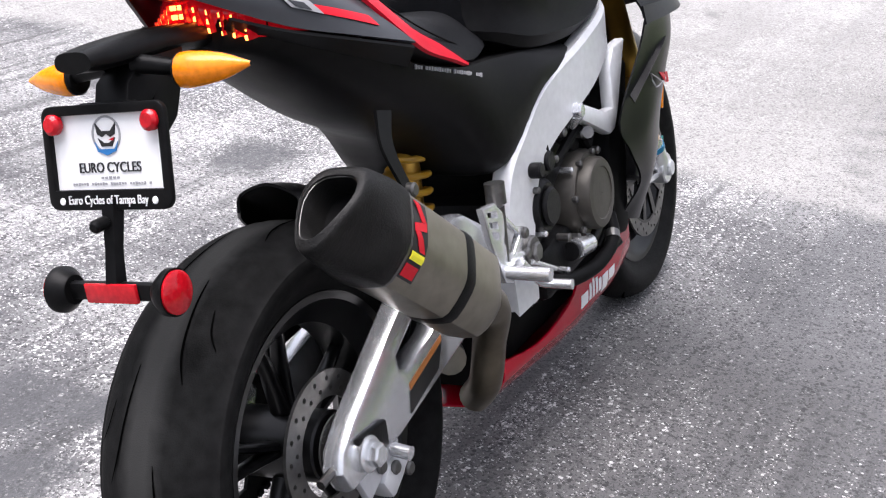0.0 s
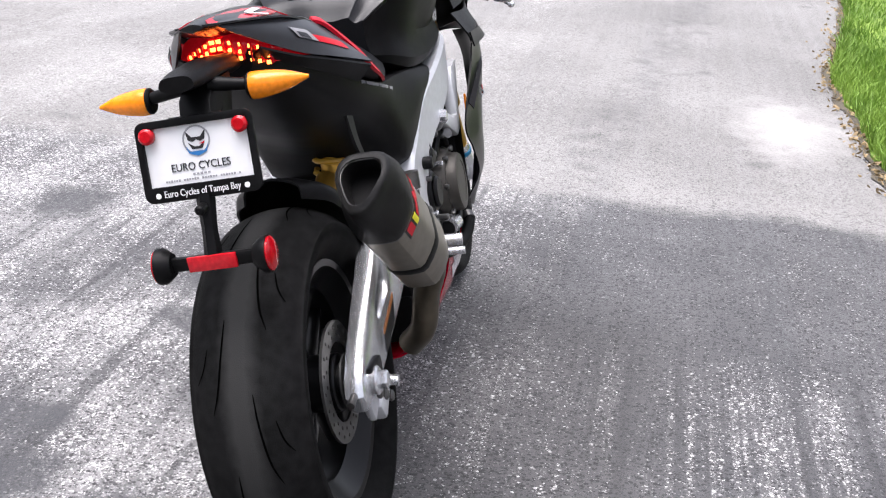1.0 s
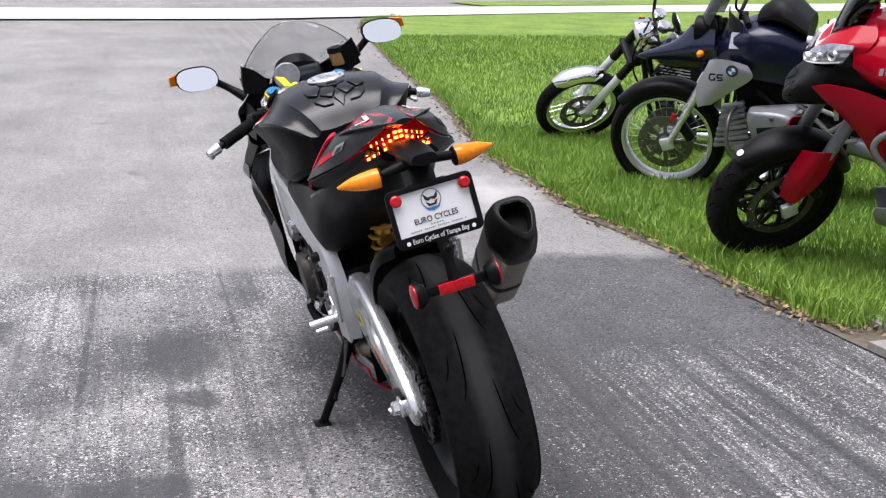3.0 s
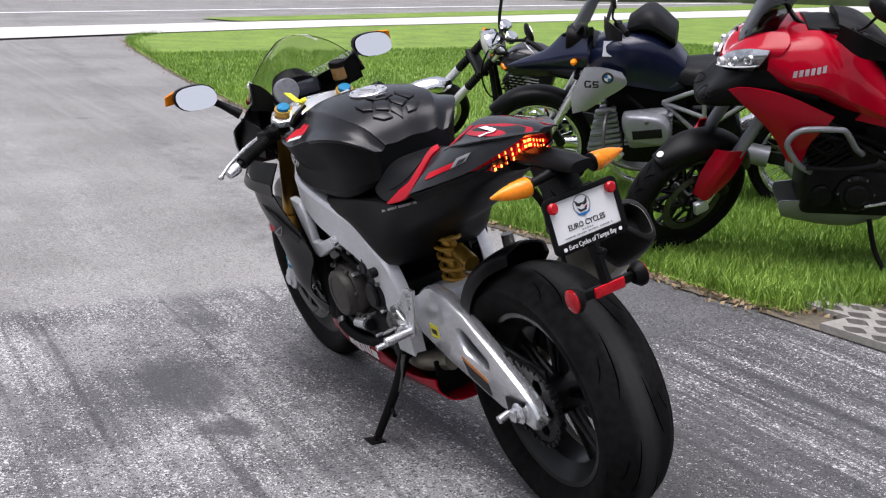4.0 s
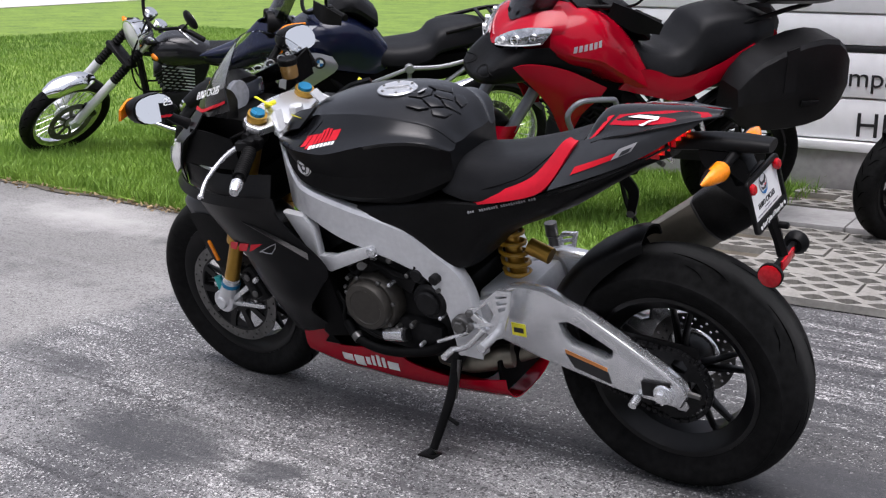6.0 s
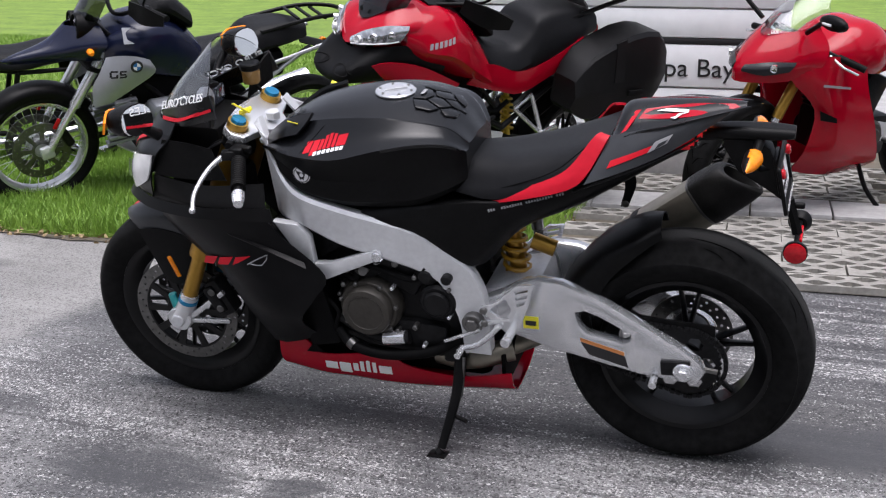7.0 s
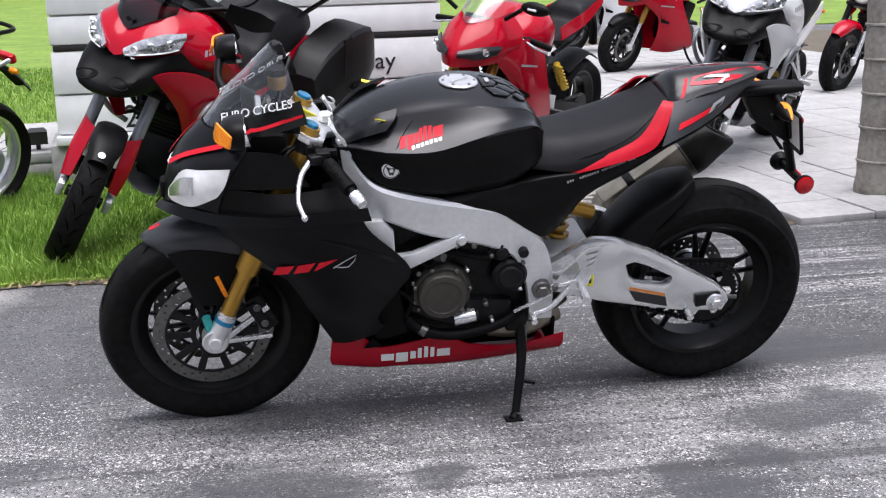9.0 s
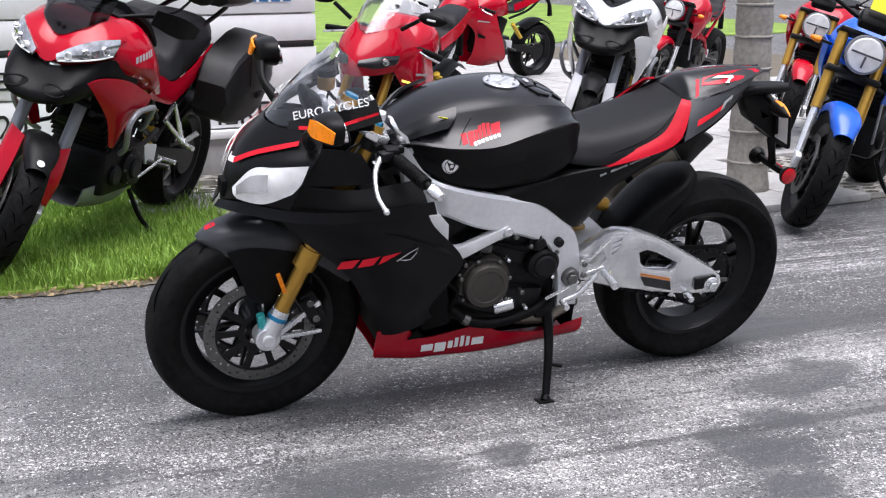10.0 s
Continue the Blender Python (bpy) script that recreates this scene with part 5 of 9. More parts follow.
for s in (-1, 1):
    tp = part("tail_panel", patch([[(-0.527, s * 0.102, 0.932), (-0.60, s * 0.104, 0.95), (-0.69, s * 0.082, 0.966), (-0.80, s * 0.028, 0.984)],
                                   [(-0.505, s * 0.146, 0.885), (-0.595, s * 0.134, 0.912), (-0.685, s * 0.098, 0.942), (-0.795, s * 0.034, 0.977)],
                                   [(-0.478, s * 0.184, 0.838), (-0.58, s * 0.152, 0.870), (-0.668, s * 0.108, 0.902), (-0.775, s * 0.046, 0.962)]], 5, 5, 0.004), GREY, tail, "graphite tail panel with a red mark")
    part("under_panel", patch([[(-0.482, s * 0.182, 0.834), (-0.58, s * 0.151, 0.866), (-0.668, s * 0.107, 0.898), (-0.73, s * 0.07, 0.928)], [(-0.44, s * 0.142, 0.80), (-0.56, s * 0.12, 0.845), (-0.65, s * 0.085, 0.885), (-0.72, s * 0.05, 0.915)]], 4, 3, 0.004), MATTE, tail, "black underside of the tail panel")
    on_panel, _ = skin(tp)
    stuck("emblem", ((-0.535, 0.888), (-0.638, 0.925), (-0.622, 0.908), (-0.528, 0.872)), on_panel, s, REDPRINT, tp, "red slanted tail mark", 6, 0.002)
    stuck("emblem_tip", ((-0.634, 0.93), (-0.672, 0.944), (-0.66, 0.924), (-0.618, 0.906)), on_panel, s, GREYPRINT, tp, "pale mark", 4, 0.0035)
    stuck("emblem_tip", ((-0.642, 0.926), (-0.662, 0.934), (-0.655, 0.924), (-0.634, 0.914)), on_panel, s, GREY, tp, "", 4, 0.005)
    on_tail, _ = skin(tail)
    bars = []
    for k in range(28):
        if k in (3, 4, 13, 24):
            continue
        f = k / 28
        p = on_tail(-0.235 - 0.19 * f, 0.738 + 0.056 * f, s, 0.001)
        bars.append(box((0.0042, 0.002, 0.0052 if k % 3 else 0.0068), p, (0, 16, 0), 0))
    part("small_print", joined(*bars), GREYPRINT, tail, "pale line of small print")
    part("cover_bolt", disc(0.008, s * 0.15, s * 0.172, (-0.02, 0, 0.715), 10), ENGINE, tail)
COWL = [(-0.527, (0, 0.932), (0.045, 0.93), (0.08, 0.922), (0.10, 0.912), (0, 0.895)), (-0.548, (0, 0.972), (0.045, 0.962), (0.078, 0.94), (0.106, 0.925), (0, 0.905)), (-0.60, (0, 0.983), (0.042, 0.974), (0.074, 0.956), (0.106, 0.945), (0, 0.92)),
        (-0.68, (0, 0.988), (0.036, 0.982), (0.064, 0.970), (0.088, 0.961), (0, 0.94)), (-0.76, (0, 0.992), (0.024, 0.988), (0.044, 0.981), (0.056, 0.976), (0, 0.96)), (-0.825, (0, 0.989), (0.008, 0.988), (0.014, 0.986), (0.02, 0.983), (0, 0.976))]


def on_cowl(x, f, side, up=0.003):
    """A point on the cowl's skin: f runs from the spine (0) to the lower edge (3)."""
    xs = [-c[0] for c in COWL]
    k = min(int(f), 2)
    pick = [[float(np.interp(-x, xs, [c[1 + i][j] for c in COWL])) for j in (0, 1)] for i in (k, k + 1)]
    y, z = [pick[0][j] + (pick[1][j] - pick[0][j]) * (f - k) for j in (0, 1)]
    return (x, side * (y + up * 0.6), z + up)


pill = part("pillion_cowl", body(COWL, 4, 4), SATIN, bike, "black and red pillion seat cowl", None, 30)
for s in (-1, 1):
    part("red_flash", patch([[on_cowl(-0.60, 0.9, s, 0.002), on_cowl(-0.66, 0.7, s, 0.002), on_cowl(-0.72, 0.6, s, 0.002), on_cowl(-0.80, 1.0, s, 0.002)], [on_cowl(-0.585, 1.6, s, 0.002), on_cowl(-0.65, 2.0, s, 0.002), on_cowl(-0.72, 2.4, s, 0.002), on_cowl(-0.815, 2.7, s, 0.002)]], 5, 4, 0.002), RED, pill, "red flash")
    part("white_flash", patch([[on_cowl(-0.625, 1.2, s, 0.0038), on_cowl(-0.70, 1.75, s, 0.0038)], [on_cowl(-0.65, 1.05, s, 0.0038), on_cowl(-0.70, 1.4, s, 0.0038)]], 4, 2, 0.001), WHITE, pill)
    part("white_flash", patch([[on_cowl(-0.66, 2.1, s, 0.0038), on_cowl(-0.70, 1.75, s, 0.0038)], [on_cowl(-0.672, 2.35, s, 0.0038), on_cowl(-0.70, 1.4, s, 0.0038)]], 4, 2, 0.001), WHITE, pill)
    part("red_edge", patch([[(-0.527, s * 0.106, 0.914), on_cowl(-0.552, 2.4, s), on_cowl(-0.575, 0.9, s)], [(-0.537, s * 0.108, 0.916), on_cowl(-0.562, 2.4, s), on_cowl(-0.588, 0.9, s)]], 4, 2, 0.002), REDMATT, pill)
    part("lip", patch([[on_cowl(-0.56, 2.85, s), on_cowl(-0.68, 2.85, s), on_cowl(-0.82, 2.6, s)], [(-0.56, s * 0.112, 0.935), (-0.68, s * 0.096, 0.966), (-0.838, s * 0.022, 0.988)]], 5, 2, 0.003), SATIN, pill)
lamp = part("tail_light", patch([[(-0.668, 0.080, 0.944), (-0.705, 0.045, 0.958), (-0.725, 0.0, 0.964), (-0.705, -0.045, 0.958), (-0.668, -0.080, 0.944)], [(-0.680, 0.088, 0.918), (-0.72, 0.045, 0.934), (-0.738, 0.0, 0.942), (-0.72, -0.045, 0.934), (-0.680, -0.088, 0.918)],
                                 [(-0.676, 0.080, 0.892), (-0.712, 0.042, 0.902), (-0.728, 0.0, 0.922), (-0.712, -0.042, 0.902), (-0.676, -0.080, 0.892)]], 4, 4, 0.006), LITLENS, bike, "red tail light, lit along its middle")
for s in (-1, 1):
    for k in range(6):
        for j in range(3):
            if j == 2 and k < 2 or j == 0 and k > 4:
                continue
            y = 0.006 + 0.0125 * k
            part("led", box((0.003, 0.0088, 0.0062), (-0.7405 + 0.0078 * k, s * y, 0.947 - 0.0055 * k - 0.0115 * j), (0, 0, s * 34 if k else 0), 0.001), GLOW, lamp)
    # added blinds that block the lit LEDs from the side
    for k in range(6):
        part("lens_fin", box((0.02, 0.0014, 0.03), (-0.736 + 0.0078 * k, s * (0.0122 + 0.0125 * k), 0.936 - 0.0055 * k), (0, 0, 0), 0.0005), LITLENS, lamp)
    part("red_wing", patch([[(-0.60, s * 0.112, 0.915), (-0.668, s * 0.086, 0.944)], [(-0.62, s * 0.118, 0.888), (-0.676, s * 0.088, 0.9)]], 4, 3, 0.004), LITLENS, lamp)
# tail bracket and plate
brk = part("plate_bracket", joined(body([(-0.70, (0, 0.922), (0.022, 0.92), (0.028, 0.90), (0, 0.888)), (-0.80, (0, 0.934), (0.026, 0.931), (0.031, 0.91), (0, 0.899)), (-0.89, (0, 0.934), (0.026, 0.932), (0.031, 0.911), (0, 0.902)), (-0.938, (0, 0.932), (0.022, 0.929), (0.026, 0.914), (0, 0.907))], 3, 3),
                                   plate([(-0.775, 0.905), (-0.778, 0.885), (-0.812, 0.825), (-0.892, 0.774), (-0.922, 0.752), (-0.922, 0.772), (-0.9, 0.85), (-0.885, 0.885), (-0.85, 0.906)], [[(-0.848, 0.856), (-0.884, 0.833), (-0.862, 0.828)]], -0.026, 0.026, 0.004), box((0.01, 0.085, 0.09), (-0.906, 0, 0.822), (0, 11, 0), 0.004)), MATTE, bike, "black plate bracket")
for s in (-1, 1):
    part("arm", tube([(-0.86, s * 0.02, 0.902), (-0.855, s * 0.09, 0.89)], [0.012, 0.009], 12), MATTE, brk)
    ind = part("indicator", loft([[(-0.852 + sx * 0.022 * f + dx, s * y, 0.888 + 0.021 * f * sz) for sx, sz in ((1, 0), (0.7, 0.75), (0, 1), (-0.7, 0.75), (-1, 0), (-0.7, -0.75), (0, -1), (0.7, -0.75))] for y, f, dx in ((0.084, 1.0, 0), (0.10, 1.0, 0.0), (0.137, 0.72, 0.006), (0.172, 0.12, 0.010))], 2, 3), AMBER, bike, "amber wedge-shaped rear indicator in a black shell")
    ind.data.materials.append(MATTE)
    for face in ind.data.polygons:
        if face.center.x > -0.846 + 0.05 * max(0.0, abs(face.center.y) - 0.1):
            face.material_index = 1
    part("housing", disc(0.021, s * 0.078, s * 0.088, (-0.852, 0, 0.888), 16), MATTE, ind)
PL = Matrix.Translation((-0.921, 0, 0.806)) @ Matrix.Rotation(radians(11), 4, 'Y') @ Matrix.Rotation(radians(-90), 4, 'Z')
def pl(bm):
    bm.transform(PL)
    return bm
frame_outer = [(sx * (0.08 + 0.014 * math.cos(q)), sz * (0.048 + 0.014 * math.sin(q))) for sx, sz, turn in ((1, 1, 0), (-1, 1, 1), (-1, -1, 0), (1, -1, 1)) for q in (np.linspace(0, math.pi / 2, 6) if not turn else np.linspace(math.pi / 2, 0, 6))]
platef = part("plate_frame", pl(plate(frame_outer, [[(-0.083, -0.038), (0.083, -0.038), (0.083, 0.05), (-0.083, 0.05)]], -0.004, 0.005, 0.002)), MATTE, bike, "black plate frame with white lettering")
part("dealer_plate", pl(plate([(-0.087, -0.044), (0.087, -0.044), (0.087, 0.054), (-0.087, 0.054)], [], 0.0035, 0.0055)), WHITE, platef, "white dealer plate with a round emblem")
plx = lambda x, z, out=-0.006: PL @ Matrix.Translation((x, out, z)) @ Matrix.Rotation(radians(90), 4, 'X')
lettering("EURO CYCLES", 0.012, BLACKPRINT, platef, plx(-0.047, -0.018, 0.0028), width=0.094)
lettering("Euro Cycles of Tampa Bay", 0.0105, WHITE, platef, plx(-0.062, -0.0545, -0.0045), width=0.122)
for x in (-0.079, 0.079):
    part("dot", pl(disc(0.0045, -0.006, -0.004, (x * 0.9, 0, -0.051), 10)), WHITE, platef)
    part("plate_bolt", pl(disc(0.0125, -0.012, 0.003, (x * 0.94, 0, 0.04), 20, 0.004)), REDLENS, platef, "red reflector bolt")
for z, x0, x1, pitch in ((-0.0315, -0.062, 0.064, 0.0042), (-0.0245, -0.018, 0.024, 0.006)):
    words = [box((pitch * 0.62, 0.001, 0.0026 if k % 3 else 0.0036), (x0 + pitch * k, 0.003, z), (0, 0, 0), 0) for k in range(int((x1 - x0) / pitch)) if k % 7]
    part("fine_print", pl(joined(*words)), GREYPRINT, platef)
part("emblem", pl(plate(ring(0.022, 32, (0, 0.026)), [ring(0.0195, 32, (0, 0.026))], 0.0025, 0.0034)), GREYPRINT, platef, "round emblem in grey and blue")
part("emblem", pl(plate([(-0.016, 0.040), (-0.007, 0.030), (0.007, 0.030), (0.016, 0.040), (0.013, 0.026), (0.006, 0.023), (0, 0.0265), (-0.006, 0.023), (-0.013, 0.026)], [], 0.0022, 0.0034)), BLACKPRINT, platef)
part("emblem", pl(plate([(-0.013, 0.022), (-0.004, 0.016), (0.004, 0.016), (0.013, 0.022), (0.008, 0.012), (-0.008, 0.012)], [], 0.0022, 0.0034)), BLACKPRINT, platef)
part("emblem", pl(plate([(-0.018, 0.018), (-0.012, 0.009), (0.012, 0.009), (0.018, 0.018), (0.014, 0.0065), (0, 0.0015), (-0.014, 0.0065)], [], 0.0016, 0.0028)), BLUEPRINT, platef)
part("emblem", pl(plate([(0.004, 0.0195), (0.013, 0.0225), (0.011, 0.019)], [], 0.0012, 0.0026)), REDPRINT, platef)
hang = part("reflector_bar", joined(tube([(-0.93, 0, 0.75), (-0.945, 0, 0.7), (-0.955, 0, 0.662)], [0.015, 0.012, 0.014], 6), box((0.014, 0.16, 0.022), (-0.957, 0, 0.653), (0, 0, 0), 0.004), disc(0.008, -0.97, -0.945, (0, 0, 0.735), 10, axis="x")), MATTE, bike, "black reflector bar below the plate")
part("red_strip", box((0.006, 0.078, 0.024), (-0.966, 0, 0.653), (0, 0, 0), 0.002), REDLENS, hang, "red rectangular reflector")
for s in (-1, 1):
    cup = part("cup", lathe([(0.0005, s * 0.066), (0.018, s * 0.066), (0.0285, s * 0.08), (0.0285, s * 0.089), (0.0005, s * 0.089)], 28, (-0.957, 0, 0.653)), MATTE, hang)
    part("round_reflector", lathe([(0.0005, s * 0.087), (0.026, s * 0.087), (0.026, s * 0.092), (0.02, s * 0.0955), (0.0005, s * 0.097)], 28, (-0.957, 0, 0.653)), REDLENS, cup, "round red reflector")

# hugger
hg = []
for ang, w, r in ((12, 0.07, 0.345), (30, 0.092, 0.352), (52, 0.096, 0.355), (70, 0.085, 0.362), (80, 0.05, 0.366)):
    ca, sa = math.cos(radians(ang)), math.sin(radians(ang))
    dep = 0.11 - 0.085 * (ang - 12) / 76
    hg.append([(r2 * ca, y, r2 * sa) for y, r2 in ((w * 1.08, r - dep), (w * 1.02, r - dep * 0.35), (w * 0.65, r), (0, r + 0.008), (-w * 0.65, r), (-w * 1.02, r - dep * 0.35), (-w * 1.08, r - dep))])
part("rear_hugger", patch(hg, 3, 4, 0.004), MATTE, bike, "matt black rear tyre hugger", RW)

# swingarm
arm_out = [(-0.2, 0.47), (-0.245, 0.493), (-0.304, 0.530), (-0.34, 0.538), (-0.401, 0.533), (-0.492, 0.499), (-0.6, 0.437), (-0.712, 0.37), (-0.752, 0.338), (-0.762, 0.31), (-0.744, 0.275), (-0.68, 0.28), (-0.598, 0.288), (-0.365, 0.338), (-0.248, 0.375), (-0.2, 0.39)]
arm_hole = [(-0.437, 0.450), (-0.46, 0.456), (-0.496, 0.443), (-0.574, 0.402), (-0.572, 0.384), (-0.555, 0.376), (-0.465, 0.395), (-0.447, 0.415)]
for s in (-1, 1):
    sw = part("swingarm", plate(arm_out, [arm_hole], s * 0.085, s * 0.125, 0.012), POLISH, bike, "polished alloy banana swingarm")
    part("axle_block", box((0.075, 0.012, 0.04), (-0.69, s * 0.13, 0.325), (0, 4, 0), 0.004), ENGINE, sw)
    part("axle_nut", joined(disc(0.026, s * 0.12, s * 0.142, (-0.71, 0, 0.318)), disc(0.017, s * 0.14, s * 0.158, (-0.71, 0, 0.318), 6)), POLISH, sw, "rear axle nut")
    part("adjuster", tube([(-0.745, s * 0.105, 0.315), (-0.79, s * 0.105, 0.31)], 0.007, 8), STEEL, sw)
    part("spool", joined(tube([(-0.635, s * 0.125, 0.285), (-0.635, s * 0.155, 0.28)], 0.0105, 12)), POLISH, sw)
    part("sticker", plate([(-0.30, 0.43), (-0.34, 0.43), (-0.34, 0.395), (-0.30, 0.395)], [], s * 0.1255, s * 0.1262), YELLOW, sw, "small yellow sticker")
    part("sticker_print", plate([(-0.306, 0.418), (-0.334, 0.418), (-0.334, 0.404), (-0.306, 0.404)], [], s * 0.1264, s * 0.1268), BLACKPRINT, sw)
    part("sticker", plate([(-0.448, 0.382), (-0.56, 0.352), (-0.56, 0.342), (-0.449, 0.372)], [], s * 0.1255, s * 0.1262), material("orange_print", (0.55, 0.2, 0.05), 0.5), sw, "orange and black warning sticker")
    part("sticker_print", plate([(-0.449, 0.37), (-0.562, 0.34), (-0.57, 0.308), (-0.47, 0.335)], [], s * 0.1255, s * 0.1262), BLACKPRINT, sw)
part("swingarm_bridge", box((0.16, 0.19, 0.1), (-0.27, 0, 0.45), (0, 12, 0), 0.02), ALLOY, bike)
part("inner_guard", patch([[(-0.45, 0.08, 0.46), (-0.6, 0.085, 0.44), (-0.78, 0.088, 0.43)], [(-0.45, 0.08, 0.425), (-0.6, 0.085, 0.408), (-0.78, 0.088, 0.40)]], 4, 2, 0.006), MATTE, bike, "black chain guard")
# chain
links = []
for (x0, z0), (x1, z1) in (((-0.2, 0.455), (-0.70, 0.415)), ((-0.2, 0.385), (-0.70, 0.222))):
    k = 34
    for i in range(k):
        f = (i + 0.5) / k
        links.append(box((0.012, 0.014 if i % 2 else 0.02, 0.011), (x0 + (x1 - x0) * f, 0.086, z0 + (z1 - z0) * f), (0, math.degrees(math.atan2(z1 - z0, -(x1 - x0))), 0), 0.002))
for i in range(26):
    a = radians(90 + 180 * i / 25)
    links.append(box((0.012, 0.014 if i % 2 else 0.02, 0.011), (-0.71 + 0.099 * math.cos(a), 0.086, 0.318 + 0.099 * math.sin(a)), (0, -math.degrees(a) + 90, 0), 0.002))
part("chain", joined(*links), ENGINE, bike, "oiled steel drive chain")
# shock
shock = part("rear_shock", tube([(-0.24, 0, 0.66), (-0.27, 0, 0.42)], 0.022, 14), GOLD, bike, "gold rear shock with a yellow spring")
coil = [(-0.243 - 0.02 * f + 0.034 * math.cos(f * 2 * math.pi * 6), 0.034 * math.sin(f * 2 * math.pi * 6), 0.63 - 0.17 * f) for f in np.linspace(0, 1, 60)]
part("spring", tube(coil, 0.006, 8, 1), material("yellow_spring", (0.4, 0.22, 0.015), 0.35, grain=0.1), shock)
part("shock_reservoir", tube([(-0.3, 0.0, 0.585), (-0.36, 0.0, 0.565)], 0.022, 16), GOLD, bike, "gold shock reservoir")

# foot controls
for s in (-1, 1):
    hanger = part("foot_bracket", plate([(-0.205, 0.475), (-0.235, 0.485), (-0.30, 0.545), (-0.345, 0.55), (-0.33, 0.49), (-0.30, 0.41), (-0.275, 0.40), (-0.215, 0.45)],
                                        [[(-0.225, 0.467), (-0.27, 0.505), (-0.285, 0.475), (-0.265, 0.44)], [(-0.295, 0.53), (-0.33, 0.538), (-0.328, 0.53), (-0.296, 0.521)], [(-0.297, 0.513), (-0.327, 0.521), (-0.325, 0.512), (-0.298, 0.503)], [(-0.299, 0.495), (-0.322, 0.503), (-0.319, 0.494), (-0.3, 0.485)]], s * 0.165, s * 0.177, 0.002), POLISH, bike, "slotted alloy rider foot bracket")
    part("strut", tube([(-0.2, s * 0.172, 0.425), (-0.28, s * 0.175, 0.445)], 0.008, 8), POLISH, hanger)
    peg = part("foot_peg", tube([(-0.29, s * 0.17, 0.425), (-0.285, s * 0.25, 0.42)], [0.011, 0.0125], 12), POLISH, hanger, "knurled alloy foot peg")
    part("gear_lever", joined(tube([(-0.255, s * 0.185, 0.43), (-0.2, s * 0.19, 0.375), (-0.15, s * 0.185, 0.352)], 0.008, 10), tube([(-0.15, s * 0.185, 0.352), (-0.148, s * 0.225, 0.35)], 0.009, 10), tube([(-0.1, s * 0.175, 0.36), (-0.2, s * 0.18, 0.41)], 0.005, 8)), POLISH, hanger, "bright foot lever with its linkage")
    for x, z in ((-0.212, 0.466), (-0.213, 0.43)):
        part("bolt", disc(0.01, s * 0.175, s * 0.185, (x, 0, z), 10), STEEL, hanger)
# silencer hanger
for s in (-1,):
    part("exhaust_hanger", patch([[(-0.485, s * 0.13, 0.745), (-0.515, s * 0.142, 0.70), (-0.50, s * 0.155, 0.625)], [(-0.525, s * 0.13, 0.755), (-0.545, s * 0.142, 0.705), (-0.522, s * 0.155, 0.63)]], 4, 2, 0.005), MATTE, bike, "black hanger bracket")
    part("bolt", disc(0.011, s * 0.145, s * 0.165, (-0.513, 0, 0.635), 12), STEEL, bike)

# silencer
A, B = Vector((-0.46, -0.205, 0.445)), Vector((-0.755, -0.205, 0.668))
ax = (B - A).normalized()
sd = ax.cross(Vector((0, 1, 0))).normalized()
if sd.z < 0:
    sd = -sd
def hexa(p, k, lean=0.0):
    shape = [(0.012, 0.066), (0.034, 0.062), (0.044, 0.05), (0.054, 0.005), (0.052, -0.02), (0.034, -0.056), (0.016, -0.064), (-0.016, -0.064), (-0.034, -0.056), (-0.052, -0.02), (-0.054, 0.005), (-0.044, 0.05), (-0.034, 0.062), (-0.012, 0.066)]
    return [p + Vector((0, 1, 0)) * y * k + sd * z * k + ax * z * lean for y, z in shape]
sil = part("silencer", loft([hexa(A, 0.72), hexa(A + ax * 0.03, 0.95), hexa(A + ax * 0.06, 1.0), hexa(B - ax * 0.06, 1.0), hexa(B - ax * 0.03, 1.0)], 2, 3), TITAN, bike, "brushed titanium hexagonal silencer", None, 24)
def mouth(p, k, lean=0.0):
    shape = [(0.012, 0.064), (0.03, 0.06), (0.044, 0.044), (0.047, 0.014), (0.036, -0.022), (0.022, -0.053), (0.009, -0.066), (-0.009, -0.066), (-0.022, -0.053), (-0.036, -0.022), (-0.047, 0.014), (-0.044, 0.044), (-0.03, 0.06), (-0.012, 0.064)]
    return [p + Vector((0, 1, 0)) * y * k + sd * z * k + ax * z * lean for y, z in shape]
part("end_cap", loft([hexa(B - ax * 0.058, 1.035), hexa(B - ax * 0.03, 1.05), mouth(B + ax * 0.02, 1.04, -0.15), mouth(B + ax * 0.052, 0.96, -0.35), mouth(B + ax * 0.06, 0.84, -0.35), mouth(B + ax * 0.055, 0.7, -0.35), mouth(B - ax * 0.02, 0.6, -0.2)], 2, 3), material("carbon_cap", (0.006, 0.0058, 0.0055), 0.45, grain=0.5, scale=260, bump=0.5, bump_scale=420, spec=0.16), sil, "dark carbon end cap")
part("mouth_trim", tube([*mouth(B + ax * 0.058, 0.73, -0.35), mouth(B + ax * 0.058, 0.73, -0.35)[0]], 0.0013, 6, 3), STEEL, sil)
part("outlet", loft([mouth(B + ax * 0.012, 0.66, -0.32), mouth(B - ax * 0.01, 0.62, -0.3)], 2, 1), DEEP, sil)
part("clamp_band", loft([hexa(B - ax * 0.066, 1.012), hexa(B - ax * 0.064, 1.028), hexa(B - ax * 0.058, 1.028), hexa(B - ax * 0.056, 1.012)], 2, 1), STEEL, sil)
part("band", loft([hexa(A + ax * 0.12, 1.012), hexa(A + ax * 0.126, 1.03), hexa(A + ax * 0.14, 1.03), hexa(A + ax * 0.146, 1.012)], 2, 1), MATTE, sil, "black silencer strap")
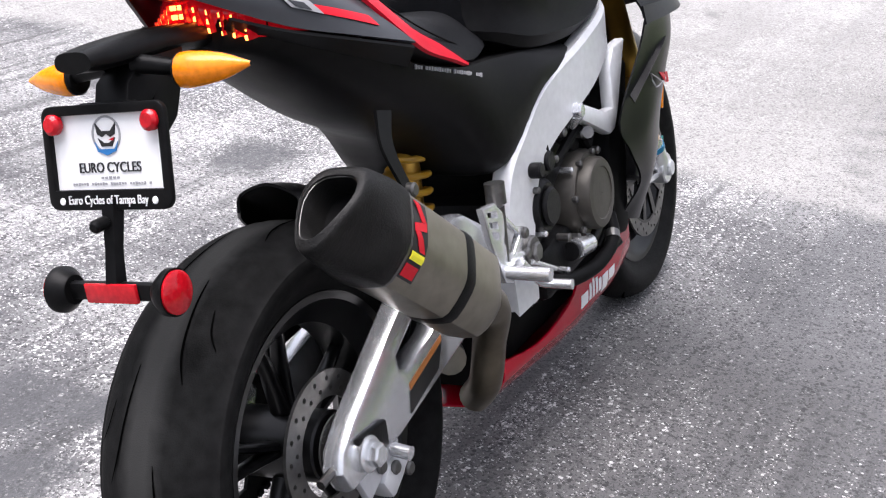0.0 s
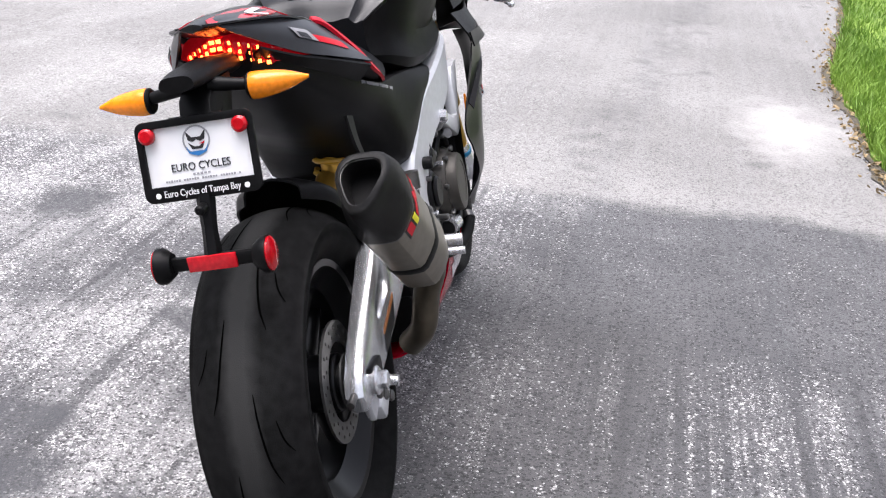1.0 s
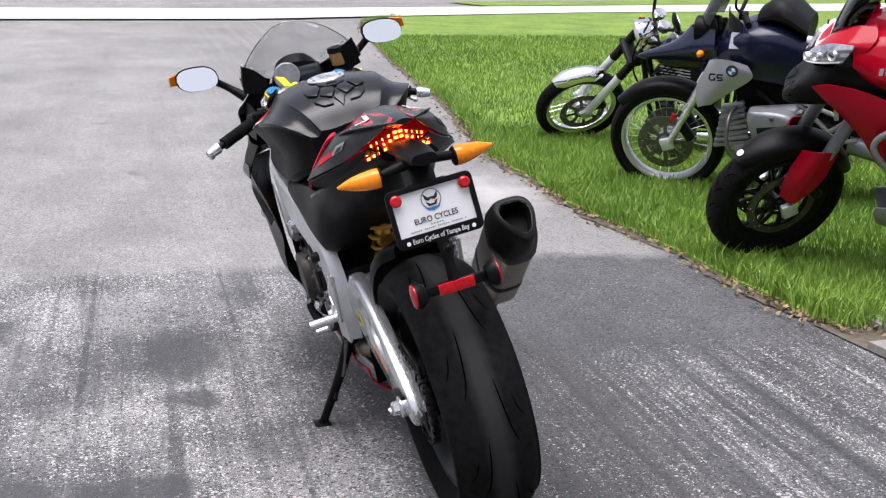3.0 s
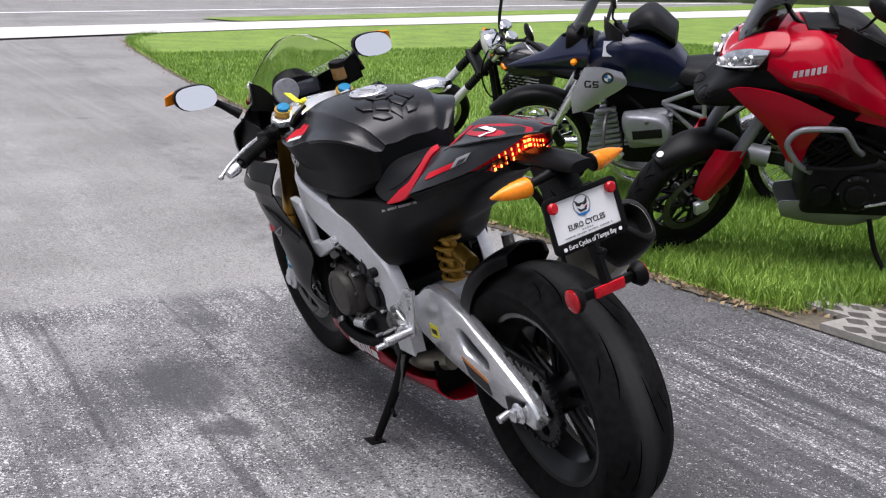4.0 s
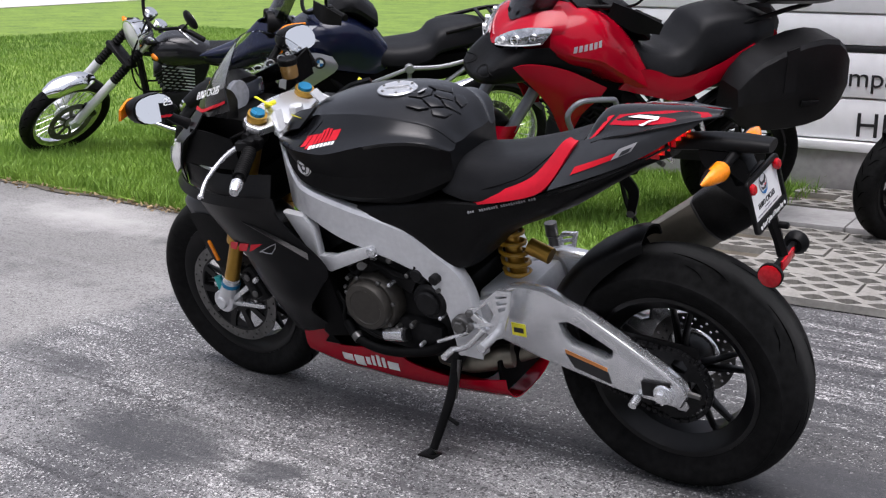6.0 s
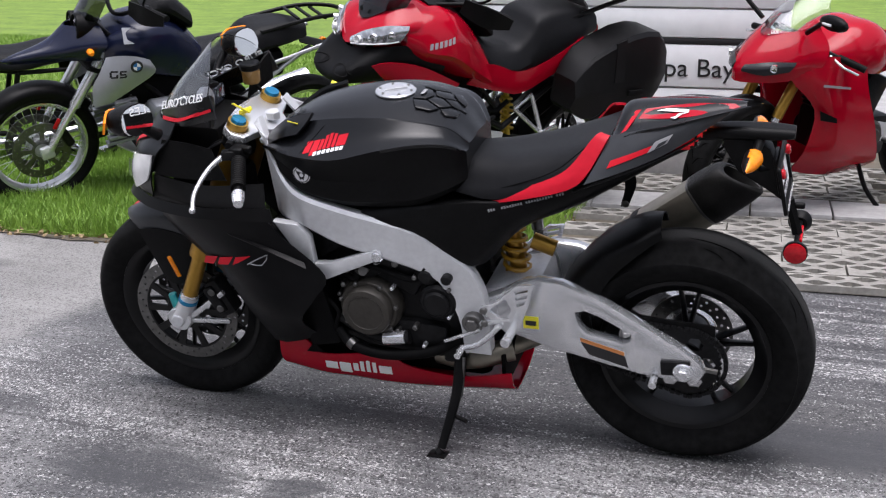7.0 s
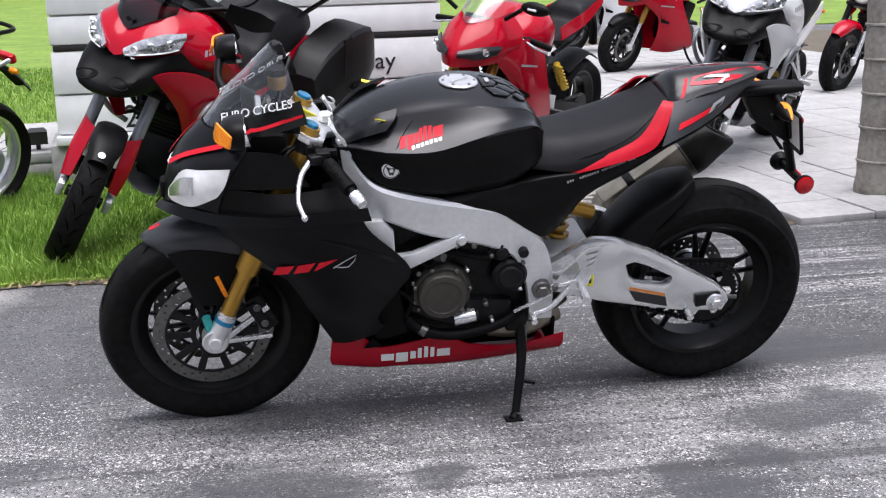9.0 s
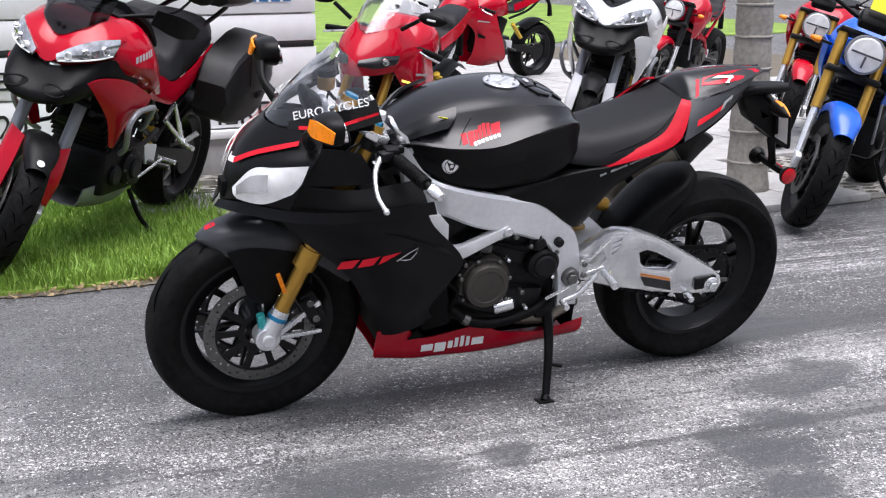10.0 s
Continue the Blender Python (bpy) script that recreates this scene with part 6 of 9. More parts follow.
part("mid_pipe", tube([A + ax * 0.02, A - ax * 0.05, (-0.395, -0.18, 0.35), (-0.39, -0.16, 0.28), (-0.36, -0.12, 0.235)], [0.038, 0.03, 0.027, 0.027, 0.027], 16), material("heat_tinted_pipe", (0.1, 0.085, 0.062), 0.35, 0.8, grain=0.3, scale=40), sil, "brown heat-tinted link pipe")
def on_sleeve(u, v, k):
    """A point on the outer face of the sleeve."""
    yy = float(np.interp(v, [-0.064, -0.056, -0.02, 0.005, 0.05, 0.062], [0.018, 0.036, 0.0535, 0.0555, 0.0455, 0.035])) + k
    return A + ax * u + sd * v - Vector((0, yy, 0))
for name, m_, quad in (("label_patch", BLACKPRINT, ((0.268, 0.054), (0.306, 0.054), (0.306, -0.05), (0.268, -0.05))), ("red_mark", REDPRINT, ((0.29, 0.052), (0.304, 0.052), (0.284, 0.028), (0.272, 0.03))), ("red_mark", REDPRINT, ((0.272, 0.03), (0.304, 0.022), (0.304, 0.012), (0.272, 0.018))),
                       ("red_mark", REDPRINT, ((0.29, 0.014), (0.304, 0.012), (0.286, -0.012), (0.271, -0.012))), ("yellow_mark", YELLOW, ((0.271, -0.015), (0.303, -0.015), (0.303, -0.026), (0.271, -0.026))), ("red_mark", REDPRINT, ((0.272, -0.031), (0.303, -0.031), (0.303, -0.047), (0.272, -0.047)))):
    k = 0.0012 if name == "label_patch" else 0.0024
    (u0, v0), (u1, v1), (u2, v2), (u3, v3) = quad
    rows = [[on_sleeve(u0 + (u3 - u0) * f, v0 + (v3 - v0) * f, k), on_sleeve(u1 + (u2 - u1) * f, v1 + (v2 - v1) * f, k)] for f in np.linspace(0, 1, 7)]
    part(name, patch(rows, 1, 1, 0.0008), m_, sil)
# right-hand rear brake
rc = part("rear_caliper", joined(box((0.07, 0.04, 0.045), (-0.63, -0.105, 0.245), (0, -30, 0), 0.01), box((0.11, 0.014, 0.06), (-0.665, -0.112, 0.285), (0, -25, 0), 0.008)), ALLOY, bike, "alloy rear brake caliper")
for k in range(3):
    part("bolt", disc(0.011, -0.12, -0.13, (-0.6 - 0.035 * k, 0, 0.235 + 0.02 * k), 10), STEEL, rc)
part("master_cylinder", joined(tube([(-0.27, -0.165, 0.53), (-0.28, -0.165, 0.44)], 0.013, 12), tube([(-0.27, -0.165, 0.535), (-0.268, -0.165, 0.57)], 0.017, 14)), STEEL, bike, "rear brake master cylinder")

# side stand
st = part("side_stand", tube([(-0.13, 0.14, 0.30), (-0.125, 0.19, 0.205), (-0.098, 0.262, 0.081)], [0.017, 0.014, 0.012], 10), MATTE, bike, "black side stand on the asphalt")
part("foot", joined(box((0.05, 0.045, 0.008), (-0.09, 0.272, 0.066), (13, 0, 0), 0.003), tube([(-0.098, 0.262, 0.075), (-0.09, 0.272, 0.066)], 0.014, 10)), MATTE, st)
part("tang", tube([(-0.115, 0.21, 0.155), (-0.16, 0.225, 0.15)], 0.006, 8), MATTE, st)
part("spring", tube([(-0.14, 0.15, 0.3), (-0.135, 0.185, 0.2)], 0.007, 8), STEEL, st)
part("bracket", box((0.06, 0.05, 0.06), (-0.115, 0.13, 0.31), (0, 0, 0), 0.01), ENGINE, st)

# ---- the parked motorcycles ----
GLOSSBLACK = material("gloss_black_paint", (0.012, 0.012, 0.014), 0.18, grain=0.1, scale=20, spec=0.4)
NAVY = material("navy_paint", (0.006, 0.009, 0.028), 0.22, grain=0.1, scale=20, spec=0.4)
SILVERPAINT = material("silver_paint", (0.3, 0.31, 0.33), 0.3, 0.4, grain=0.08, scale=30, coat=0.4)
WHITEPAINT = material("pearl_white_paint", (0.72, 0.73, 0.75), 0.25, grain=0.05, scale=20, coat=0.6)
BLUEPAINT = material("blue_paint", (0.01, 0.09, 0.5), 0.25, grain=0.08, scale=20, spec=0.4)
GREYPAINT = material("grey_paint", (0.22, 0.23, 0.25), 0.35, 0.3, grain=0.1, scale=30)
SMOKE = clear("smoked_screen", (0.12, 0.12, 0.13))
CLEAR = clear("clear_screen", (0.85, 0.87, 0.88))
CASE = material("pannier_plastic", (0.004, 0.004, 0.0045), 0.42, spec=0.22, grain=0.3, scale=60, bump=0.3, bump_scale=500)
YSPRING = material("yellow_coil", (0.65, 0.42, 0.03), 0.4, grain=0.1)


def wheel(parent, name, at, R, width, wire, rim_mat, discs, turn=0.0, spokes=5, groove_step=24):
    m = Matrix.Translation(at) @ Matrix.Rotation(radians(turn), 4, 'Z')
    rr = R - (0.068 if wire else 0.085)
    if wire:
        w = width / 2
        rim = part(name, lathe([(rr + 0.004, -w * 0.6), (rr - 0.004, -w * 0.52), (rr - 0.016, -w * 0.3), (rr - 0.016, w * 0.3), (rr - 0.004, w * 0.52), (rr + 0.004, w * 0.6), (rr - 0.012, w * 0.56), (rr - 0.026, w * 0.3), (rr - 0.026, -w * 0.3), (rr - 0.012, -w * 0.56)], 48), rim_mat, parent, "", m)
        wires = []
        for k in range(32):
            a = k * 2 * math.pi / 32
            b = a + (0.42 if k % 2 else -0.42)
            s = 1 if (k // 2) % 2 else -1
            wires.append(tube([(0.035 * math.cos(b), s * 0.028, 0.035 * math.sin(b)), ((rr - 0.02) * math.cos(a), s * 0.006, (rr - 0.02) * math.sin(a))], 0.0022, 5))
        part("wire_spokes", joined(*wires), CHROME, rim, "", m)
        part("hub", joined(disc(0.036, -0.045, 0.045), disc(0.055, 0.025, 0.04), disc(0.055, -0.04, -0.025)), ALLOY, rim, "", m)
    else:
        rim = part(name, rim_mesh(rr, width * 1.02, 48), rim_mat, parent, "", m)
        for k in range(spokes):
            part("spoke", spoke_mesh(rr, 15 + k * 360 / spokes, 10, 0.02, 0.035), rim_mat, rim, "", m)
        part("hub", joined(disc(0.04, -0.05, 0.05), disc(0.025, -0.08, 0.08)), rim_mat, rim, "", m)
    part("tyre", tyre_mesh(R, width, rr, 56), RUBBER, rim, "black treaded tyre", m)
    blocks = []
    for k in range(groove_step):
        a = k * 360 / groove_step
        for s in (-1, 1):
            blocks.append(groove(R, width, [(a + 5 * s, s * width * 0.03), (a + 5 * s + 7, s * width * 0.2), (a + 5 * s + 9, s * width * 0.4)], 0.003))
    part("tread_groove", joined(*blocks), GROOVESHADE, rim, "", m)
    for s in discs:
        bd = part("brake_disc", brake_disc(0.155, 0.118, s * 0.06, 2, 30), STEEL, rim, "drilled brake disc", m)
        part("carrier", disc_carrier(0.12, 0.055, s * 0.06, 8), rim_mat if not wire else STEEL, bd, "", m)
    return rim


def parked(label, front, heading, lean, wb, group="parked motorcycles", sink=0.0):
    h = radians(heading)
    mid = (front[0] - math.cos(h) * wb / 2, front[1] - math.sin(h) * wb / 2, 0.008 - sink)
    return thing("motorcycle", pose(*mid, 0, 0, heading) @ pose(0, 0, 0, -lean, 0, 0), label, "motorcycle", group)


def running_gear(b, wb, R, widths, wire, rim_mat, fork_mat, fork_top, fork_wide, turn=12.0, usd=True, fender_mat=None, fender=(30, 120), swing=ALLOY, front_discs=(-1, 1), caliper=ENGINE):
    """Wheels, fork, mudguard, swingarm, chain side, stand: what all of them have."""
    fx, rx = wb / 2, -wb / 2
    top = Vector((fork_top[0], 0, fork_top[1]))
    axis = (top - Vector((fx, 0, R[0]))).normalized()
    st = Matrix.Translation(top) @ Matrix.Rotation(radians(turn), 4, axis) @ Matrix.Translation(-top)
    fwm = wheel(b, "front_wheel", (0, 0, 0), R[0], widths[0], wire, rim_mat, front_discs)
    for o in (fwm, *fwm.children_recursive):
        o.data.transform(st @ Matrix.Translation((fx, 0, R[0])))
    rwm = wheel(b, "rear_wheel", (rx, 0, R[1]), R[1], widths[1], wire, rim_mat, (-1,))
    for s in (-1, 1):
        t0, t1 = Vector((top.x, s * fork_wide, top.z)), Vector((fx - 0.03, s * fork_wide, R[0] + 0.02))
        mid = t0.lerp(t1, 0.62 if usd else 0.5)
        leg = part("fork_leg", tube([t0, mid], 0.027 if usd else 0.02, 16), fork_mat if usd else POLISH, b, "", st)
        part("lower_leg", tube([mid, t1], 0.02 if usd else 0.028, 16), POLISH if usd else fork_mat, leg, "", st)
        part("axle_clamp", joined(box((0.07, 0.03, 0.07), (fx - 0.015, s * fork_wide, R[0] + 0.005), (0, 15, 0), 0.012)), ALLOY, leg, "", st)
        if s in front_discs:
            part("brake_caliper", box((0.05, 0.06, 0.11), (fx - 0.12, s * 0.075, R[0] + 0.075), (0, 32, 0), 0.014), caliper, leg, "", st)
        part("fork_cap", tube([t0, t0 + axis * 0.02], 0.02, 12), POLISH, leg, "", st)
        part("swingarm", patch([[(rx + 0.5, s * 0.1, 0.44), (rx + 0.25, s * 0.11, 0.40), (rx - 0.02, s * 0.11, R[1] + 0.035)], [(rx + 0.5, s * 0.1, 0.36), (rx + 0.25, s * 0.11, 0.33), (rx - 0.02, s * 0.11, R[1] - 0.035)]], 4, 3, 0.025), swing, b)
    part("top_clamp", box((0.09, fork_wide * 2 + 0.06, 0.025), tuple(top), (0, -22, 0), 0.008), ENGINE, b, "", st)
    part("lower_clamp", box((0.09, fork_wide * 2 + 0.06, 0.03), tuple(top - axis * 0.2), (0, -22, 0), 0.008), ENGINE, b, "", st)
    if fender_mat:
        rows = []
        w, r = widths[0] * 0.58, R[0] + 0.025
        for a in np.linspace(fender[0], fender[1], 6):
            ca, sa = math.cos(radians(a)), math.sin(radians(a))
            k = 0.6 if a in fender else 1.0
            rows.append([(fx + q * ca, y, R[0] + q * sa) for y, q in ((w * k, r - 0.05), (w * k, r - 0.015), (w * 0.6 * k, r + 0.006), (0, r + 0.012), (-w * 0.6 * k, r + 0.006), (-w * k, r - 0.015), (-w * k, r - 0.05))])
        part("front_fender", patch(rows, 2, 3, 0.004), fender_mat, b, "", st)
    part("chain", joined(*[box((0.013, 0.016, 0.012), (rx + 0.5 * f, 0.085, R[1] + 0.095 - 0.02 * f + 0.0 * k), (0, 0, 0), 0.002) for k, f in enumerate(np.linspace(0, 1, 30))]), STEEL, b)
    part("sprocket", disc(0.1, 0.08, 0.088, (rx, 0, R[1]), 40), ENGINE, b)
    stand = part("side_stand", tube([(-0.02, 0.14, 0.28), (-0.05, 0.2, 0.16), (-0.1, 0.27, 0.07)], 0.012, 8), MATTE, b, "black side stand")
    part("foot", box((0.05, 0.05, 0.01), (-0.1, 0.275, 0.066), (12, 0, 0), 0.003), MATTE, stand)
    for s in (-1, 1):
        pegm = part("foot_peg", tube([(-0.15, s * 0.15, 0.4), (-0.16, s * 0.26, 0.4)], 0.013, 10), STEEL, b)
        part("bracket", patch([[(-0.08, s * 0.15, 0.5), (-0.2, s * 0.16, 0.48)], [(-0.13, s * 0.15, 0.39), (-0.2, s * 0.16, 0.38)]], 3, 3, 0.01), ALLOY, pegm)
    return st


def handlebar(b, st, at, half, rise, back, mirrors=True, guard=None, grip_z=0.0):
    x, z = at
    bar = part("handlebar", tube([(x - back, -half, z + rise), (x - back * 0.5, -half * 0.6, z + rise * 0.9), (x, -0.07, z), (x, 0.07, z), (x - back * 0.5, half * 0.6, z + rise * 0.9), (x - back, half, z + rise)], 0.011, 10), MATTE, b, "", st)
    for s in (-1, 1):
        part("grip", tube([(x - back * 0.7, s * half * 0.72, z + rise * 0.95), (x - back, s * half, z + rise)], 0.017, 12), RUBBER, bar, "", st)
        part("lever", tube([(x - back * 0.6 + 0.03, s * half * 0.62, z + rise * 0.95), (x - back + 0.07, s * half * 0.85, z + rise - 0.01), (x - back + 0.045, s * half * 1.0, z + rise - 0.02)], 0.006, 8), POLISH, bar, "", st)
        part("switch_box", box((0.045, 0.05, 0.04), (x - back * 0.55, s * half * 0.62, z + rise * 0.92), (0, 0, 0), 0.01), MATTE, bar, "", st)
        if mirrors:
            c = Vector((x - back * 0.4, s * half * 0.85, z + rise + 0.16))
            mir = part("mirror", tube([(x - back * 0.5, s * half * 0.6, z + rise), tuple(c.lerp(Vector((x, s * half * 0.6, z)), 0.4)), tuple(c)], 0.006, 8), MATTE, bar, "", st)
            part("shell", loft([[(c.x + dx, c.y + f * 0.075 * math.cos(q), c.z + f * 0.042 * math.sin(q)) for q in np.arange(12) * math.pi / 6] for dx, f in ((0.03, 0.3), (0.015, 0.9), (0, 1.0))], 1, 2), MATTE, mir, "", st)
            part("glass", loft([[(c.x - dx, c.y + 0.07 * math.cos(q), c.z + 0.038 * math.sin(q)) for q in np.arange(12) * math.pi / 6] for dx in (0.0, 0.003)], 1, 1), MIRROR, mir, "", st)
        if guard:
            part("hand_guard", patch([[(x - back * 0.5 + 0.07, s * half * 0.55, z + rise + 0.03), (x - back + 0.1, s * half * 0.85, z + rise + 0.045), (x - back + 0.03, s * half * 1.06, z + rise + 0.02)], [(x - back * 0.5 + 0.07, s * half * 0.55, z + rise - 0.04), (x - back + 0.1, s * half * 0.85, z + rise - 0.05), (x - back + 0.03, s * half * 1.06, z + rise - 0.03)]], 4, 3, 0.006), guard, bar, "", st)
    return bar


def engine_block(b, at, size, cylinders=2, mat=ENGINE, cover=BRONZE):
    x, z = at
    eng = part("engine", box((size, 0.3, 0.22), (x, 0, z), (0, 0, 0), 0.03), mat, b, "dark engine block")
    part("front_cylinder", box((size * 0.45, 0.24, 0.24), (x + size * 0.28, 0, z + 0.18), (0, 35, 0), 0.03), mat, eng)
    part("rear_cylinder", box((size * 0.45, 0.24, 0.24), (x - size * 0.1, 0, z + 0.2), (0, -20, 0), 0.03), mat, eng)
    for k in range(7):
        part("cooling_fin", box((size * 0.48, 0.27, 0.008), (x + size * 0.22 + 0.012 * k, 0, z + 0.11 + 0.024 * k), (0, 35, 0), 0.002), mat, eng)
    for s in (-1, 1):
        part("engine_cover", joined(disc(0.085, s * 0.12, s * 0.185, (x - 0.02, 0, z + 0.01), 28, 0.015), disc(0.05, s * 0.18, s * 0.2, (x - 0.02, 0, z + 0.01), 24, 0.008)), cover, eng)
        part("small_cover", disc(0.05, s * 0.12, s * 0.175, (x + 0.12, 0, z - 0.01), 24, 0.01), mat, eng)
        for k in range(6):
            a = k * math.pi / 3
            part("bolt", disc(0.007, s * 0.17, s * 0.182, (x - 0.02 + 0.075 * math.cos(a), 0, z + 0.01 + 0.075 * math.sin(a)), 8), STEEL, eng)
    return eng


def trellis(b, mat, pts):
    for k, (p, q, r) in enumerate(pts):
        for s in (-1, 1):
            part("frame_tube", tube([(p[0], s * p[1], p[2]), (q[0], s * q[1], q[2])], r, 10), mat, b)


def indicator(b, at, s, st=None):
    x, y, z = at
    ob = part("indicator", loft([[(x + 0.02 * f * math.cos(q), s * yy, z + 0.018 * f * math.sin(q)) for q in np.arange(10) * math.pi / 5] for yy, f in ((y, 0.9), (y + 0.02, 1.0), (y + 0.05, 0.5))], 1, 2), AMBER, b, "amber indicator", st)
    part("stalk", tube([(x, s * (y - 0.06), z), (x, s * y, z)], 0.007, 8), MATTE, ob, "", st)


def adventure(front, heading, lean, paint, second, nose_mat, label, boxes=True, screen_mat=SMOKE, beak=MATTE, turn=14.0):
    wb = 1.53
    b = parked(label, front, heading, lean, wb)
    st = running_gear(b, wb, (0.305, 0.315), (0.12, 0.19), False, RIM, GREYPAINT, (0.43, 0.95), 0.105, turn, True, MATTE, (52, 165), ENGINE)
    fx, rx = wb / 2, -wb / 2
    for s in (-1, 1):
        part("fork_guard", patch([[(fx - 0.05, s * 0.072, 0.60), (fx - 0.1, s * 0.125, 0.61), (fx - 0.18, s * 0.13, 0.59)], [(fx + 0.01, s * 0.078, 0.49), (fx - 0.04, s * 0.135, 0.48), (fx - 0.13, s * 0.132, 0.46)], [(fx + 0.03, s * 0.084, 0.385), (fx - 0.01, s * 0.125, 0.36), (fx - 0.06, s * 0.122, 0.37)]], 4, 4, 0.006), paint, b, "painted fork guard", st)
    engine_block(b, (0.08, 0.40), 0.4, 2, ENGINE, ENGINE)
    trellis(b, ENGINE, [((0.36, 0.09, 0.82), (0.05, 0.15, 0.62), 0.016), ((0.36, 0.08, 0.68), (0.05, 0.15, 0.62), 0.016), ((0.05, 0.15, 0.62), (-0.2, 0.14, 0.5), 0.016), ((0.3, 0.09, 0.78), (0.15, 0.13, 0.6), 0.014), ((-0.2, 0.14, 0.5), (-0.65, 0.12, 0.82), 0.014)])
    # nose and beak
    half = [[(0.43, 0.13, 1.13), (0.50, 0.11, 1.115), (0.555, 0.07, 1.08), (0.585, 0, 1.03)], [(0.42, 0.2, 1.09), (0.535, 0.16, 1.07), (0.605, 0.08, 1.035), (0.63, 0, 1.0)], [(0.44, 0.225, 1.055), (0.555, 0.19, 1.045), (0.635, 0.1, 1.0), (0.655, 0, 0.965)], [(0.46, 0.225, 1.03), (0.565, 0.188, 1.012), (0.648, 0.085, 0.965), (0.672, 0, 0.922)]]
    nose = part("nose_fairing", patch([h + [(x, -y, z) for x, y, z in h[-2::-1]] for h in half], 3, 3, 0.005), nose_mat, b, "painted nose fairing")
    half = [[(0.28, 0.225, 0.885), (0.46, 0.225, 0.965), (0.60, 0.165, 0.948), (0.658, 0, 0.908)], [(0.28, 0.23, 0.855), (0.50, 0.222, 0.895), (0.675, 0.16, 0.88), (0.705, 0, 0.845)], [(0.30, 0.22, 0.83), (0.52, 0.205, 0.84), (0.728, 0.14, 0.825), (0.757, 0, 0.80)], [(0.32, 0.19, 0.83), (0.50, 0.178, 0.815), (0.712, 0.13, 0.778), (0.746, 0, 0.757)], [(0.34, 0.16, 0.815), (0.48, 0.15, 0.80), (0.60, 0.1, 0.768), (0.65, 0, 0.752)]]
    bk = part("beak", patch([h + [(x, -y, z) for x, y, z in h[-2::-1]] for h in half], 4, 4, 0.006), beak, b, "dark air-intake beak")
    on_beak = BVHTree.FromPolygons([v.co for v in bk.data.vertices], [p.vertices for p in bk.data.polygons])
    for s in (-1, 1):
        def rim_point(k, q):
            y, z = s * (0.09 + 0.052 * k * math.cos(q)), 0.826 + 0.019 * k * math.sin(q) - 0.006 * math.cos(q)
            hit = on_beak.ray_cast(Vector((1.0, y, z)), Vector((-1, 0, 0)))[0]
            return (hit.x if hit else 0.72, y, z)
        # closed black patch on the beak paints the shade inside the intake
        lips = [[Vector(rim_point(k, q)) + Vector((dx, 0, 0)) for q in np.arange(14) * math.pi / 7] for k, dx in ((1.12, 0.0), (1.1, 0.005), (0.98, 0.004), (0.92, 0.0015))]
        part("nostril", loft(lips, 1, 1), DEEP, bk, "air intake drawn as a closed black patch for its dark inside")
        hl = part("headlight", patch([[(0.678, s * 0.045, 0.962), (0.642, s * 0.105, 1.01), (0.58, s * 0.17, 1.045), (0.50, s * 0.225, 1.058)], [(0.685, s * 0.052, 0.948), (0.655, s * 0.118, 0.978), (0.598, s * 0.182, 1.008), (0.51, s * 0.232, 1.035)], [(0.68, s * 0.058, 0.934), (0.658, s * 0.124, 0.95), (0.606, s * 0.188, 0.968), (0.538, s * 0.224, 0.985)]], 4, 4, 0.012), LAMPGLASS, nose, "twin headlight with reflector glints mottled into its colour")
        for k, (xa, ya, za, rad) in enumerate(((0.667, 0.092, 0.967, 0.014), (0.628, 0.148, 0.985, 0.018), (0.57, 0.2, 1.008, 0.017))):
            part("reflector", lathe([(0.0005, 0), (rad * 0.6, 0.003), (rad, 0.014), (rad * 1.1, 0.014), (rad * 1.1, -0.004), (0.0005, -0.004)], 16, (0, 0, 0), axis="x"), CHROME if k else PALELENS, hl, "bright lamp reflector", Matrix.Translation((xa + 0.004, s * (ya + 0.003), za)) @ Matrix.Rotation(radians(s * (25 + 15 * k)), 4, 'Z'))
        part("lamp_strip", tube([(0.684, s * 0.064, 0.939), (0.662, s * 0.127, 0.953), (0.608, s * 0.191, 0.972), (0.545, s * 0.226, 0.99)], 0.0035, 6), PALELENS, hl, "pale light strip", Matrix.Translation((0.003, s * 0.002, 0.0)))
    scr = [[(0.47, 0.14, 1.115), (0.56, 0.1, 1.085), (0.60, 0, 1.03)], [(0.42, 0.15, 1.22), (0.505, 0.095, 1.21), (0.53, 0, 1.19)], [(0.36, 0.12, 1.33), (0.41, 0.07, 1.35), (0.425, 0, 1.355)]]
    part("windscreen", patch([h + [(x, -y, z) for x, y, z in h[-2::-1]] for h in scr], 4, 4, 0.004), screen_mat, b, "smoked windscreen")
    part("screen_bolt", disc(0.012, 0.605, 0.612, (0, 0, 1.075), 12, axis="x"), MATTE, b)
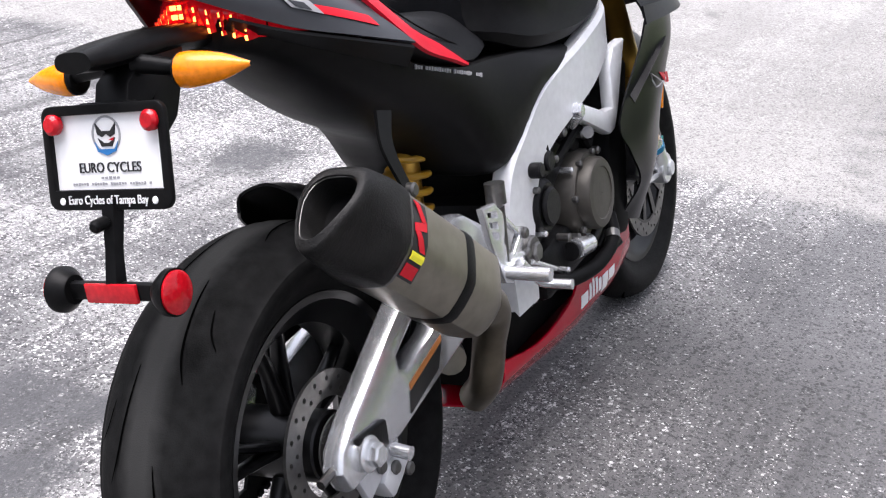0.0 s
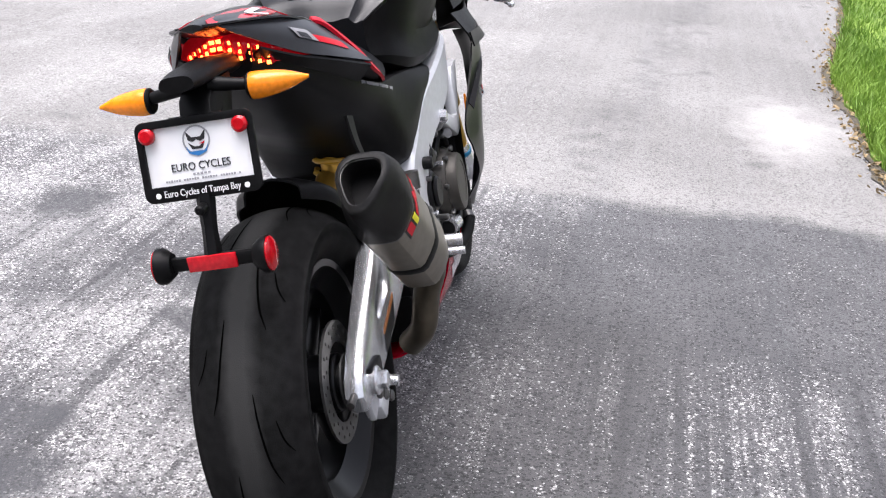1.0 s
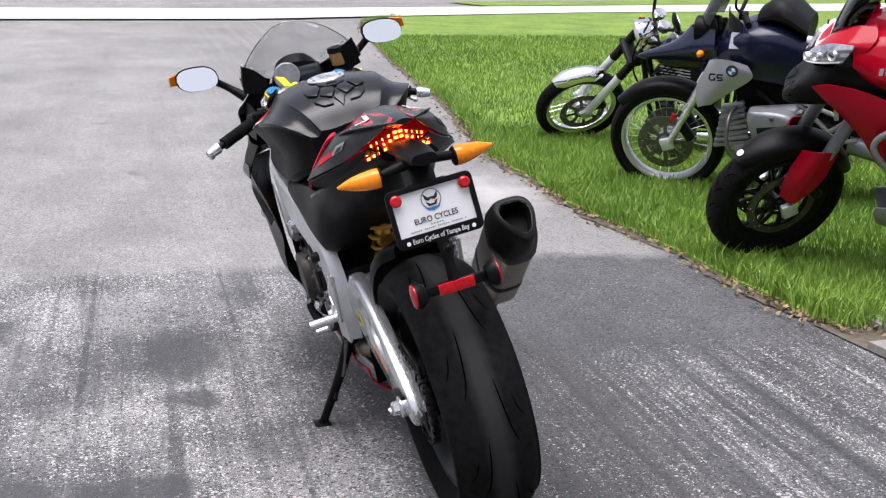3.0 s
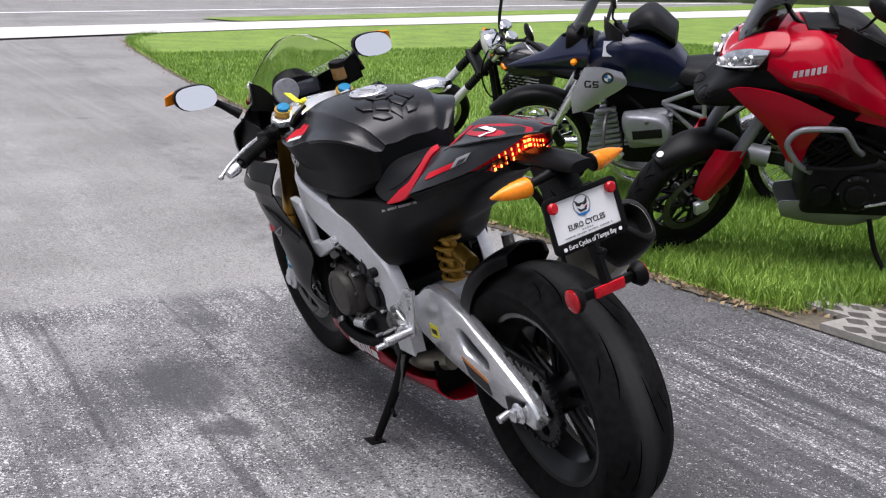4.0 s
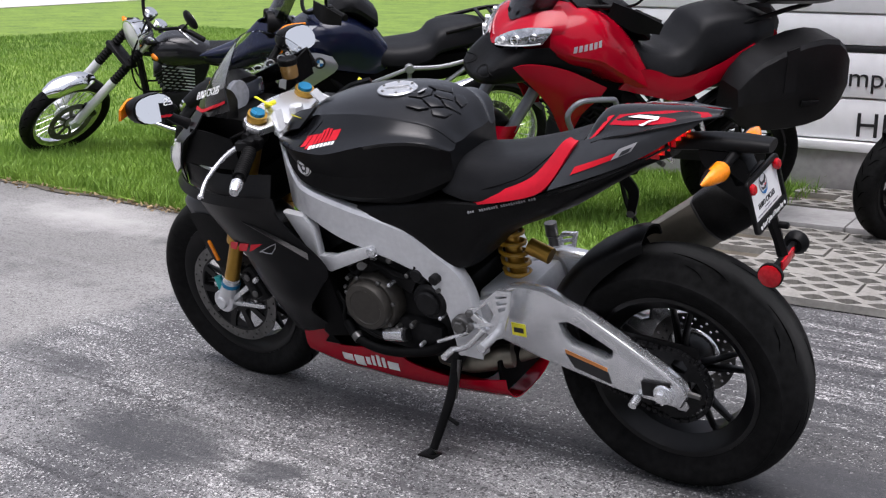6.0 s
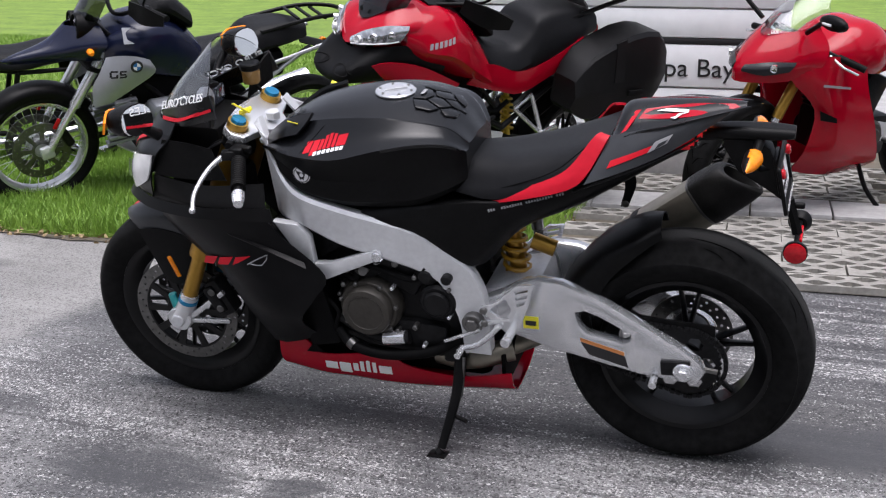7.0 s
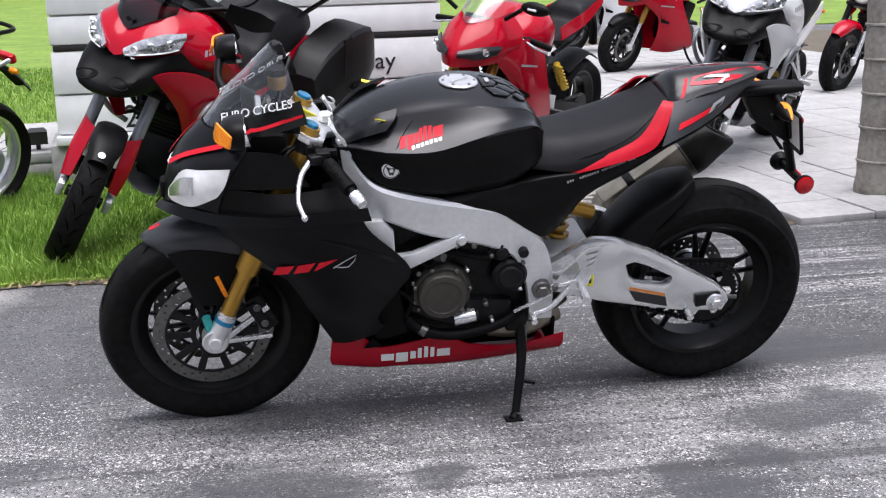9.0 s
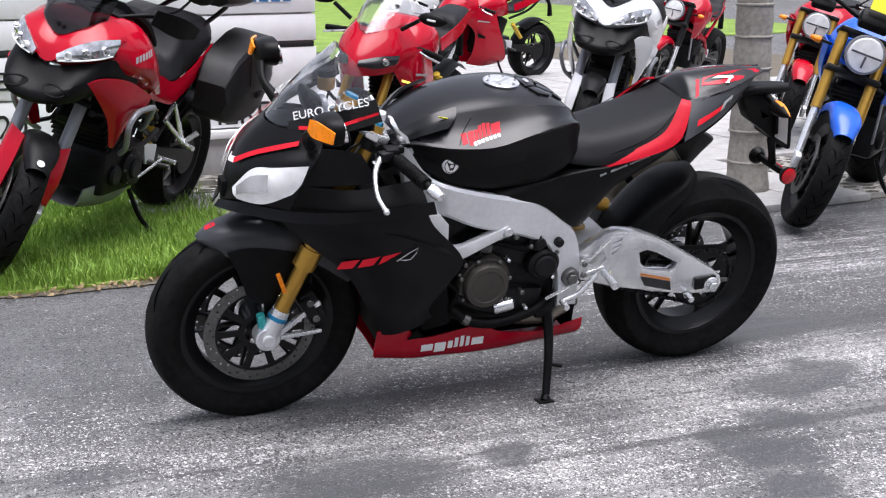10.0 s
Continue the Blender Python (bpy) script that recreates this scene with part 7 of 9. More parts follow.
    # tank and flanks
    tk = part("fuel_tank", body([(0.50, (0, 1.07), (0.08, 1.065), (0.16, 1.055), (0.205, 1.04), (0.205, 0.95), (0, 0.88)), (0.40, (0, 1.11), (0.1, 1.105), (0.19, 1.085), (0.245, 1.02), (0.25, 0.91), (0, 0.84)), (0.28, (0, 1.12), (0.1, 1.115), (0.19, 1.095), (0.265, 1.01), (0.265, 0.89), (0, 0.80)), (0.16, (0, 1.075), (0.1, 1.07), (0.18, 1.04), (0.25, 0.95), (0.25, 0.83), (0, 0.76)),
                                (0.04, (0, 0.985), (0.08, 0.975), (0.14, 0.95), (0.205, 0.875), (0.215, 0.775), (0, 0.74)), (-0.05, (0, 0.88), (0.07, 0.87), (0.12, 0.85), (0.175, 0.81), (0.185, 0.735), (0, 0.71)), (-0.12, (0, 0.83), (0.06, 0.825), (0.1, 0.81), (0.14, 0.78), (0.15, 0.70), (0, 0.69))], 3, 4), paint, b, "glossy painted fuel tank")
    on_tk, _ = skin(tk)
    part("tank_panel", body([(0.34, (0, 1.135), (0.07, 1.13), (0.12, 1.115), (0, 1.08)), (0.2, (0, 1.13), (0.08, 1.125), (0.13, 1.08), (0, 1.06)), (0.06, (0, 1.03), (0.06, 1.02), (0.1, 0.985), (0, 0.95))], 3, 4), MATTE, tk, "black tank top panel")
    for s in (-1, 1):
        part("side_fairing", patch([[(0.645, s * 0.185, 0.872), (0.57, s * 0.222, 0.895), (0.42, s * 0.262, 0.88), (0.22, s * 0.282, 0.80)], [(0.60, s * 0.195, 0.83), (0.52, s * 0.23, 0.815), (0.40, s * 0.262, 0.785), (0.25, s * 0.268, 0.74)], [(0.46, s * 0.205, 0.70), (0.41, s * 0.225, 0.68), (0.36, s * 0.235, 0.66), (0.29, s * 0.225, 0.66)], [(0.37, s * 0.19, 0.562), (0.352, s * 0.195, 0.555), (0.33, s * 0.195, 0.555), (0.305, s * 0.185, 0.56)]], 4, 4, 0.006), paint, b, "painted side fairing pointed at the front")
        for k in range(6):
            xe, ze = 0.404 - 0.0225 * k, 0.958 + 0.0052 * k
            stuck("emblem", ((xe - 0.003, ze + 0.026), (xe - 0.018, ze + 0.03), (xe - 0.015, ze + 0.003), (xe, ze)), on_tk, s, GREYPRINT, tk, "pale tank mark", 2)
        part("crash_bar", tube([(0.27, s * 0.2, 0.52), (0.33, s * 0.25, 0.57), (0.385, s * 0.275, 0.65), (0.39, s * 0.28, 0.69), (0.36, s * 0.285, 0.73), (0.31, s * 0.285, 0.745), (0.20, s * 0.28, 0.745), (0.16, s * 0.27, 0.73), (0.10, s * 0.22, 0.64), (0.06, s * 0.18, 0.60)], 0.013, 10), GREYPAINT, b, "tubular grey crash bar")
        part("crash_bar_brace", joined(tube([(0.30, s * 0.23, 0.55), (0.1, s * 0.225, 0.55), (-0.1, s * 0.19, 0.58)], 0.011, 8), tube([(0.02, s * 0.19, 0.74), (-0.1, s * 0.18, 0.63)], 0.011, 8)), ENGINE, b)
        part("tail_panel", patch([[(0.08, s * 0.215, 0.855), (-0.05, s * 0.192, 0.845), (-0.21, s * 0.182, 0.80), (-0.38, s * 0.19, 0.85), (-0.57, s * 0.195, 0.962)], [(0.1, s * 0.222, 0.80), (-0.06, s * 0.2, 0.765), (-0.22, s * 0.19, 0.735), (-0.39, s * 0.195, 0.81), (-0.58, s * 0.2, 0.92)], [(0.12, s * 0.215, 0.765), (-0.08, s * 0.195, 0.715), (-0.24, s * 0.185, 0.69), (-0.41, s * 0.19, 0.77), (-0.59, s * 0.195, 0.875)]], 4, 3, 0.008), paint, b, "painted tail panel rising to the rear")
        part("pillion_bracket", joined(tube([(-0.243, s * 0.16, 0.60), (-0.414, s * 0.2, 0.47)], 0.011, 8), tube([(-0.345, s * 0.15, 0.665), (-0.414, s * 0.2, 0.47)], 0.011, 8), tube([(-0.243, s * 0.16, 0.60), (-0.345, s * 0.15, 0.665)], 0.01, 8), tube([(-0.414, s * 0.2, 0.47), (-0.46, s * 0.25, 0.53)], 0.014, 8), tube([(-0.414, s * 0.2, 0.47), (-0.39, s * 0.27, 0.46)], 0.013, 8)), POLISH, b, "bright pillion peg bracket")
        indicator(b, (-0.8, 0.12, 0.88), s)
        part("engine_cable", tube([(0.32, s * 0.15, 0.66), (0.2, s * 0.2, 0.6), (0.1, s * 0.18, 0.68), (-0.1, s * 0.16, 0.6), (-0.2, s * 0.15, 0.64)], 0.012, 8), DEEP, b)
        part("linkage", joined(tube([(0.02, s * 0.19, 0.36), (-0.2, s * 0.2, 0.42)], 0.007, 8), tube([(-0.2, s * 0.18, 0.42), (-0.2, s * 0.27, 0.42)], 0.012, 8)), POLISH, b, "bright foot linkage")
    part("airbox", box((0.3, 0.24, 0.24), (0.16, 0, 0.72), (0, 10, 0), 0.04), DEEP, b, "black airbox")
    part("seat", body([(0.05, (0, 1.0), (0.06, 0.995), (0.1, 0.96), (0.12, 0.85), (0, 0.82)), (-0.06, (0, 0.925), (0.09, 0.92), (0.15, 0.88), (0.17, 0.80), (0, 0.76)), (-0.2, (0, 0.905), (0.12, 0.90), (0.16, 0.86), (0.175, 0.79), (0, 0.75)), (-0.28, (0, 0.98), (0.12, 0.975), (0.16, 0.92), (0.18, 0.815), (0, 0.78)), (-0.34, (0, 1.06), (0.11, 1.05), (0.15, 1.0), (0.18, 0.84), (0, 0.82)), (-0.55, (0, 1.09), (0.11, 1.08), (0.15, 1.04), (0.18, 0.94), (0, 0.9)), (-0.72, (0, 1.05), (0.08, 1.045), (0.11, 1.01), (0.11, 0.96), (0, 0.94))], 3, 4), VINYL, b, "black two-step seat")
    part("rear_rack", tube([(-0.45, 0.14, 1.02), (-0.75, 0.13, 1.10), (-0.92, 0.08, 1.12), (-0.92, -0.08, 1.12), (-0.75, -0.13, 1.10), (-0.45, -0.14, 1.02)], 0.012, 8), MATTE, b, "black rear rack")
    part("tail_light", box((0.03, 0.16, 0.04), (-0.76, 0, 0.96), (0, 15, 0), 0.01), REDLENS, b, "red tail light")
    part("plate_bracket", patch([[(-0.74, 0.05, 0.92), (-0.88, 0.05, 0.76), (-0.95, 0.05, 0.62)], [(-0.74, -0.05, 0.92), (-0.88, -0.05, 0.76), (-0.95, -0.05, 0.62)]], 4, 2, 0.01), MATTE, b)
    part("belly_plate", patch([[(0.36, 0.105, 0.335), (0.2, 0.125, 0.345), (0.06, 0.13, 0.305), (-0.1, 0.125, 0.315)], [(0.365, 0.098, 0.30), (0.2, 0.118, 0.29), (0.06, 0.124, 0.265), (-0.09, 0.12, 0.29)], [(0.34, 0.06, 0.24), (0.2, 0.075, 0.22), (0.04, 0.08, 0.215), (-0.06, 0.075, 0.25)], [(0.34, -0.06, 0.24), (0.2, -0.075, 0.22), (0.04, -0.08, 0.215), (-0.06, -0.075, 0.25)], [(0.365, -0.098, 0.30), (0.2, -0.118, 0.29), (0.06, -0.124, 0.265), (-0.09, -0.12, 0.29)], [(0.36, -0.105, 0.335), (0.2, -0.125, 0.345), (0.06, -0.13, 0.305), (-0.1, -0.125, 0.315)]], 2, 2, 0.008), SILVERPAINT, b, "silver belly plate")
    part("rear_shock", joined(tube([(-0.24, 0.08, 0.66), (-0.3, 0.08, 0.42)], 0.016, 10), tube([(-0.245 - 0.05 * f + 0.03 * math.cos(f * 38), 0.08 + 0.03 * math.sin(f * 38), 0.64 - 0.19 * f) for f in np.linspace(0, 1, 50)], 0.006, 6, 1)), YSPRING, b, "yellow rear spring")
    part("silencer", tube([(-0.25, -0.2, 0.38), (-0.42, -0.22, 0.42), (-0.6, -0.23, 0.5)], [0.05, 0.065, 0.06], 16), ENGINE, b, "dark silencer")
    part("hugger", patch([[(rx + 0.33, 0.1, 0.5), (rx + 0.12, 0.11, 0.64), (rx - 0.1, 0.1, 0.64)], [(rx + 0.34, 0, 0.54), (rx + 0.12, 0, 0.675), (rx - 0.11, 0, 0.665)], [(rx + 0.33, -0.1, 0.5), (rx + 0.12, -0.11, 0.64), (rx - 0.1, -0.1, 0.64)]], 4, 4, 0.006), MATTE, b, "black hugger")
    handlebar(b, st, (0.36, 1.13), 0.43, 0.09, 0.1, True, MATTE)
    if boxes:
        for s in (-1, 1):
            rows = []
            for x, k, zb, zt in ((-0.41, 0.75, 0.66, 0.80), (-0.50, 0.95, 0.605, 0.92), (-0.72, 1.0, 0.60, 1.02), (-0.90, 0.95, 0.64, 1.03), (-0.99, 0.75, 0.72, 0.94)):
                zc = (zb + zt) / 2
                hh = (zt - zb) / 2
                rows.append([(x, s * (0.30 + 0.115 * k * cy), zc + hh * cz) for cy, cz in ((-1, -0.9), (-0.9, -1), (0.6, -1), (0.75, -0.95), (1.0, -0.2), (1.02, -0.05), (0.75, 0.9), (0.62, 1), (-0.9, 1), (-1, 0.9))])
            cs = part("side_case", loft(rows, 1, 2), CASE, b, "black hard side case", None, 22)
            part("case_ridge", patch([[(-0.62, s * 0.418, 0.80), (-0.62, s * 0.385, 0.985)], [(-0.68, s * 0.42, 0.80), (-0.68, s * 0.385, 1.005)]], 2, 2, 0.012), CASE, cs)
            part("latch", box((0.1, 0.014, 0.03), (-0.78, s * 0.415, 0.74), (0, 0, 0), 0.004), ENGINE, cs)
        tb = [[(x, y * k, z) for y, z in ((0.2, 1.15), (0.24, 1.22), (0.24, 1.33), (0.16, 1.42), (-0.16, 1.42), (-0.24, 1.33), (-0.24, 1.22), (-0.2, 1.15))] for x, k in ((-0.56, 0.85), (-0.6, 1.0), (-0.86, 1.0), (-0.98, 0.8))]
        part("top_case", loft(tb, 2, 3), CASE, b, "black hard top case")
        part("fender_emblem", disc(0.016, 0.0, 0.004, (0, 0, 0), 16, axis="z"), WHITE, b, "small pale round mark", st @ Matrix.Translation((0.765, 0, 0.305)) @ Matrix.Rotation(radians(33), 4, 'Y') @ Matrix.Translation((0, 0, 0.342)))
        part("tank_bag", body([(0.22, (0, 1.17), (0.08, 1.165), (0.12, 1.13), (0, 1.1)), (0.1, (0, 1.14), (0.12, 1.13), (0.15, 1.07), (0, 1.03)), (-0.04, (0, 1.03), (0.1, 1.02), (0.14, 0.97), (0, 0.93))], 3, 4), VINYL, b, "soft black tank bag")
    return b, st


# red touring machine with cases
ms, _ = adventure((1.40, -1.96), 57, 14.5, RED, RED, RED, "red adventure touring motorcycle with black side cases, on the lawn edge", turn=36.0)
# white one on the slabs
ms2, _ = adventure((-1.87, -3.24), 52, 11, WHITEPAINT, MATTE, WHITEPAINT, "pearl white adventure motorcycle parked on concrete slabs", False, SMOKE, MATTE, 10)


def boxer(front, heading, lean):
    wb = 1.507
    b = parked("navy and silver boxer adventure motorcycle with wire wheels, on the lawn", front, heading, lean, wb, sink=0.045)
    st = running_gear(b, wb, (0.325, 0.325), (0.12, 0.17), True, POLISH, POLISH, (0.40, 0.95), 0.1, 8, True, MATTE, (40, 140), ENGINE)
    eng = part("engine", box((0.42, 0.3, 0.26), (0.05, 0, 0.42), (0, 0, 0), 0.04), ENGINE, b, "dark boxer engine")
    part("airbox", box((0.46, 0.26, 0.28), (0.12, 0, 0.63), (0, 8, 0), 0.05), DEEP, b, "black airbox below the tank")
    part("gearbox", box((0.34, 0.22, 0.24), (-0.22, 0, 0.48), (0, 10, 0), 0.05), ENGINE, eng, "dark gearbox housing")
    part("subframe_cover", box((0.5, 0.22, 0.16), (-0.32, 0, 0.73), (0, 8, 0), 0.04), DEEP, b, "black cover below the seat")
    part("front_cover", box((0.2, 0.26, 0.2), (0.2, 0, 0.56), (0, 20, 0), 0.04), ENGINE, eng)
    for s in (-1, 1):
        cyl = part("cylinder", joined(box((0.24, 0.12, 0.2), (0.1, s * 0.2, 0.53), (0, 8, 0), 0.03), *[box((0.26, 0.1, 0.007), (0.1, s * 0.19, 0.455 + 0.024 * k), (0, 8, 0), 0.002) for k in range(7)]), GREYPAINT, eng, "finned grey boxer cylinder")
        shape = [(1.0, 0.15), (0.9, 0.75), (0.6, 1.0), (-0.55, 0.95), (-0.9, 0.6), (-1.0, 0.0), (-0.85, -0.7), (-0.5, -1.0), (0.55, -0.95), (0.92, -0.6)]
        cover = part("rocker_cover", loft([[(0.105 + 0.128 * k * u + 0.02 * k * w, s * y, 0.555 + 0.085 * k * w) for u, w in shape] for y, k in ((0.25, 1.02), (0.29, 1.0), (0.325, 0.92), (0.335, 0.7))], 2, 2), GREYPAINT, cyl, "rounded grey rocker cover")
        part("cover_inset", box((0.16, 0.008, 0.05), (0.095, s * 0.334, 0.54), (0, 8, 0), 0.003), ENGINE, cover)
        part("cover_bolt", disc(0.012, s * 0.33, s * 0.342, (0.1, 0, 0.608), 12), STEEL, cover)
        for k in range(8):
            part("engine_rib", box((0.2 - 0.012 * k, 0.05, 0.02), (0.34, s * (0.17 + 0.008 * (k % 2)), 0.40 + 0.03 * k), (0, 12, 0), 0.004), GREYPAINT, eng)
        part("header_pipe", tube([(0.24, s * 0.27, 0.4), (0.28, s * 0.24, 0.3), (0.16, s * 0.18, 0.2), (-0.2, s * 0.08, 0.2)], 0.02, 10), POLISH, b, "bright exhaust header")
        part("crash_bar", tube([(0.3, s * 0.12, 0.62), (0.33, s * 0.3, 0.58), (0.3, s * 0.36, 0.4), (0.1, s * 0.3, 0.32), (-0.02, s * 0.14, 0.34)], 0.011, 10), STEEL, b, "tubular steel engine bar")
        pan_ = part("side_panel", patch([[(0.245, s * 0.275, 0.864), (0.32, s * 0.285, 0.886), (0.40, s * 0.26, 0.884), (0.455, s * 0.225, 0.866)], [(0.218, s * 0.285, 0.80), (0.31, s * 0.302, 0.83), (0.42, s * 0.28, 0.80), (0.49, s * 0.238, 0.79)], [(0.33, s * 0.282, 0.715), (0.39, s * 0.285, 0.73), (0.46, s * 0.265, 0.725), (0.525, s * 0.235, 0.71)], [(0.44, s * 0.255, 0.63), (0.465, s * 0.252, 0.625), (0.49, s * 0.245, 0.615), (0.515, s * 0.238, 0.605)]], 4, 4, 0.012), SILVERPAINT, b, "silver side panel with a round badge")
        on_pan_, _ = skin(pan_)
        face_y = abs(on_pan_(0.318, 0.835, s)[1])
        part("badge", disc(0.032, s * (face_y - 0.004), s * (face_y + 0.003), (0.318, 0, 0.838), 20), BLACKPRINT, pan_, "round badge in blue and white")
        for u, w in ((1, 1), (-1, -1)):
            part("badge_mark", plate([(0.318, 0.838), (0.318 + 0.02 * u, 0.838), (0.318 + 0.014 * u, 0.838 + 0.014 * w), (0.318, 0.838 + 0.02 * w)], [], s * (face_y + 0.003), s * (face_y + 0.005)), BLUEPRINT, pan_)
            part("badge_mark", plate([(0.318, 0.838), (0.318 + 0.02 * u, 0.838), (0.318 + 0.014 * u, 0.838 - 0.014 * w), (0.318, 0.838 - 0.02 * w)], [], s * (face_y + 0.003), s * (face_y + 0.005)), WHITE, pan_)
        for x0, x1, z0, z1 in ((0.442, 0.408, 0.808, 0.80), (0.448, 0.438, 0.80, 0.775), (0.442, 0.41, 0.778, 0.77), (0.418, 0.408, 0.79, 0.775), (0.400, 0.366, 0.812, 0.804), (0.402, 0.392, 0.804, 0.792), (0.398, 0.37, 0.796, 0.788), (0.376, 0.366, 0.788, 0.778), (0.400, 0.37, 0.782, 0.774)):
            stuck("model_mark", ((x0, z0), (x1, z0 + 0.004), (x1, z1 + 0.004), (x0, z1)), on_pan_, s, ENGINE, pan_, "dark raised mark", 2)
        part("case_rack", joined(*[tube(list(q), 0.0125, 8) for q in (((0.03, s * 0.17, 0.67), (-0.186, s * 0.22, 0.774)), ((-0.186, s * 0.22, 0.774), (-0.42, s * 0.21, 0.79), (-0.8, s * 0.18, 0.90)), ((0.03, s * 0.17, 0.67), (-0.16, s * 0.19, 0.51)), ((0.03, s * 0.17, 0.67), (-0.2, s * 0.22, 0.61)), ((-0.186, s * 0.22, 0.774), (-0.2, s * 0.22, 0.59)), ((-0.16, s * 0.19, 0.51), (-0.36, s * 0.21, 0.66), (-0.6, s * 0.2, 0.84)), ((-0.1, s * 0.16, 0.42), (-0.3, s * 0.17, 0.47)))], disc(0.026, s * 0.205, s * 0.24, (-0.186, 0, 0.774), 14)), SILVERPAINT, b, "pale tubular steel rear frame")
        part("fork_reflector", box((0.02, 0.008, 0.06), (0.70, s * 0.128, 0.50), (0, -25, 0), 0.003), REDLENS, b, "dark red fork reflector", st)
        indicator(b, (0.52, 0.16, 0.88), s)
        indicator(b, (-0.88, 0.1, 0.82), s)
    half = [[(0.46, 0.12, 1.0), (0.58, 0.06, 0.985), (0.62, 0, 0.98)], [(0.44, 0.2, 0.93), (0.62, 0.1, 0.90), (0.72, 0, 0.885)], [(0.46, 0.17, 0.87), (0.7, 0.08, 0.84), (0.92, 0, 0.80)], [(0.46, 0.13, 0.82), (0.68, 0.06, 0.80), (0.90, 0, 0.775)]]
    part("nose_fairing", patch([h + [(x, -y, z) for x, y, z in h[-2::-1]] for h in half], 4, 4, 0.006), NAVY, b, "navy beak and nose")
    for y, r in ((0.05, 0.062), (-0.072, 0.042)):
        hl = part("headlight", lathe([(0.0005, 0.47), (r, 0.48), (r + 0.012, 0.55), (r + 0.012, 0.57), (r + 0.006, 0.575), (r, 0.56), (0.0005, 0.55)], 28, (0, y, 0.975), axis="x"), MATTE, b, "round headlight in a black shell")
        part("lens", lathe([(0.0005, 0.552), (r, 0.556), (r * 0.8, 0.566), (0.0005, 0.57)], 28, (0, y, 0.975), axis="x"), GAUGE, hl)
        part("reflector", lathe([(r * 0.35, 0.572), (r * 0.6, 0.571), (r * 0.6, 0.568), (r * 0.35, 0.568)], 20, (0, y, 0.975), axis="x"), CHROME, hl)
    scr = [[(0.48, 0.14, 1.02), (0.54, 0.08, 1.03), (0.56, 0, 1.03)], [(0.42, 0.14, 1.16), (0.46, 0.08, 1.18), (0.475, 0, 1.185)], [(0.36, 0.1, 1.27), (0.38, 0.06, 1.285), (0.385, 0, 1.29)]]
    part("windscreen", patch([h + [(x, -y, z) for x, y, z in h[-2::-1]] for h in scr], 4, 4, 0.004), SMOKE, b, "smoked windscreen")
    part("fuel_tank", body([(0.44, (0, 0.96), (0.08, 0.955), (0.14, 0.92), (0.13, 0.80), (0, 0.78)), (0.3, (0, 1.03), (0.13, 1.02), (0.215, 0.96), (0.2, 0.78), (0, 0.74)), (0.14, (0, 1.04), (0.13, 1.03), (0.2, 0.96), (0.18, 0.75), (0, 0.72)), (0.0, (0, 0.97), (0.1, 0.96), (0.15, 0.9), (0.14, 0.72), (0, 0.7)), (-0.08, (0, 0.88), (0.08, 0.875), (0.12, 0.84), (0.12, 0.74), (0, 0.72))], 3, 4), NAVY, b, "navy fuel tank")
    part("tank_trim", patch([[(0.36, 0.16, 1.0), (0.2, 0.175, 1.0), (0.02, 0.13, 0.95)], [(0.36, 0.215, 0.93), (0.2, 0.215, 0.93), (0.03, 0.155, 0.89)]], 4, 3, 0.008), SILVERPAINT, b, "silver tank trim")
    part("tank_bag", body([(0.24, (0, 1.10), (0.08, 1.09), (0.12, 1.05), (0, 1.02)), (0.12, (0, 1.16), (0.12, 1.15), (0.15, 1.07), (0, 1.02)), (-0.02, (0, 1.06), (0.1, 1.05), (0.13, 0.99), (0, 0.95))], 3, 4), VINYL, b, "soft black tank bag")
    part("seat", body([(0.0, (0, 0.86), (0.08, 0.855), (0.12, 0.82), (0.11, 0.76), (0, 0.75)), (-0.14, (0, 0.86), (0.13, 0.855), (0.17, 0.81), (0.16, 0.76), (0, 0.75)), (-0.3, (0, 0.89), (0.13, 0.885), (0.17, 0.85), (0.17, 0.79), (0, 0.78)), (-0.37, (0, 0.96), (0.12, 0.955), (0.16, 0.91), (0.16, 0.84), (0, 0.82)), (-0.55, (0, 0.99), (0.11, 0.985), (0.14, 0.94), (0.14, 0.88), (0, 0.87)), (-0.68, (0, 0.98), (0.08, 0.97), (0.1, 0.94), (0.1, 0.91), (0, 0.9))], 3, 4), VINYL, b, "black two-piece seat")
    part("rear_rack", joined(tube([(-0.4, 0.14, 0.95), (-0.7, 0.13, 1.02), (-0.9, 0.08, 1.03), (-0.9, -0.08, 1.03), (-0.7, -0.13, 1.02), (-0.4, -0.14, 0.95)], 0.012, 8), *[box((0.02, 0.24, 0.012), (-0.62 - 0.08 * k, 0, 1.015), (0, 0, 0), 0.003) for k in range(3)]), MATTE, b, "black rear rack")
    part("rear_fender", patch([[(-0.66, 0.07, 0.87), (-0.9, 0.07, 0.8), (-1.05, 0.06, 0.68)], [(-0.66, 0, 0.9), (-0.92, 0, 0.82), (-1.08, 0, 0.69)], [(-0.66, -0.07, 0.87), (-0.9, -0.07, 0.8), (-1.05, -0.06, 0.68)]], 4, 4, 0.006), MATTE, b, "black rear mudguard")
    part("tail_light", box((0.04, 0.12, 0.05), (-0.93, 0, 0.86), (0, 20, 0), 0.012), REDLENS, b, "red tail light")
    part("drive_case", joined(tube([(-0.25, 0.1, 0.42), (-0.55, 0.11, 0.36)], [0.05, 0.06], 12), disc(0.1, 0.06, 0.15, (-0.74, 0, 0.33), 24, 0.02)), GREYPAINT, b, "shaft drive housing")
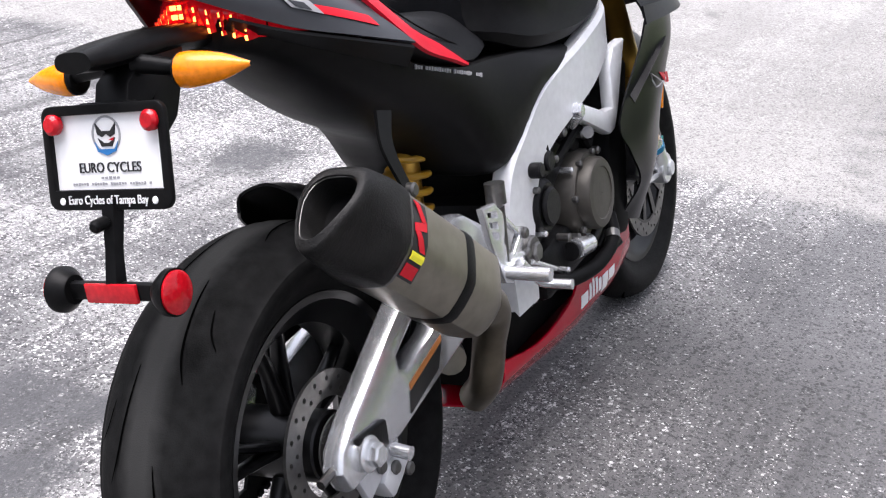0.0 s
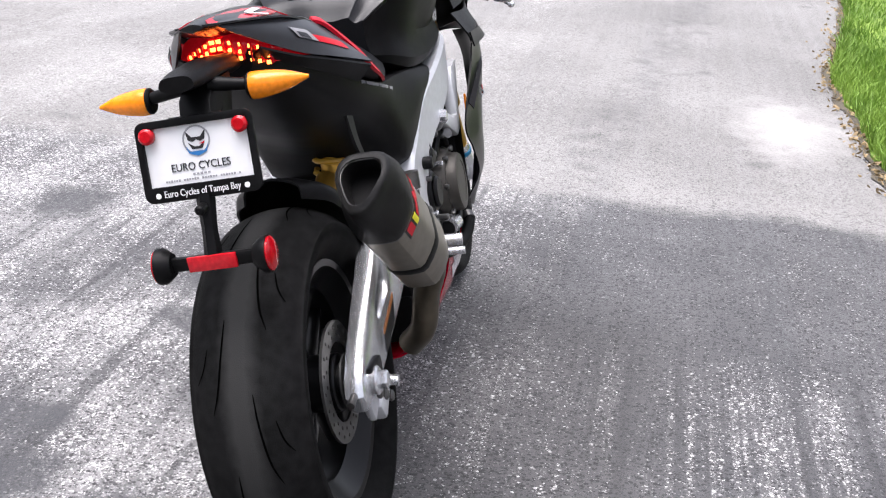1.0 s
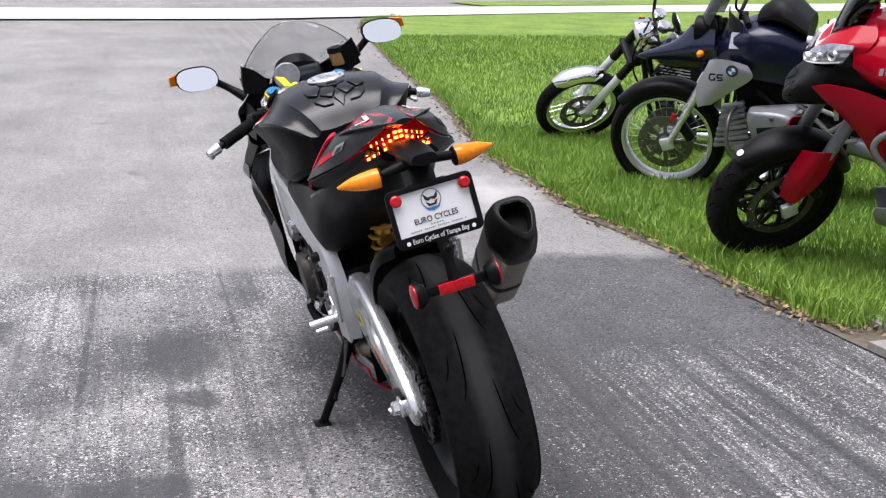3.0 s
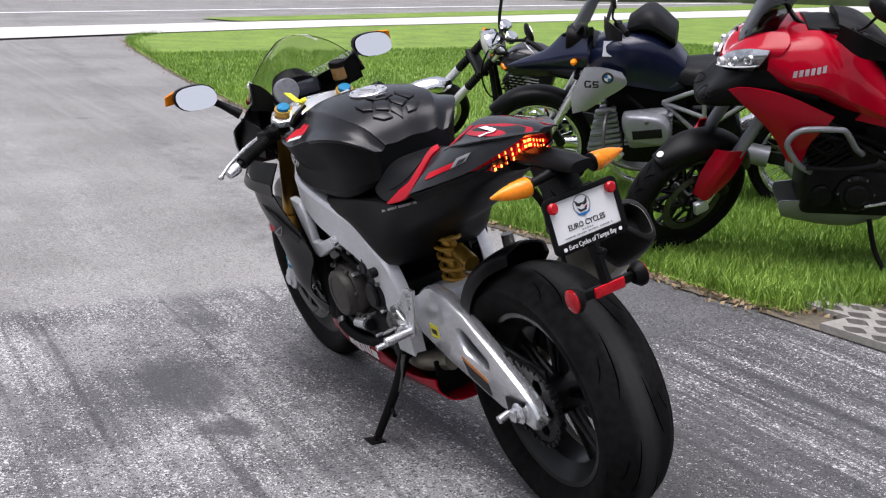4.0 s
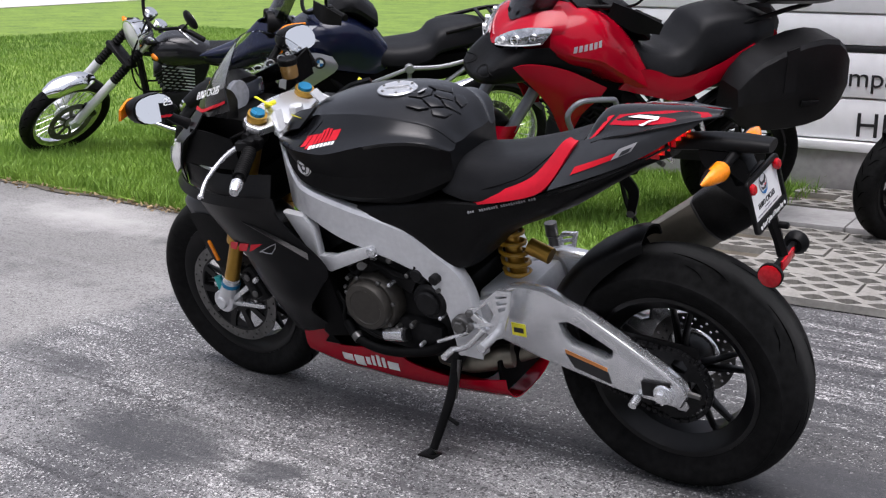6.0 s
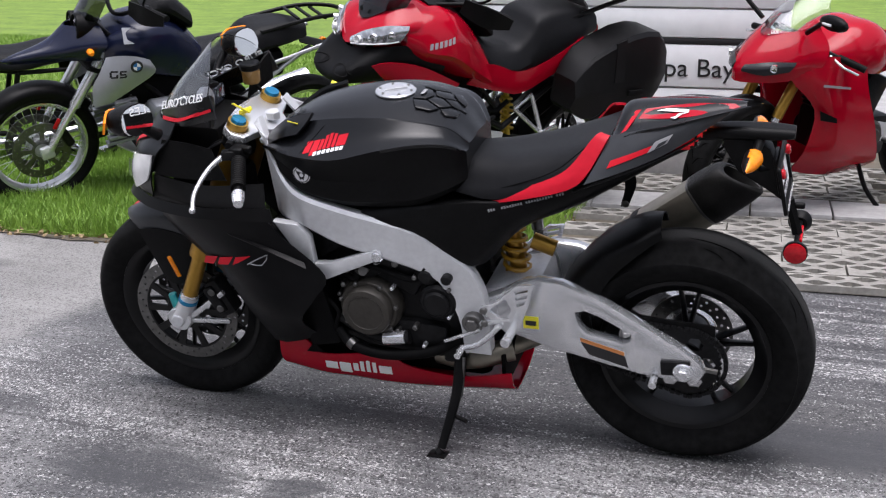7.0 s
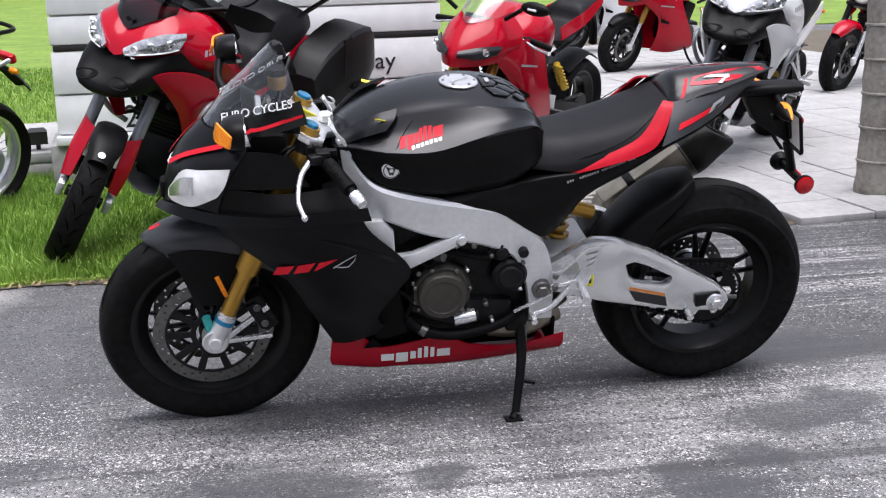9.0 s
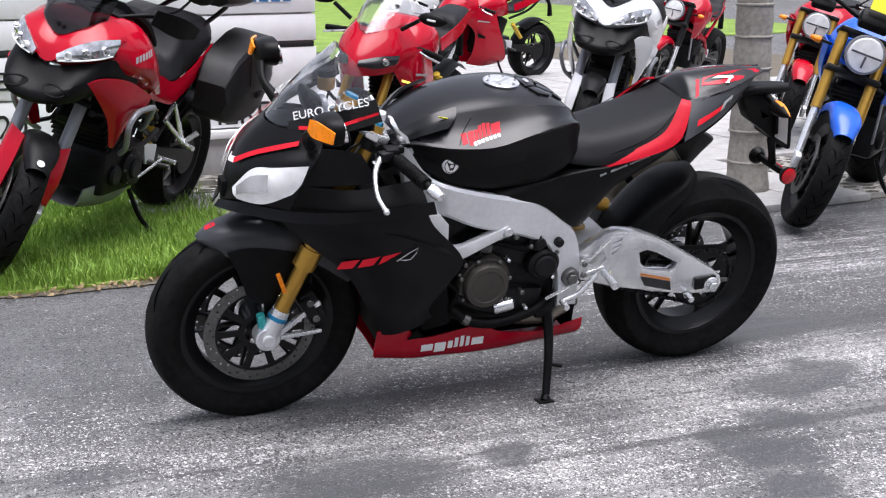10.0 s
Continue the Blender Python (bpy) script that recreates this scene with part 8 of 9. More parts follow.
    part("silencer", tube([(-0.35, -0.16, 0.4), (-0.5, -0.2, 0.45), (-0.85, -0.23, 0.56)], [0.04, 0.07, 0.06], 14), POLISH, b, "bright silencer")
    trellis(b, ENGINE, [((0.36, 0.08, 0.8), (0.1, 0.15, 0.58), 0.016), ((0.1, 0.15, 0.58), (-0.25, 0.14, 0.5), 0.016), ((-0.25, 0.14, 0.55), (-0.7, 0.12, 0.86), 0.014)])
    part("skid_plate", patch([[(0.36, 0.1, 0.34), (0.1, 0.12, 0.22), (-0.1, 0.12, 0.22)], [(0.36, -0.1, 0.34), (0.1, -0.12, 0.22), (-0.1, -0.12, 0.22)]], 4, 3, 0.008), ALLOY, b, "alloy skid plate")
    handlebar(b, st, (0.36, 1.05), 0.44, 0.1, 0.1, True, MATTE)
    return b


boxer((3.13, -2.25), 49, 13)


def classic(front, heading, lean):
    wb = 1.55
    b = parked("black and chrome classic cruiser with a round headlight, on the lawn", front, heading, lean, wb, sink=0.05)
    st = running_gear(b, wb, (0.31, 0.30), (0.10, 0.13), True, CHROME, ALLOY, (0.27, 0.86), 0.09, 44, False, CHROME, (62, 122), ENGINE, (1,))
    engine_block(b, (0.0, 0.4), 0.34, 2, ENGINE, CHROME)
    for k in range(8):
        part("cooling_fin", box((0.2, 0.25, 0.006), (0.06, 0, 0.52 + 0.02 * k), (0, -6, 0), 0.002), ALLOY, b)
    lampst = st @ pose(0.30, 0, 0.85, 0, 4, 0)
    part("headlight", lathe([(0.0005, -0.09), (0.05, -0.08), (0.09, -0.02), (0.103, 0.035), (0.106, 0.05), (0.098, 0.05), (0.0005, 0.03)], 32, (0, 0, 0), axis="x"), CHROME, b, "chrome round headlight shell", lampst)
    part("headlight_lens", lathe([(0.0005, 0.036), (0.098, 0.04), (0.096, 0.05), (0.05, 0.064), (0.0005, 0.068)], 32, (0, 0, 0), axis="x"), PALELENS, b, "clear headlight lens", lampst)
    low, high = Vector((0.775 - 0.03, 0, 0.33)), Vector((0.27, 0, 0.86))
    for k in (-1, 1):
        side = Vector((0, k * 0.09, 0))
        part("fork_gaiter", tube([tuple(low.lerp(high, f) + side) for f in np.arange(0.5, 0.88, 0.015)], [0.032 if k % 2 else 0.025 for k in range(len(np.arange(0.5, 0.88, 0.015)))], 12, 2), RUBBER, b, "black ribbed fork gaiter", st)
        part("gauge", lathe([(0.0005, 0.0), (0.036, 0.0), (0.044, 0.05), (0.036, 0.058), (0.0005, 0.055)], 20, (0.0, 0.0, 0.0), axis="z"), CHROME, b, "chrome gauge", st @ pose(0.20, k * 0.055, 0.90, 0, -25, 0))
        indicator(b, (0.28, 0.15, 0.80), k, st)
        indicator(b, (-0.72, 0.12, 0.66), k)
        part("rear_shock", tube([(-0.62, k * 0.13, 0.62), (-0.70, k * 0.13, 0.34)], 0.026, 12), CHROME, b, "chrome rear shock")
        part("silencer", tube([(0.25, k * 0.12, 0.3), (0.0, k * 0.17, 0.24), (-0.4, k * 0.19, 0.27), (-0.9, k * 0.2, 0.36)], [0.02, 0.03, 0.045, 0.04], 14), CHROME, b, "chrome silencer")
        part("cable", tube([(0.24, k * 0.08, 0.95), (0.34, k * 0.13, 0.72), (0.30, k * 0.1, 0.52), (0.12, k * 0.1, 0.5)], 0.006, 8), DEEP, b)
    part("fuel_tank", body([(0.22, (0, 0.78), (0.06, 0.775), (0.09, 0.75), (0.08, 0.70), (0, 0.68)), (0.12, (0, 0.84), (0.09, 0.835), (0.14, 0.78), (0.13, 0.68), (0, 0.66)), (-0.02, (0, 0.84), (0.09, 0.835), (0.14, 0.77), (0.13, 0.68), (0, 0.66)), (-0.14, (0, 0.78), (0.06, 0.775), (0.1, 0.74), (0.1, 0.67), (0, 0.66))], 3, 4), GLOSSBLACK, b, "gloss black teardrop tank")
    part("seat", body([(-0.06, (0, 0.78), (0.08, 0.775), (0.11, 0.74), (0.1, 0.69), (0, 0.68)), (-0.3, (0, 0.77), (0.11, 0.765), (0.15, 0.72), (0.14, 0.68), (0, 0.67)), (-0.55, (0, 0.82), (0.1, 0.815), (0.13, 0.77), (0.12, 0.72), (0, 0.71)), (-0.78, (0, 0.81), (0.08, 0.805), (0.1, 0.77), (0.1, 0.73), (0, 0.72))], 3, 4), VINYL, b, "black bench seat")
    part("rear_fender", patch([[(-0.55, 0.075, 0.66), (-0.85, 0.075, 0.62), (-1.02, 0.07, 0.42)], [(-0.55, 0, 0.7), (-0.88, 0, 0.66), (-1.06, 0, 0.43)], [(-0.55, -0.075, 0.66), (-0.85, -0.075, 0.62), (-1.02, -0.07, 0.42)]], 4, 4, 0.006), CHROME, b, "chrome rear mudguard")
    part("tail_light", box((0.05, 0.08, 0.06), (-0.98, 0, 0.62), (0, 30, 0), 0.015), REDLENS, b, "red tail light")
    trellis(b, ENGINE, [((0.3, 0.05, 0.74), (-0.3, 0.1, 0.66), 0.016), ((0.3, 0.05, 0.70), (0.24, 0.08, 0.28), 0.018), ((0.24, 0.08, 0.28), (-0.25, 0.11, 0.28), 0.016), ((-0.25, 0.11, 0.28), (-0.3, 0.12, 0.66), 0.016), ((-0.3, 0.12, 0.66), (-0.7, 0.12, 0.68), 0.014)])
    handlebar(b, st, (0.22, 0.93), 0.36, 0.12, 0.14, True)
    return b


classic((4.68, -2.3), 48, 14)


def superbike(front, heading, lean, paint, label, fork=GOLD, rim=RIM, turn=10.0):
    wb = 1.44
    b = parked(label, front, heading, lean, wb)
    st = running_gear(b, wb, (0.3, 0.32), (0.12, 0.2), False, rim, fork, (0.44, 0.92), 0.105, turn, True, MATTE, (48, 140), ENGINE)
    half = [[(0.46, 0.13, 1.0), (0.58, 0.10, 0.965), (0.64, 0, 0.955)], [(0.44, 0.2, 0.92), (0.62, 0.15, 0.88), (0.74, 0, 0.86)], [(0.46, 0.22, 0.85), (0.66, 0.155, 0.80), (0.80, 0, 0.78)], [(0.50, 0.2, 0.77), (0.68, 0.13, 0.73), (0.80, 0, 0.71)]]
    nose = part("nose_fairing", patch([h + [(x, -y, z) for x, y, z in h[-2::-1]] for h in half], 4, 4, 0.005), paint, b, "glossy nose fairing")
    for s in (-1, 1):
        hl = part("headlight", patch([[(0.785, s * 0.03, 0.795), (0.715, s * 0.12, 0.828), (0.615, s * 0.19, 0.842)], [(0.80, s * 0.032, 0.778), (0.735, s * 0.128, 0.798), (0.628, s * 0.194, 0.822)], [(0.802, s * 0.034, 0.765), (0.74, s * 0.125, 0.765), (0.645, s * 0.186, 0.795)]], 4, 4, 0.008), GLOSSBLACK, nose, "dark slit headlight")
        part("lamp_core", lathe([(0.0005, 0.0), (0.014, 0.004), (0.018, 0.012), (0.02, 0.0), (0.0005, -0.004)], 14, (0, 0, 0), axis="x"), CHROME, hl, "", pose(0.71, s * 0.15, 0.805, 0, 0, s * 40))
        fl = part("side_fairing", patch([[(0.60, s * 0.172, 0.84), (0.40, s * 0.218, 0.87), (0.16, s * 0.2, 0.83)], [(0.60, s * 0.165, 0.75), (0.42, s * 0.235, 0.74), (0.12, s * 0.225, 0.68)], [(0.43, s * 0.19, 0.60), (0.32, s * 0.24, 0.55), (0.02, s * 0.228, 0.5)], [(0.42, s * 0.18, 0.40), (0.22, s * 0.215, 0.34), (-0.08, s * 0.195, 0.32)], [(0.38, s * 0.07, 0.24), (0.15, s * 0.09, 0.21), (-0.15, s * 0.08, 0.23)]], 5, 4, 0.006), paint, b, "glossy full side fairing")
        part("indicator", box((0.012, 0.05, 0.012), (0.642, s * 0.34, 1.06), (0, 0, 0), 0.004), PALELENS, b, "slim pale indicator in the mirror shell")
        # black patch paints the vent's shaded opening on the closed fairing
        part("vent", patch([[(0.44, s * 0.236, 0.61), (0.33, s * 0.25, 0.57)], [(0.42, s * 0.233, 0.56), (0.32, s * 0.249, 0.545)]], 3, 2, 0.003), DEEP, fl)
        part("emblem", patch([[(0.46, s * 0.241, 0.742), (0.28, s * 0.246, 0.722)], [(0.46, s * 0.242, 0.73), (0.28, s * 0.247, 0.712)]], 3, 2, 0.002), GREYPRINT, fl)
        part("tail_panel", patch([[(-0.2, s * 0.12, 0.87), (-0.5, s * 0.12, 0.95), (-0.82, s * 0.07, 1.02)], [(-0.2, s * 0.14, 0.80), (-0.5, s * 0.14, 0.88), (-0.8, s * 0.09, 0.98)]], 4, 3, 0.006), paint, b, "glossy tail panel")
        mir = part("mirror", tube([(0.55, s * 0.15, 0.97), (0.58, s * 0.25, 1.04)], 0.012, 8), MATTE, b, "black fairing mirror")
        part("shell", loft([[(0.58 + dx, s * 0.33 + f * 0.085 * math.cos(q), 1.06 + f * 0.036 * math.sin(q)) for q in np.arange(12) * math.pi / 6] for dx, f in ((0.035, 0.3), (0.02, 0.9), (0, 1.0))], 1, 2), MATTE, mir)
        part("glass", loft([[(0.58 - dx, s * 0.33 + 0.08 * math.cos(q), 1.06 + 0.032 * math.sin(q)) for q in np.arange(12) * math.pi / 6] for dx in (0, 0.003)], 1, 1), MIRROR, mir)
        a, e = Vector((0.43, s * 0.13, 0.89)), Vector((0.34, s * 0.34, 0.85))
        bar = part("handlebar", tube([a, e], 0.011, 10), MATTE, b, "", st)
        part("grip", tube([a.lerp(e, 0.4), e], 0.017, 12), RUBBER, bar, "", st)
        part("lever", tube([a.lerp(e, 0.3) + Vector((0.03, 0, 0)), a.lerp(e, 0.7) + Vector((0.07, 0, -0.01)), e + Vector((0.05, 0, -0.02))], 0.006, 8), POLISH, bar, "", st)
    scr = [[(0.46, 0.15, 0.99), (0.58, 0.10, 0.965), (0.68, 0, 0.93)], [(0.42, 0.14, 1.06), (0.50, 0.09, 1.055), (0.56, 0, 1.04)], [(0.38, 0.08, 1.14), (0.40, 0.05, 1.15), (0.42, 0, 1.155)]]
    part("windscreen", patch([h + [(x, -y, z) for x, y, z in h[-2::-1]] for h in scr], 4, 4, 0.004), CLEAR, b, "clear windscreen")
    part("fuel_tank", body([(0.36, (0, 0.9), (0.1, 0.89), (0.15, 0.86), (0.14, 0.80), (0, 0.78)), (0.2, (0, 0.99), (0.12, 0.98), (0.2, 0.9), (0.19, 0.78), (0, 0.75)), (0.06, (0, 1.0), (0.12, 0.99), (0.2, 0.9), (0.18, 0.76), (0, 0.74)), (-0.06, (0, 0.94), (0.1, 0.93), (0.15, 0.87), (0.14, 0.76), (0, 0.74)), (-0.14, (0, 0.84), (0.07, 0.835), (0.1, 0.81), (0.1, 0.76), (0, 0.75))], 3, 4), paint, b, "glossy fuel tank")
    part("seat", body([(-0.1, (0, 0.82), (0.07, 0.815), (0.1, 0.79), (0, 0.75)), (-0.28, (0, 0.83), (0.11, 0.825), (0.15, 0.79), (0, 0.75)), (-0.44, (0, 0.88), (0.09, 0.875), (0.12, 0.85), (0, 0.82)), (-0.5, (0, 0.98), (0.08, 0.975), (0.11, 0.93), (0, 0.88)), (-0.75, (0, 1.03), (0.06, 1.025), (0.08, 1.0), (0, 0.97))], 3, 4), VINYL, b, "black seat")
    engine_block(b, (0.0, 0.42), 0.36)
    part("rear_shock", joined(tube([(-0.2, 0.13, 0.66), (-0.36, 0.13, 0.5)], 0.02, 10), tube([(-0.21 - 0.14 * f + 0.02 * math.cos(f * 40), 0.13 + 0.03 * math.sin(f * 40), 0.65 - 0.14 * f) for f in np.linspace(0, 1, 50)], 0.007, 6, 1)), YSPRING, b, "yellow spring shock on the side")
    part("subframe", tube([(-0.15, 0.12, 0.72), (-0.45, 0.11, 0.8), (-0.7, 0.06, 0.93)], 0.014, 8), ENGINE, b)
    part("hugger", patch([[(-0.45, 0.1, 0.58), (-0.7, 0.1, 0.67), (-0.85, 0.1, 0.63)], [(-0.45, 0, 0.61), (-0.7, 0, 0.69), (-0.86, 0, 0.65)], [(-0.45, -0.1, 0.58), (-0.7, -0.1, 0.67), (-0.85, -0.1, 0.63)]], 4, 4, 0.006), MATTE, b, "black hugger")
    part("plate_bracket", tube([(-0.74, 0, 0.96), (-0.9, 0, 0.85), (-0.95, 0, 0.7)], [0.03, 0.02, 0.03], 8), MATTE, b)
    part("tail_light", box((0.03, 0.1, 0.03), (-0.82, 0, 1.0), (0, 0, 0), 0.008), REDLENS, b, "red tail light")
    part("silencer", tube([(-0.1, -0.1, 0.24), (-0.25, -0.16, 0.24), (-0.45, -0.18, 0.3)], [0.04, 0.05, 0.05], 12), ENGINE, b)
    return b


superbike((-0.36, -3.05), 50, 11, RED, "glossy red full-faired superbike with gold fork, on the pavers")
superbike((-3.05, -8.9), 24, 10, RED, "glossy red full-faired superbike in the far row")


def roadster(front, heading, lean, paint, fender, fork, frame_mat, label, turn=12.0, tag=True):
    wb = 1.45
    b = parked(label, front, heading, lean, wb)
    st = running_gear(b, wb, (0.3, 0.318), (0.12, 0.19), False, RIM, fork, (0.44, 0.92), 0.108, turn, True, fender, (45, 150), ENGINE)
    engine_block(b, (0.04, 0.42), 0.38)
    shell = part("headlight", lathe([(0.0005, 0.48), (0.06, 0.49), (0.09, 0.54), (0.095, 0.585), (0.0005, 0.6)], 24, (0, 0, 0.86), axis="x"), GREYPAINT, b, "round grey headlight shell", st)
    part("lens", lathe([(0.0005, 0.59), (0.085, 0.585), (0.08, 0.602), (0.0005, 0.615)], 24, (0, 0, 0.86), axis="x"), PALELENS, shell, "clear lens", st)
    part("lens_bar", joined(box((0.006, 0.15, 0.01), (0.612, 0, 0.865), (0, 0, 0), 0.002), box((0.006, 0.01, 0.06), (0.612, 0, 0.83), (0, 0, 0), 0.002)), GAUGE, shell, "", st)
    part("dash", box((0.07, 0.16, 0.09), (0.47, 0, 1.01), (0, -40, 0), 0.02), MATTE, b, "", st)
    part("fuel_tank", body([(0.36, (0, 0.9), (0.1, 0.89), (0.16, 0.85), (0.15, 0.78), (0, 0.76)), (0.2, (0, 0.99), (0.13, 0.98), (0.215, 0.89), (0.2, 0.76), (0, 0.74)), (0.04, (0, 0.98), (0.11, 0.97), (0.18, 0.88), (0.17, 0.74), (0, 0.72)), (-0.1, (0, 0.86), (0.07, 0.855), (0.11, 0.82), (0.1, 0.74), (0, 0.72))], 3, 4), paint, b, "glossy sculpted tank")
    for s in (-1, 1):
        part("tank_shroud", patch([[(0.46, s * 0.16, 0.86), (0.3, s * 0.225, 0.88), (0.12, s * 0.21, 0.86)], [(0.44, s * 0.17, 0.74), (0.3, s * 0.22, 0.74), (0.16, s * 0.2, 0.76)], [(0.38, s * 0.15, 0.62), (0.32, s * 0.17, 0.62), (0.26, s * 0.16, 0.66)]], 4, 4, 0.006), paint, b, "painted tank shroud")
        part("radiator_guard", box((0.03, 0.01, 0.22), (0.34, s * 0.15, 0.52), (0, 12, 0), 0.004), GREYPAINT, b)
        indicator(b, (0.46, 0.2, 0.84), s, st)
        part("seat_panel", patch([[(-0.15, s * 0.13, 0.82), (-0.4, s * 0.13, 0.85), (-0.7, s * 0.07, 0.97)], [(-0.15, s * 0.14, 0.74), (-0.4, s * 0.14, 0.8), (-0.68, s * 0.08, 0.93)]], 4, 3, 0.006), paint, b)
    trellis(b, frame_mat, [((0.38, 0.08, 0.82), (0.0, 0.16, 0.58), 0.017), ((0.36, 0.08, 0.7), (0.0, 0.16, 0.58), 0.016), ((0.26, 0.1, 0.76), (0.15, 0.14, 0.6), 0.014), ((0.0, 0.16, 0.58), (-0.2, 0.14, 0.42), 0.018), ((-0.05, 0.15, 0.6), (-0.6, 0.1, 0.86), 0.014)])
    part("seat", body([(-0.06, (0, 0.84), (0.07, 0.835), (0.11, 0.81), (0, 0.76)), (-0.25, (0, 0.83), (0.12, 0.825), (0.16, 0.79), (0, 0.76)), (-0.42, (0, 0.88), (0.1, 0.875), (0.13, 0.84), (0, 0.8)), (-0.5, (0, 0.95), (0.08, 0.945), (0.11, 0.91), (0, 0.87)), (-0.74, (0, 0.99), (0.06, 0.985), (0.07, 0.96), (0, 0.94))], 3, 4), VINYL, b, "black seat")
    part("plate_bracket", tube([(-0.7, 0, 0.92), (-0.88, 0, 0.8), (-0.95, 0, 0.62)], [0.03, 0.02, 0.03], 8), MATTE, b)
    part("tail_light", box((0.03, 0.1, 0.03), (-0.78, 0, 0.96), (0, 0, 0), 0.008), REDLENS, b, "red tail light")
    part("silencer", tube([(0.1, -0.08, 0.25), (-0.15, -0.15, 0.24), (-0.5, -0.2, 0.34)], [0.025, 0.04, 0.05], 12), ENGINE, b, "dark silencer")
    handlebar(b, st, (0.42, 1.0), 0.38, 0.05, 0.08, True)
    if tag:
        part("price_tag", box((0.004, 0.12, 0.08), (0.5, 0.0, 1.1), (0, -20, 0), 0), YELLOW, b, "bright yellow price tag", st)
    return b


roadster((-2.29, -1.53), 40, 12, BLUEPAINT, BLUEPAINT, GOLD, ENGINE, "blue naked roadster with gold fork, on the pavement edge", 24)
roadster((-3.7, -3.75), 42, 11, RED, RED, GOLD, RED, "red naked roadster with a red frame, on the slabs", 16)
roadster((-4.3, -6.6), 40, 11, RED, RED, ENGINE, RED, "red naked roadster in the far row", 0, False)
superbike((-3.15, -11.3), 26, 10, WHITEPAINT, "white full-faired sport motorcycle in the far row", ENGINE)

# ---- sign, trunk, pavers, grass ----
SIDING = material("white_siding", (0.74, 0.75, 0.76), 0.45, grain=0.08, scale=14, bump=0.08, bump_scale=60)
BARK = material("palm_bark", (0.23, 0.215, 0.19), 0.9, grain=0.45, scale=40, bump=0.9, bump_scale=70)
GRASS = material("grass_blade", (0.115, 0.255, 0.018), 0.6, grain=0.5, scale=3, wear=(0.2, 0.33, 0.04))
LEAFM = material("dry_leaf", (0.26, 0.19, 0.1), 0.8, grain=0.4, scale=30)

SX0, SX1, SY = -0.55, 1.745, -3.95
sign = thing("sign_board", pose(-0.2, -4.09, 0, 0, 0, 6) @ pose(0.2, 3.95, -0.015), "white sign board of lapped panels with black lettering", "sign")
part("core", box((SX1 - SX0 - 0.02, 0.5, 1.75), ((SX0 + SX1) / 2, SY - 0.28, 1.17), (0, 0, 0), 0.01), SIDING, sign)
for z0, z1 in ((0.325, 0.545), (0.555, 0.795), (0.835, 0.995), (1.005, 1.25), (1.26, 1.55), (1.56, 2.0)):
    bm = box((SX1 - SX0, 0.03, z1 - z0), ((SX0 + SX1) / 2, SY - 0.016, (z0 + z1) / 2), (1.5, 0, 0), 0.004)
    part("panel", bm, SIDING, sign, "white lapped panel")
part("band", box((SX1 - SX0 - 0.03, 0.02, 0.034), ((SX0 + SX1) / 2 , SY - 0.012, 0.815), (0, 0, 0), 0.003), BLACKPRINT, sign, "black band")
part("sill", box((SX1 - SX0 + 0.02, 0.1, 0.05), ((SX0 + SX1) / 2, SY, 0.29), (0, 0, 0), 0.006), SIDING, sign)
part("plinth", box((SX1 - SX0 + 0.1, 0.56, 0.26), ((SX0 + SX1) / 2, SY - 0.26, 0.135), (0, 0, 0), 0.01), SLAB, sign, "pale concrete plinth")
sgn = lambda x, z: frame_at((x, SY + 0.004, z), (-1, 0, 0), (0, 0, 1))
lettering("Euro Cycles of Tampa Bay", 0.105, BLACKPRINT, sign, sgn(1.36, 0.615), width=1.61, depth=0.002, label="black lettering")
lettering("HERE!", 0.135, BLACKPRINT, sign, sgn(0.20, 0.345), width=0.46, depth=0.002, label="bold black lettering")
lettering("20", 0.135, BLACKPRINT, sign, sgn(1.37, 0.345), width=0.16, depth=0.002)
part("emblem", box((0.4, 0.004, 0.09), (-0.19, SY + 0.004, 1.12), (0, 0, 0), 0), BLUEPRINT, sign, "row of blue marks")
for k in range(5):
    part("emblem_gap", box((0.018, 0.004, 0.1), (-0.33 + 0.075 * k, SY + 0.0065, 1.12), (0, 0, 0), 0), SIDING, sign)

trunk = thing("palm_tree", pose(-2.53, -2.36, 0), "grey ringed palm trunk rising from the pavers", "tree")
g = []
for k, z in enumerate(np.linspace(0, 6.0, 90)):
    r = 0.098 + 0.025 * math.exp(-z * 3) + 0.004 * math.sin(z * 34) + 0.004 * noise.noise((0, 0, z * 3))
    g.append([(r * math.cos(a) * (1 + 0.05 * noise.noise((math.cos(a), math.sin(a), z * 2))), r * math.sin(a), z) for a in np.arange(24) * math.pi / 12])
part("trunk", grid_mesh(g, True, True), BARK, trunk)
for z in np.arange(0.2, 2.4, 0.17):
    rr = 0.1 + 0.025 * math.exp(-z * 3)
    part("leaf_scar", lathe([(rr - 0.004, z - 0.008), (rr + 0.004, z - 0.003), (rr + 0.004, z + 0.004), (rr - 0.004, z + 0.009)], 24, (0, 0, 0), True, "z"), BARK, trunk)

valve = thing("water_valve", pose(3.35, -8.2, 0), "green standpipe with a tap in the lawn", "pipe")
part("standpipe", tube([(0, 0, 0), (0, 0, 0.62)], 0.025, 10), material("green_pipe", (0.05, 0.12, 0.04), 0.5, grain=0.2), valve)
part("tap", joined(tube([(-0.15, 0, 0.6), (0.15, 0, 0.6)], 0.03, 10), disc(0.05, 0.63, 0.66, (0, 0, 0), 12, axis="z")), material("green_tap", (0.05, 0.12, 0.04), 0.5, grain=0.2), valve)

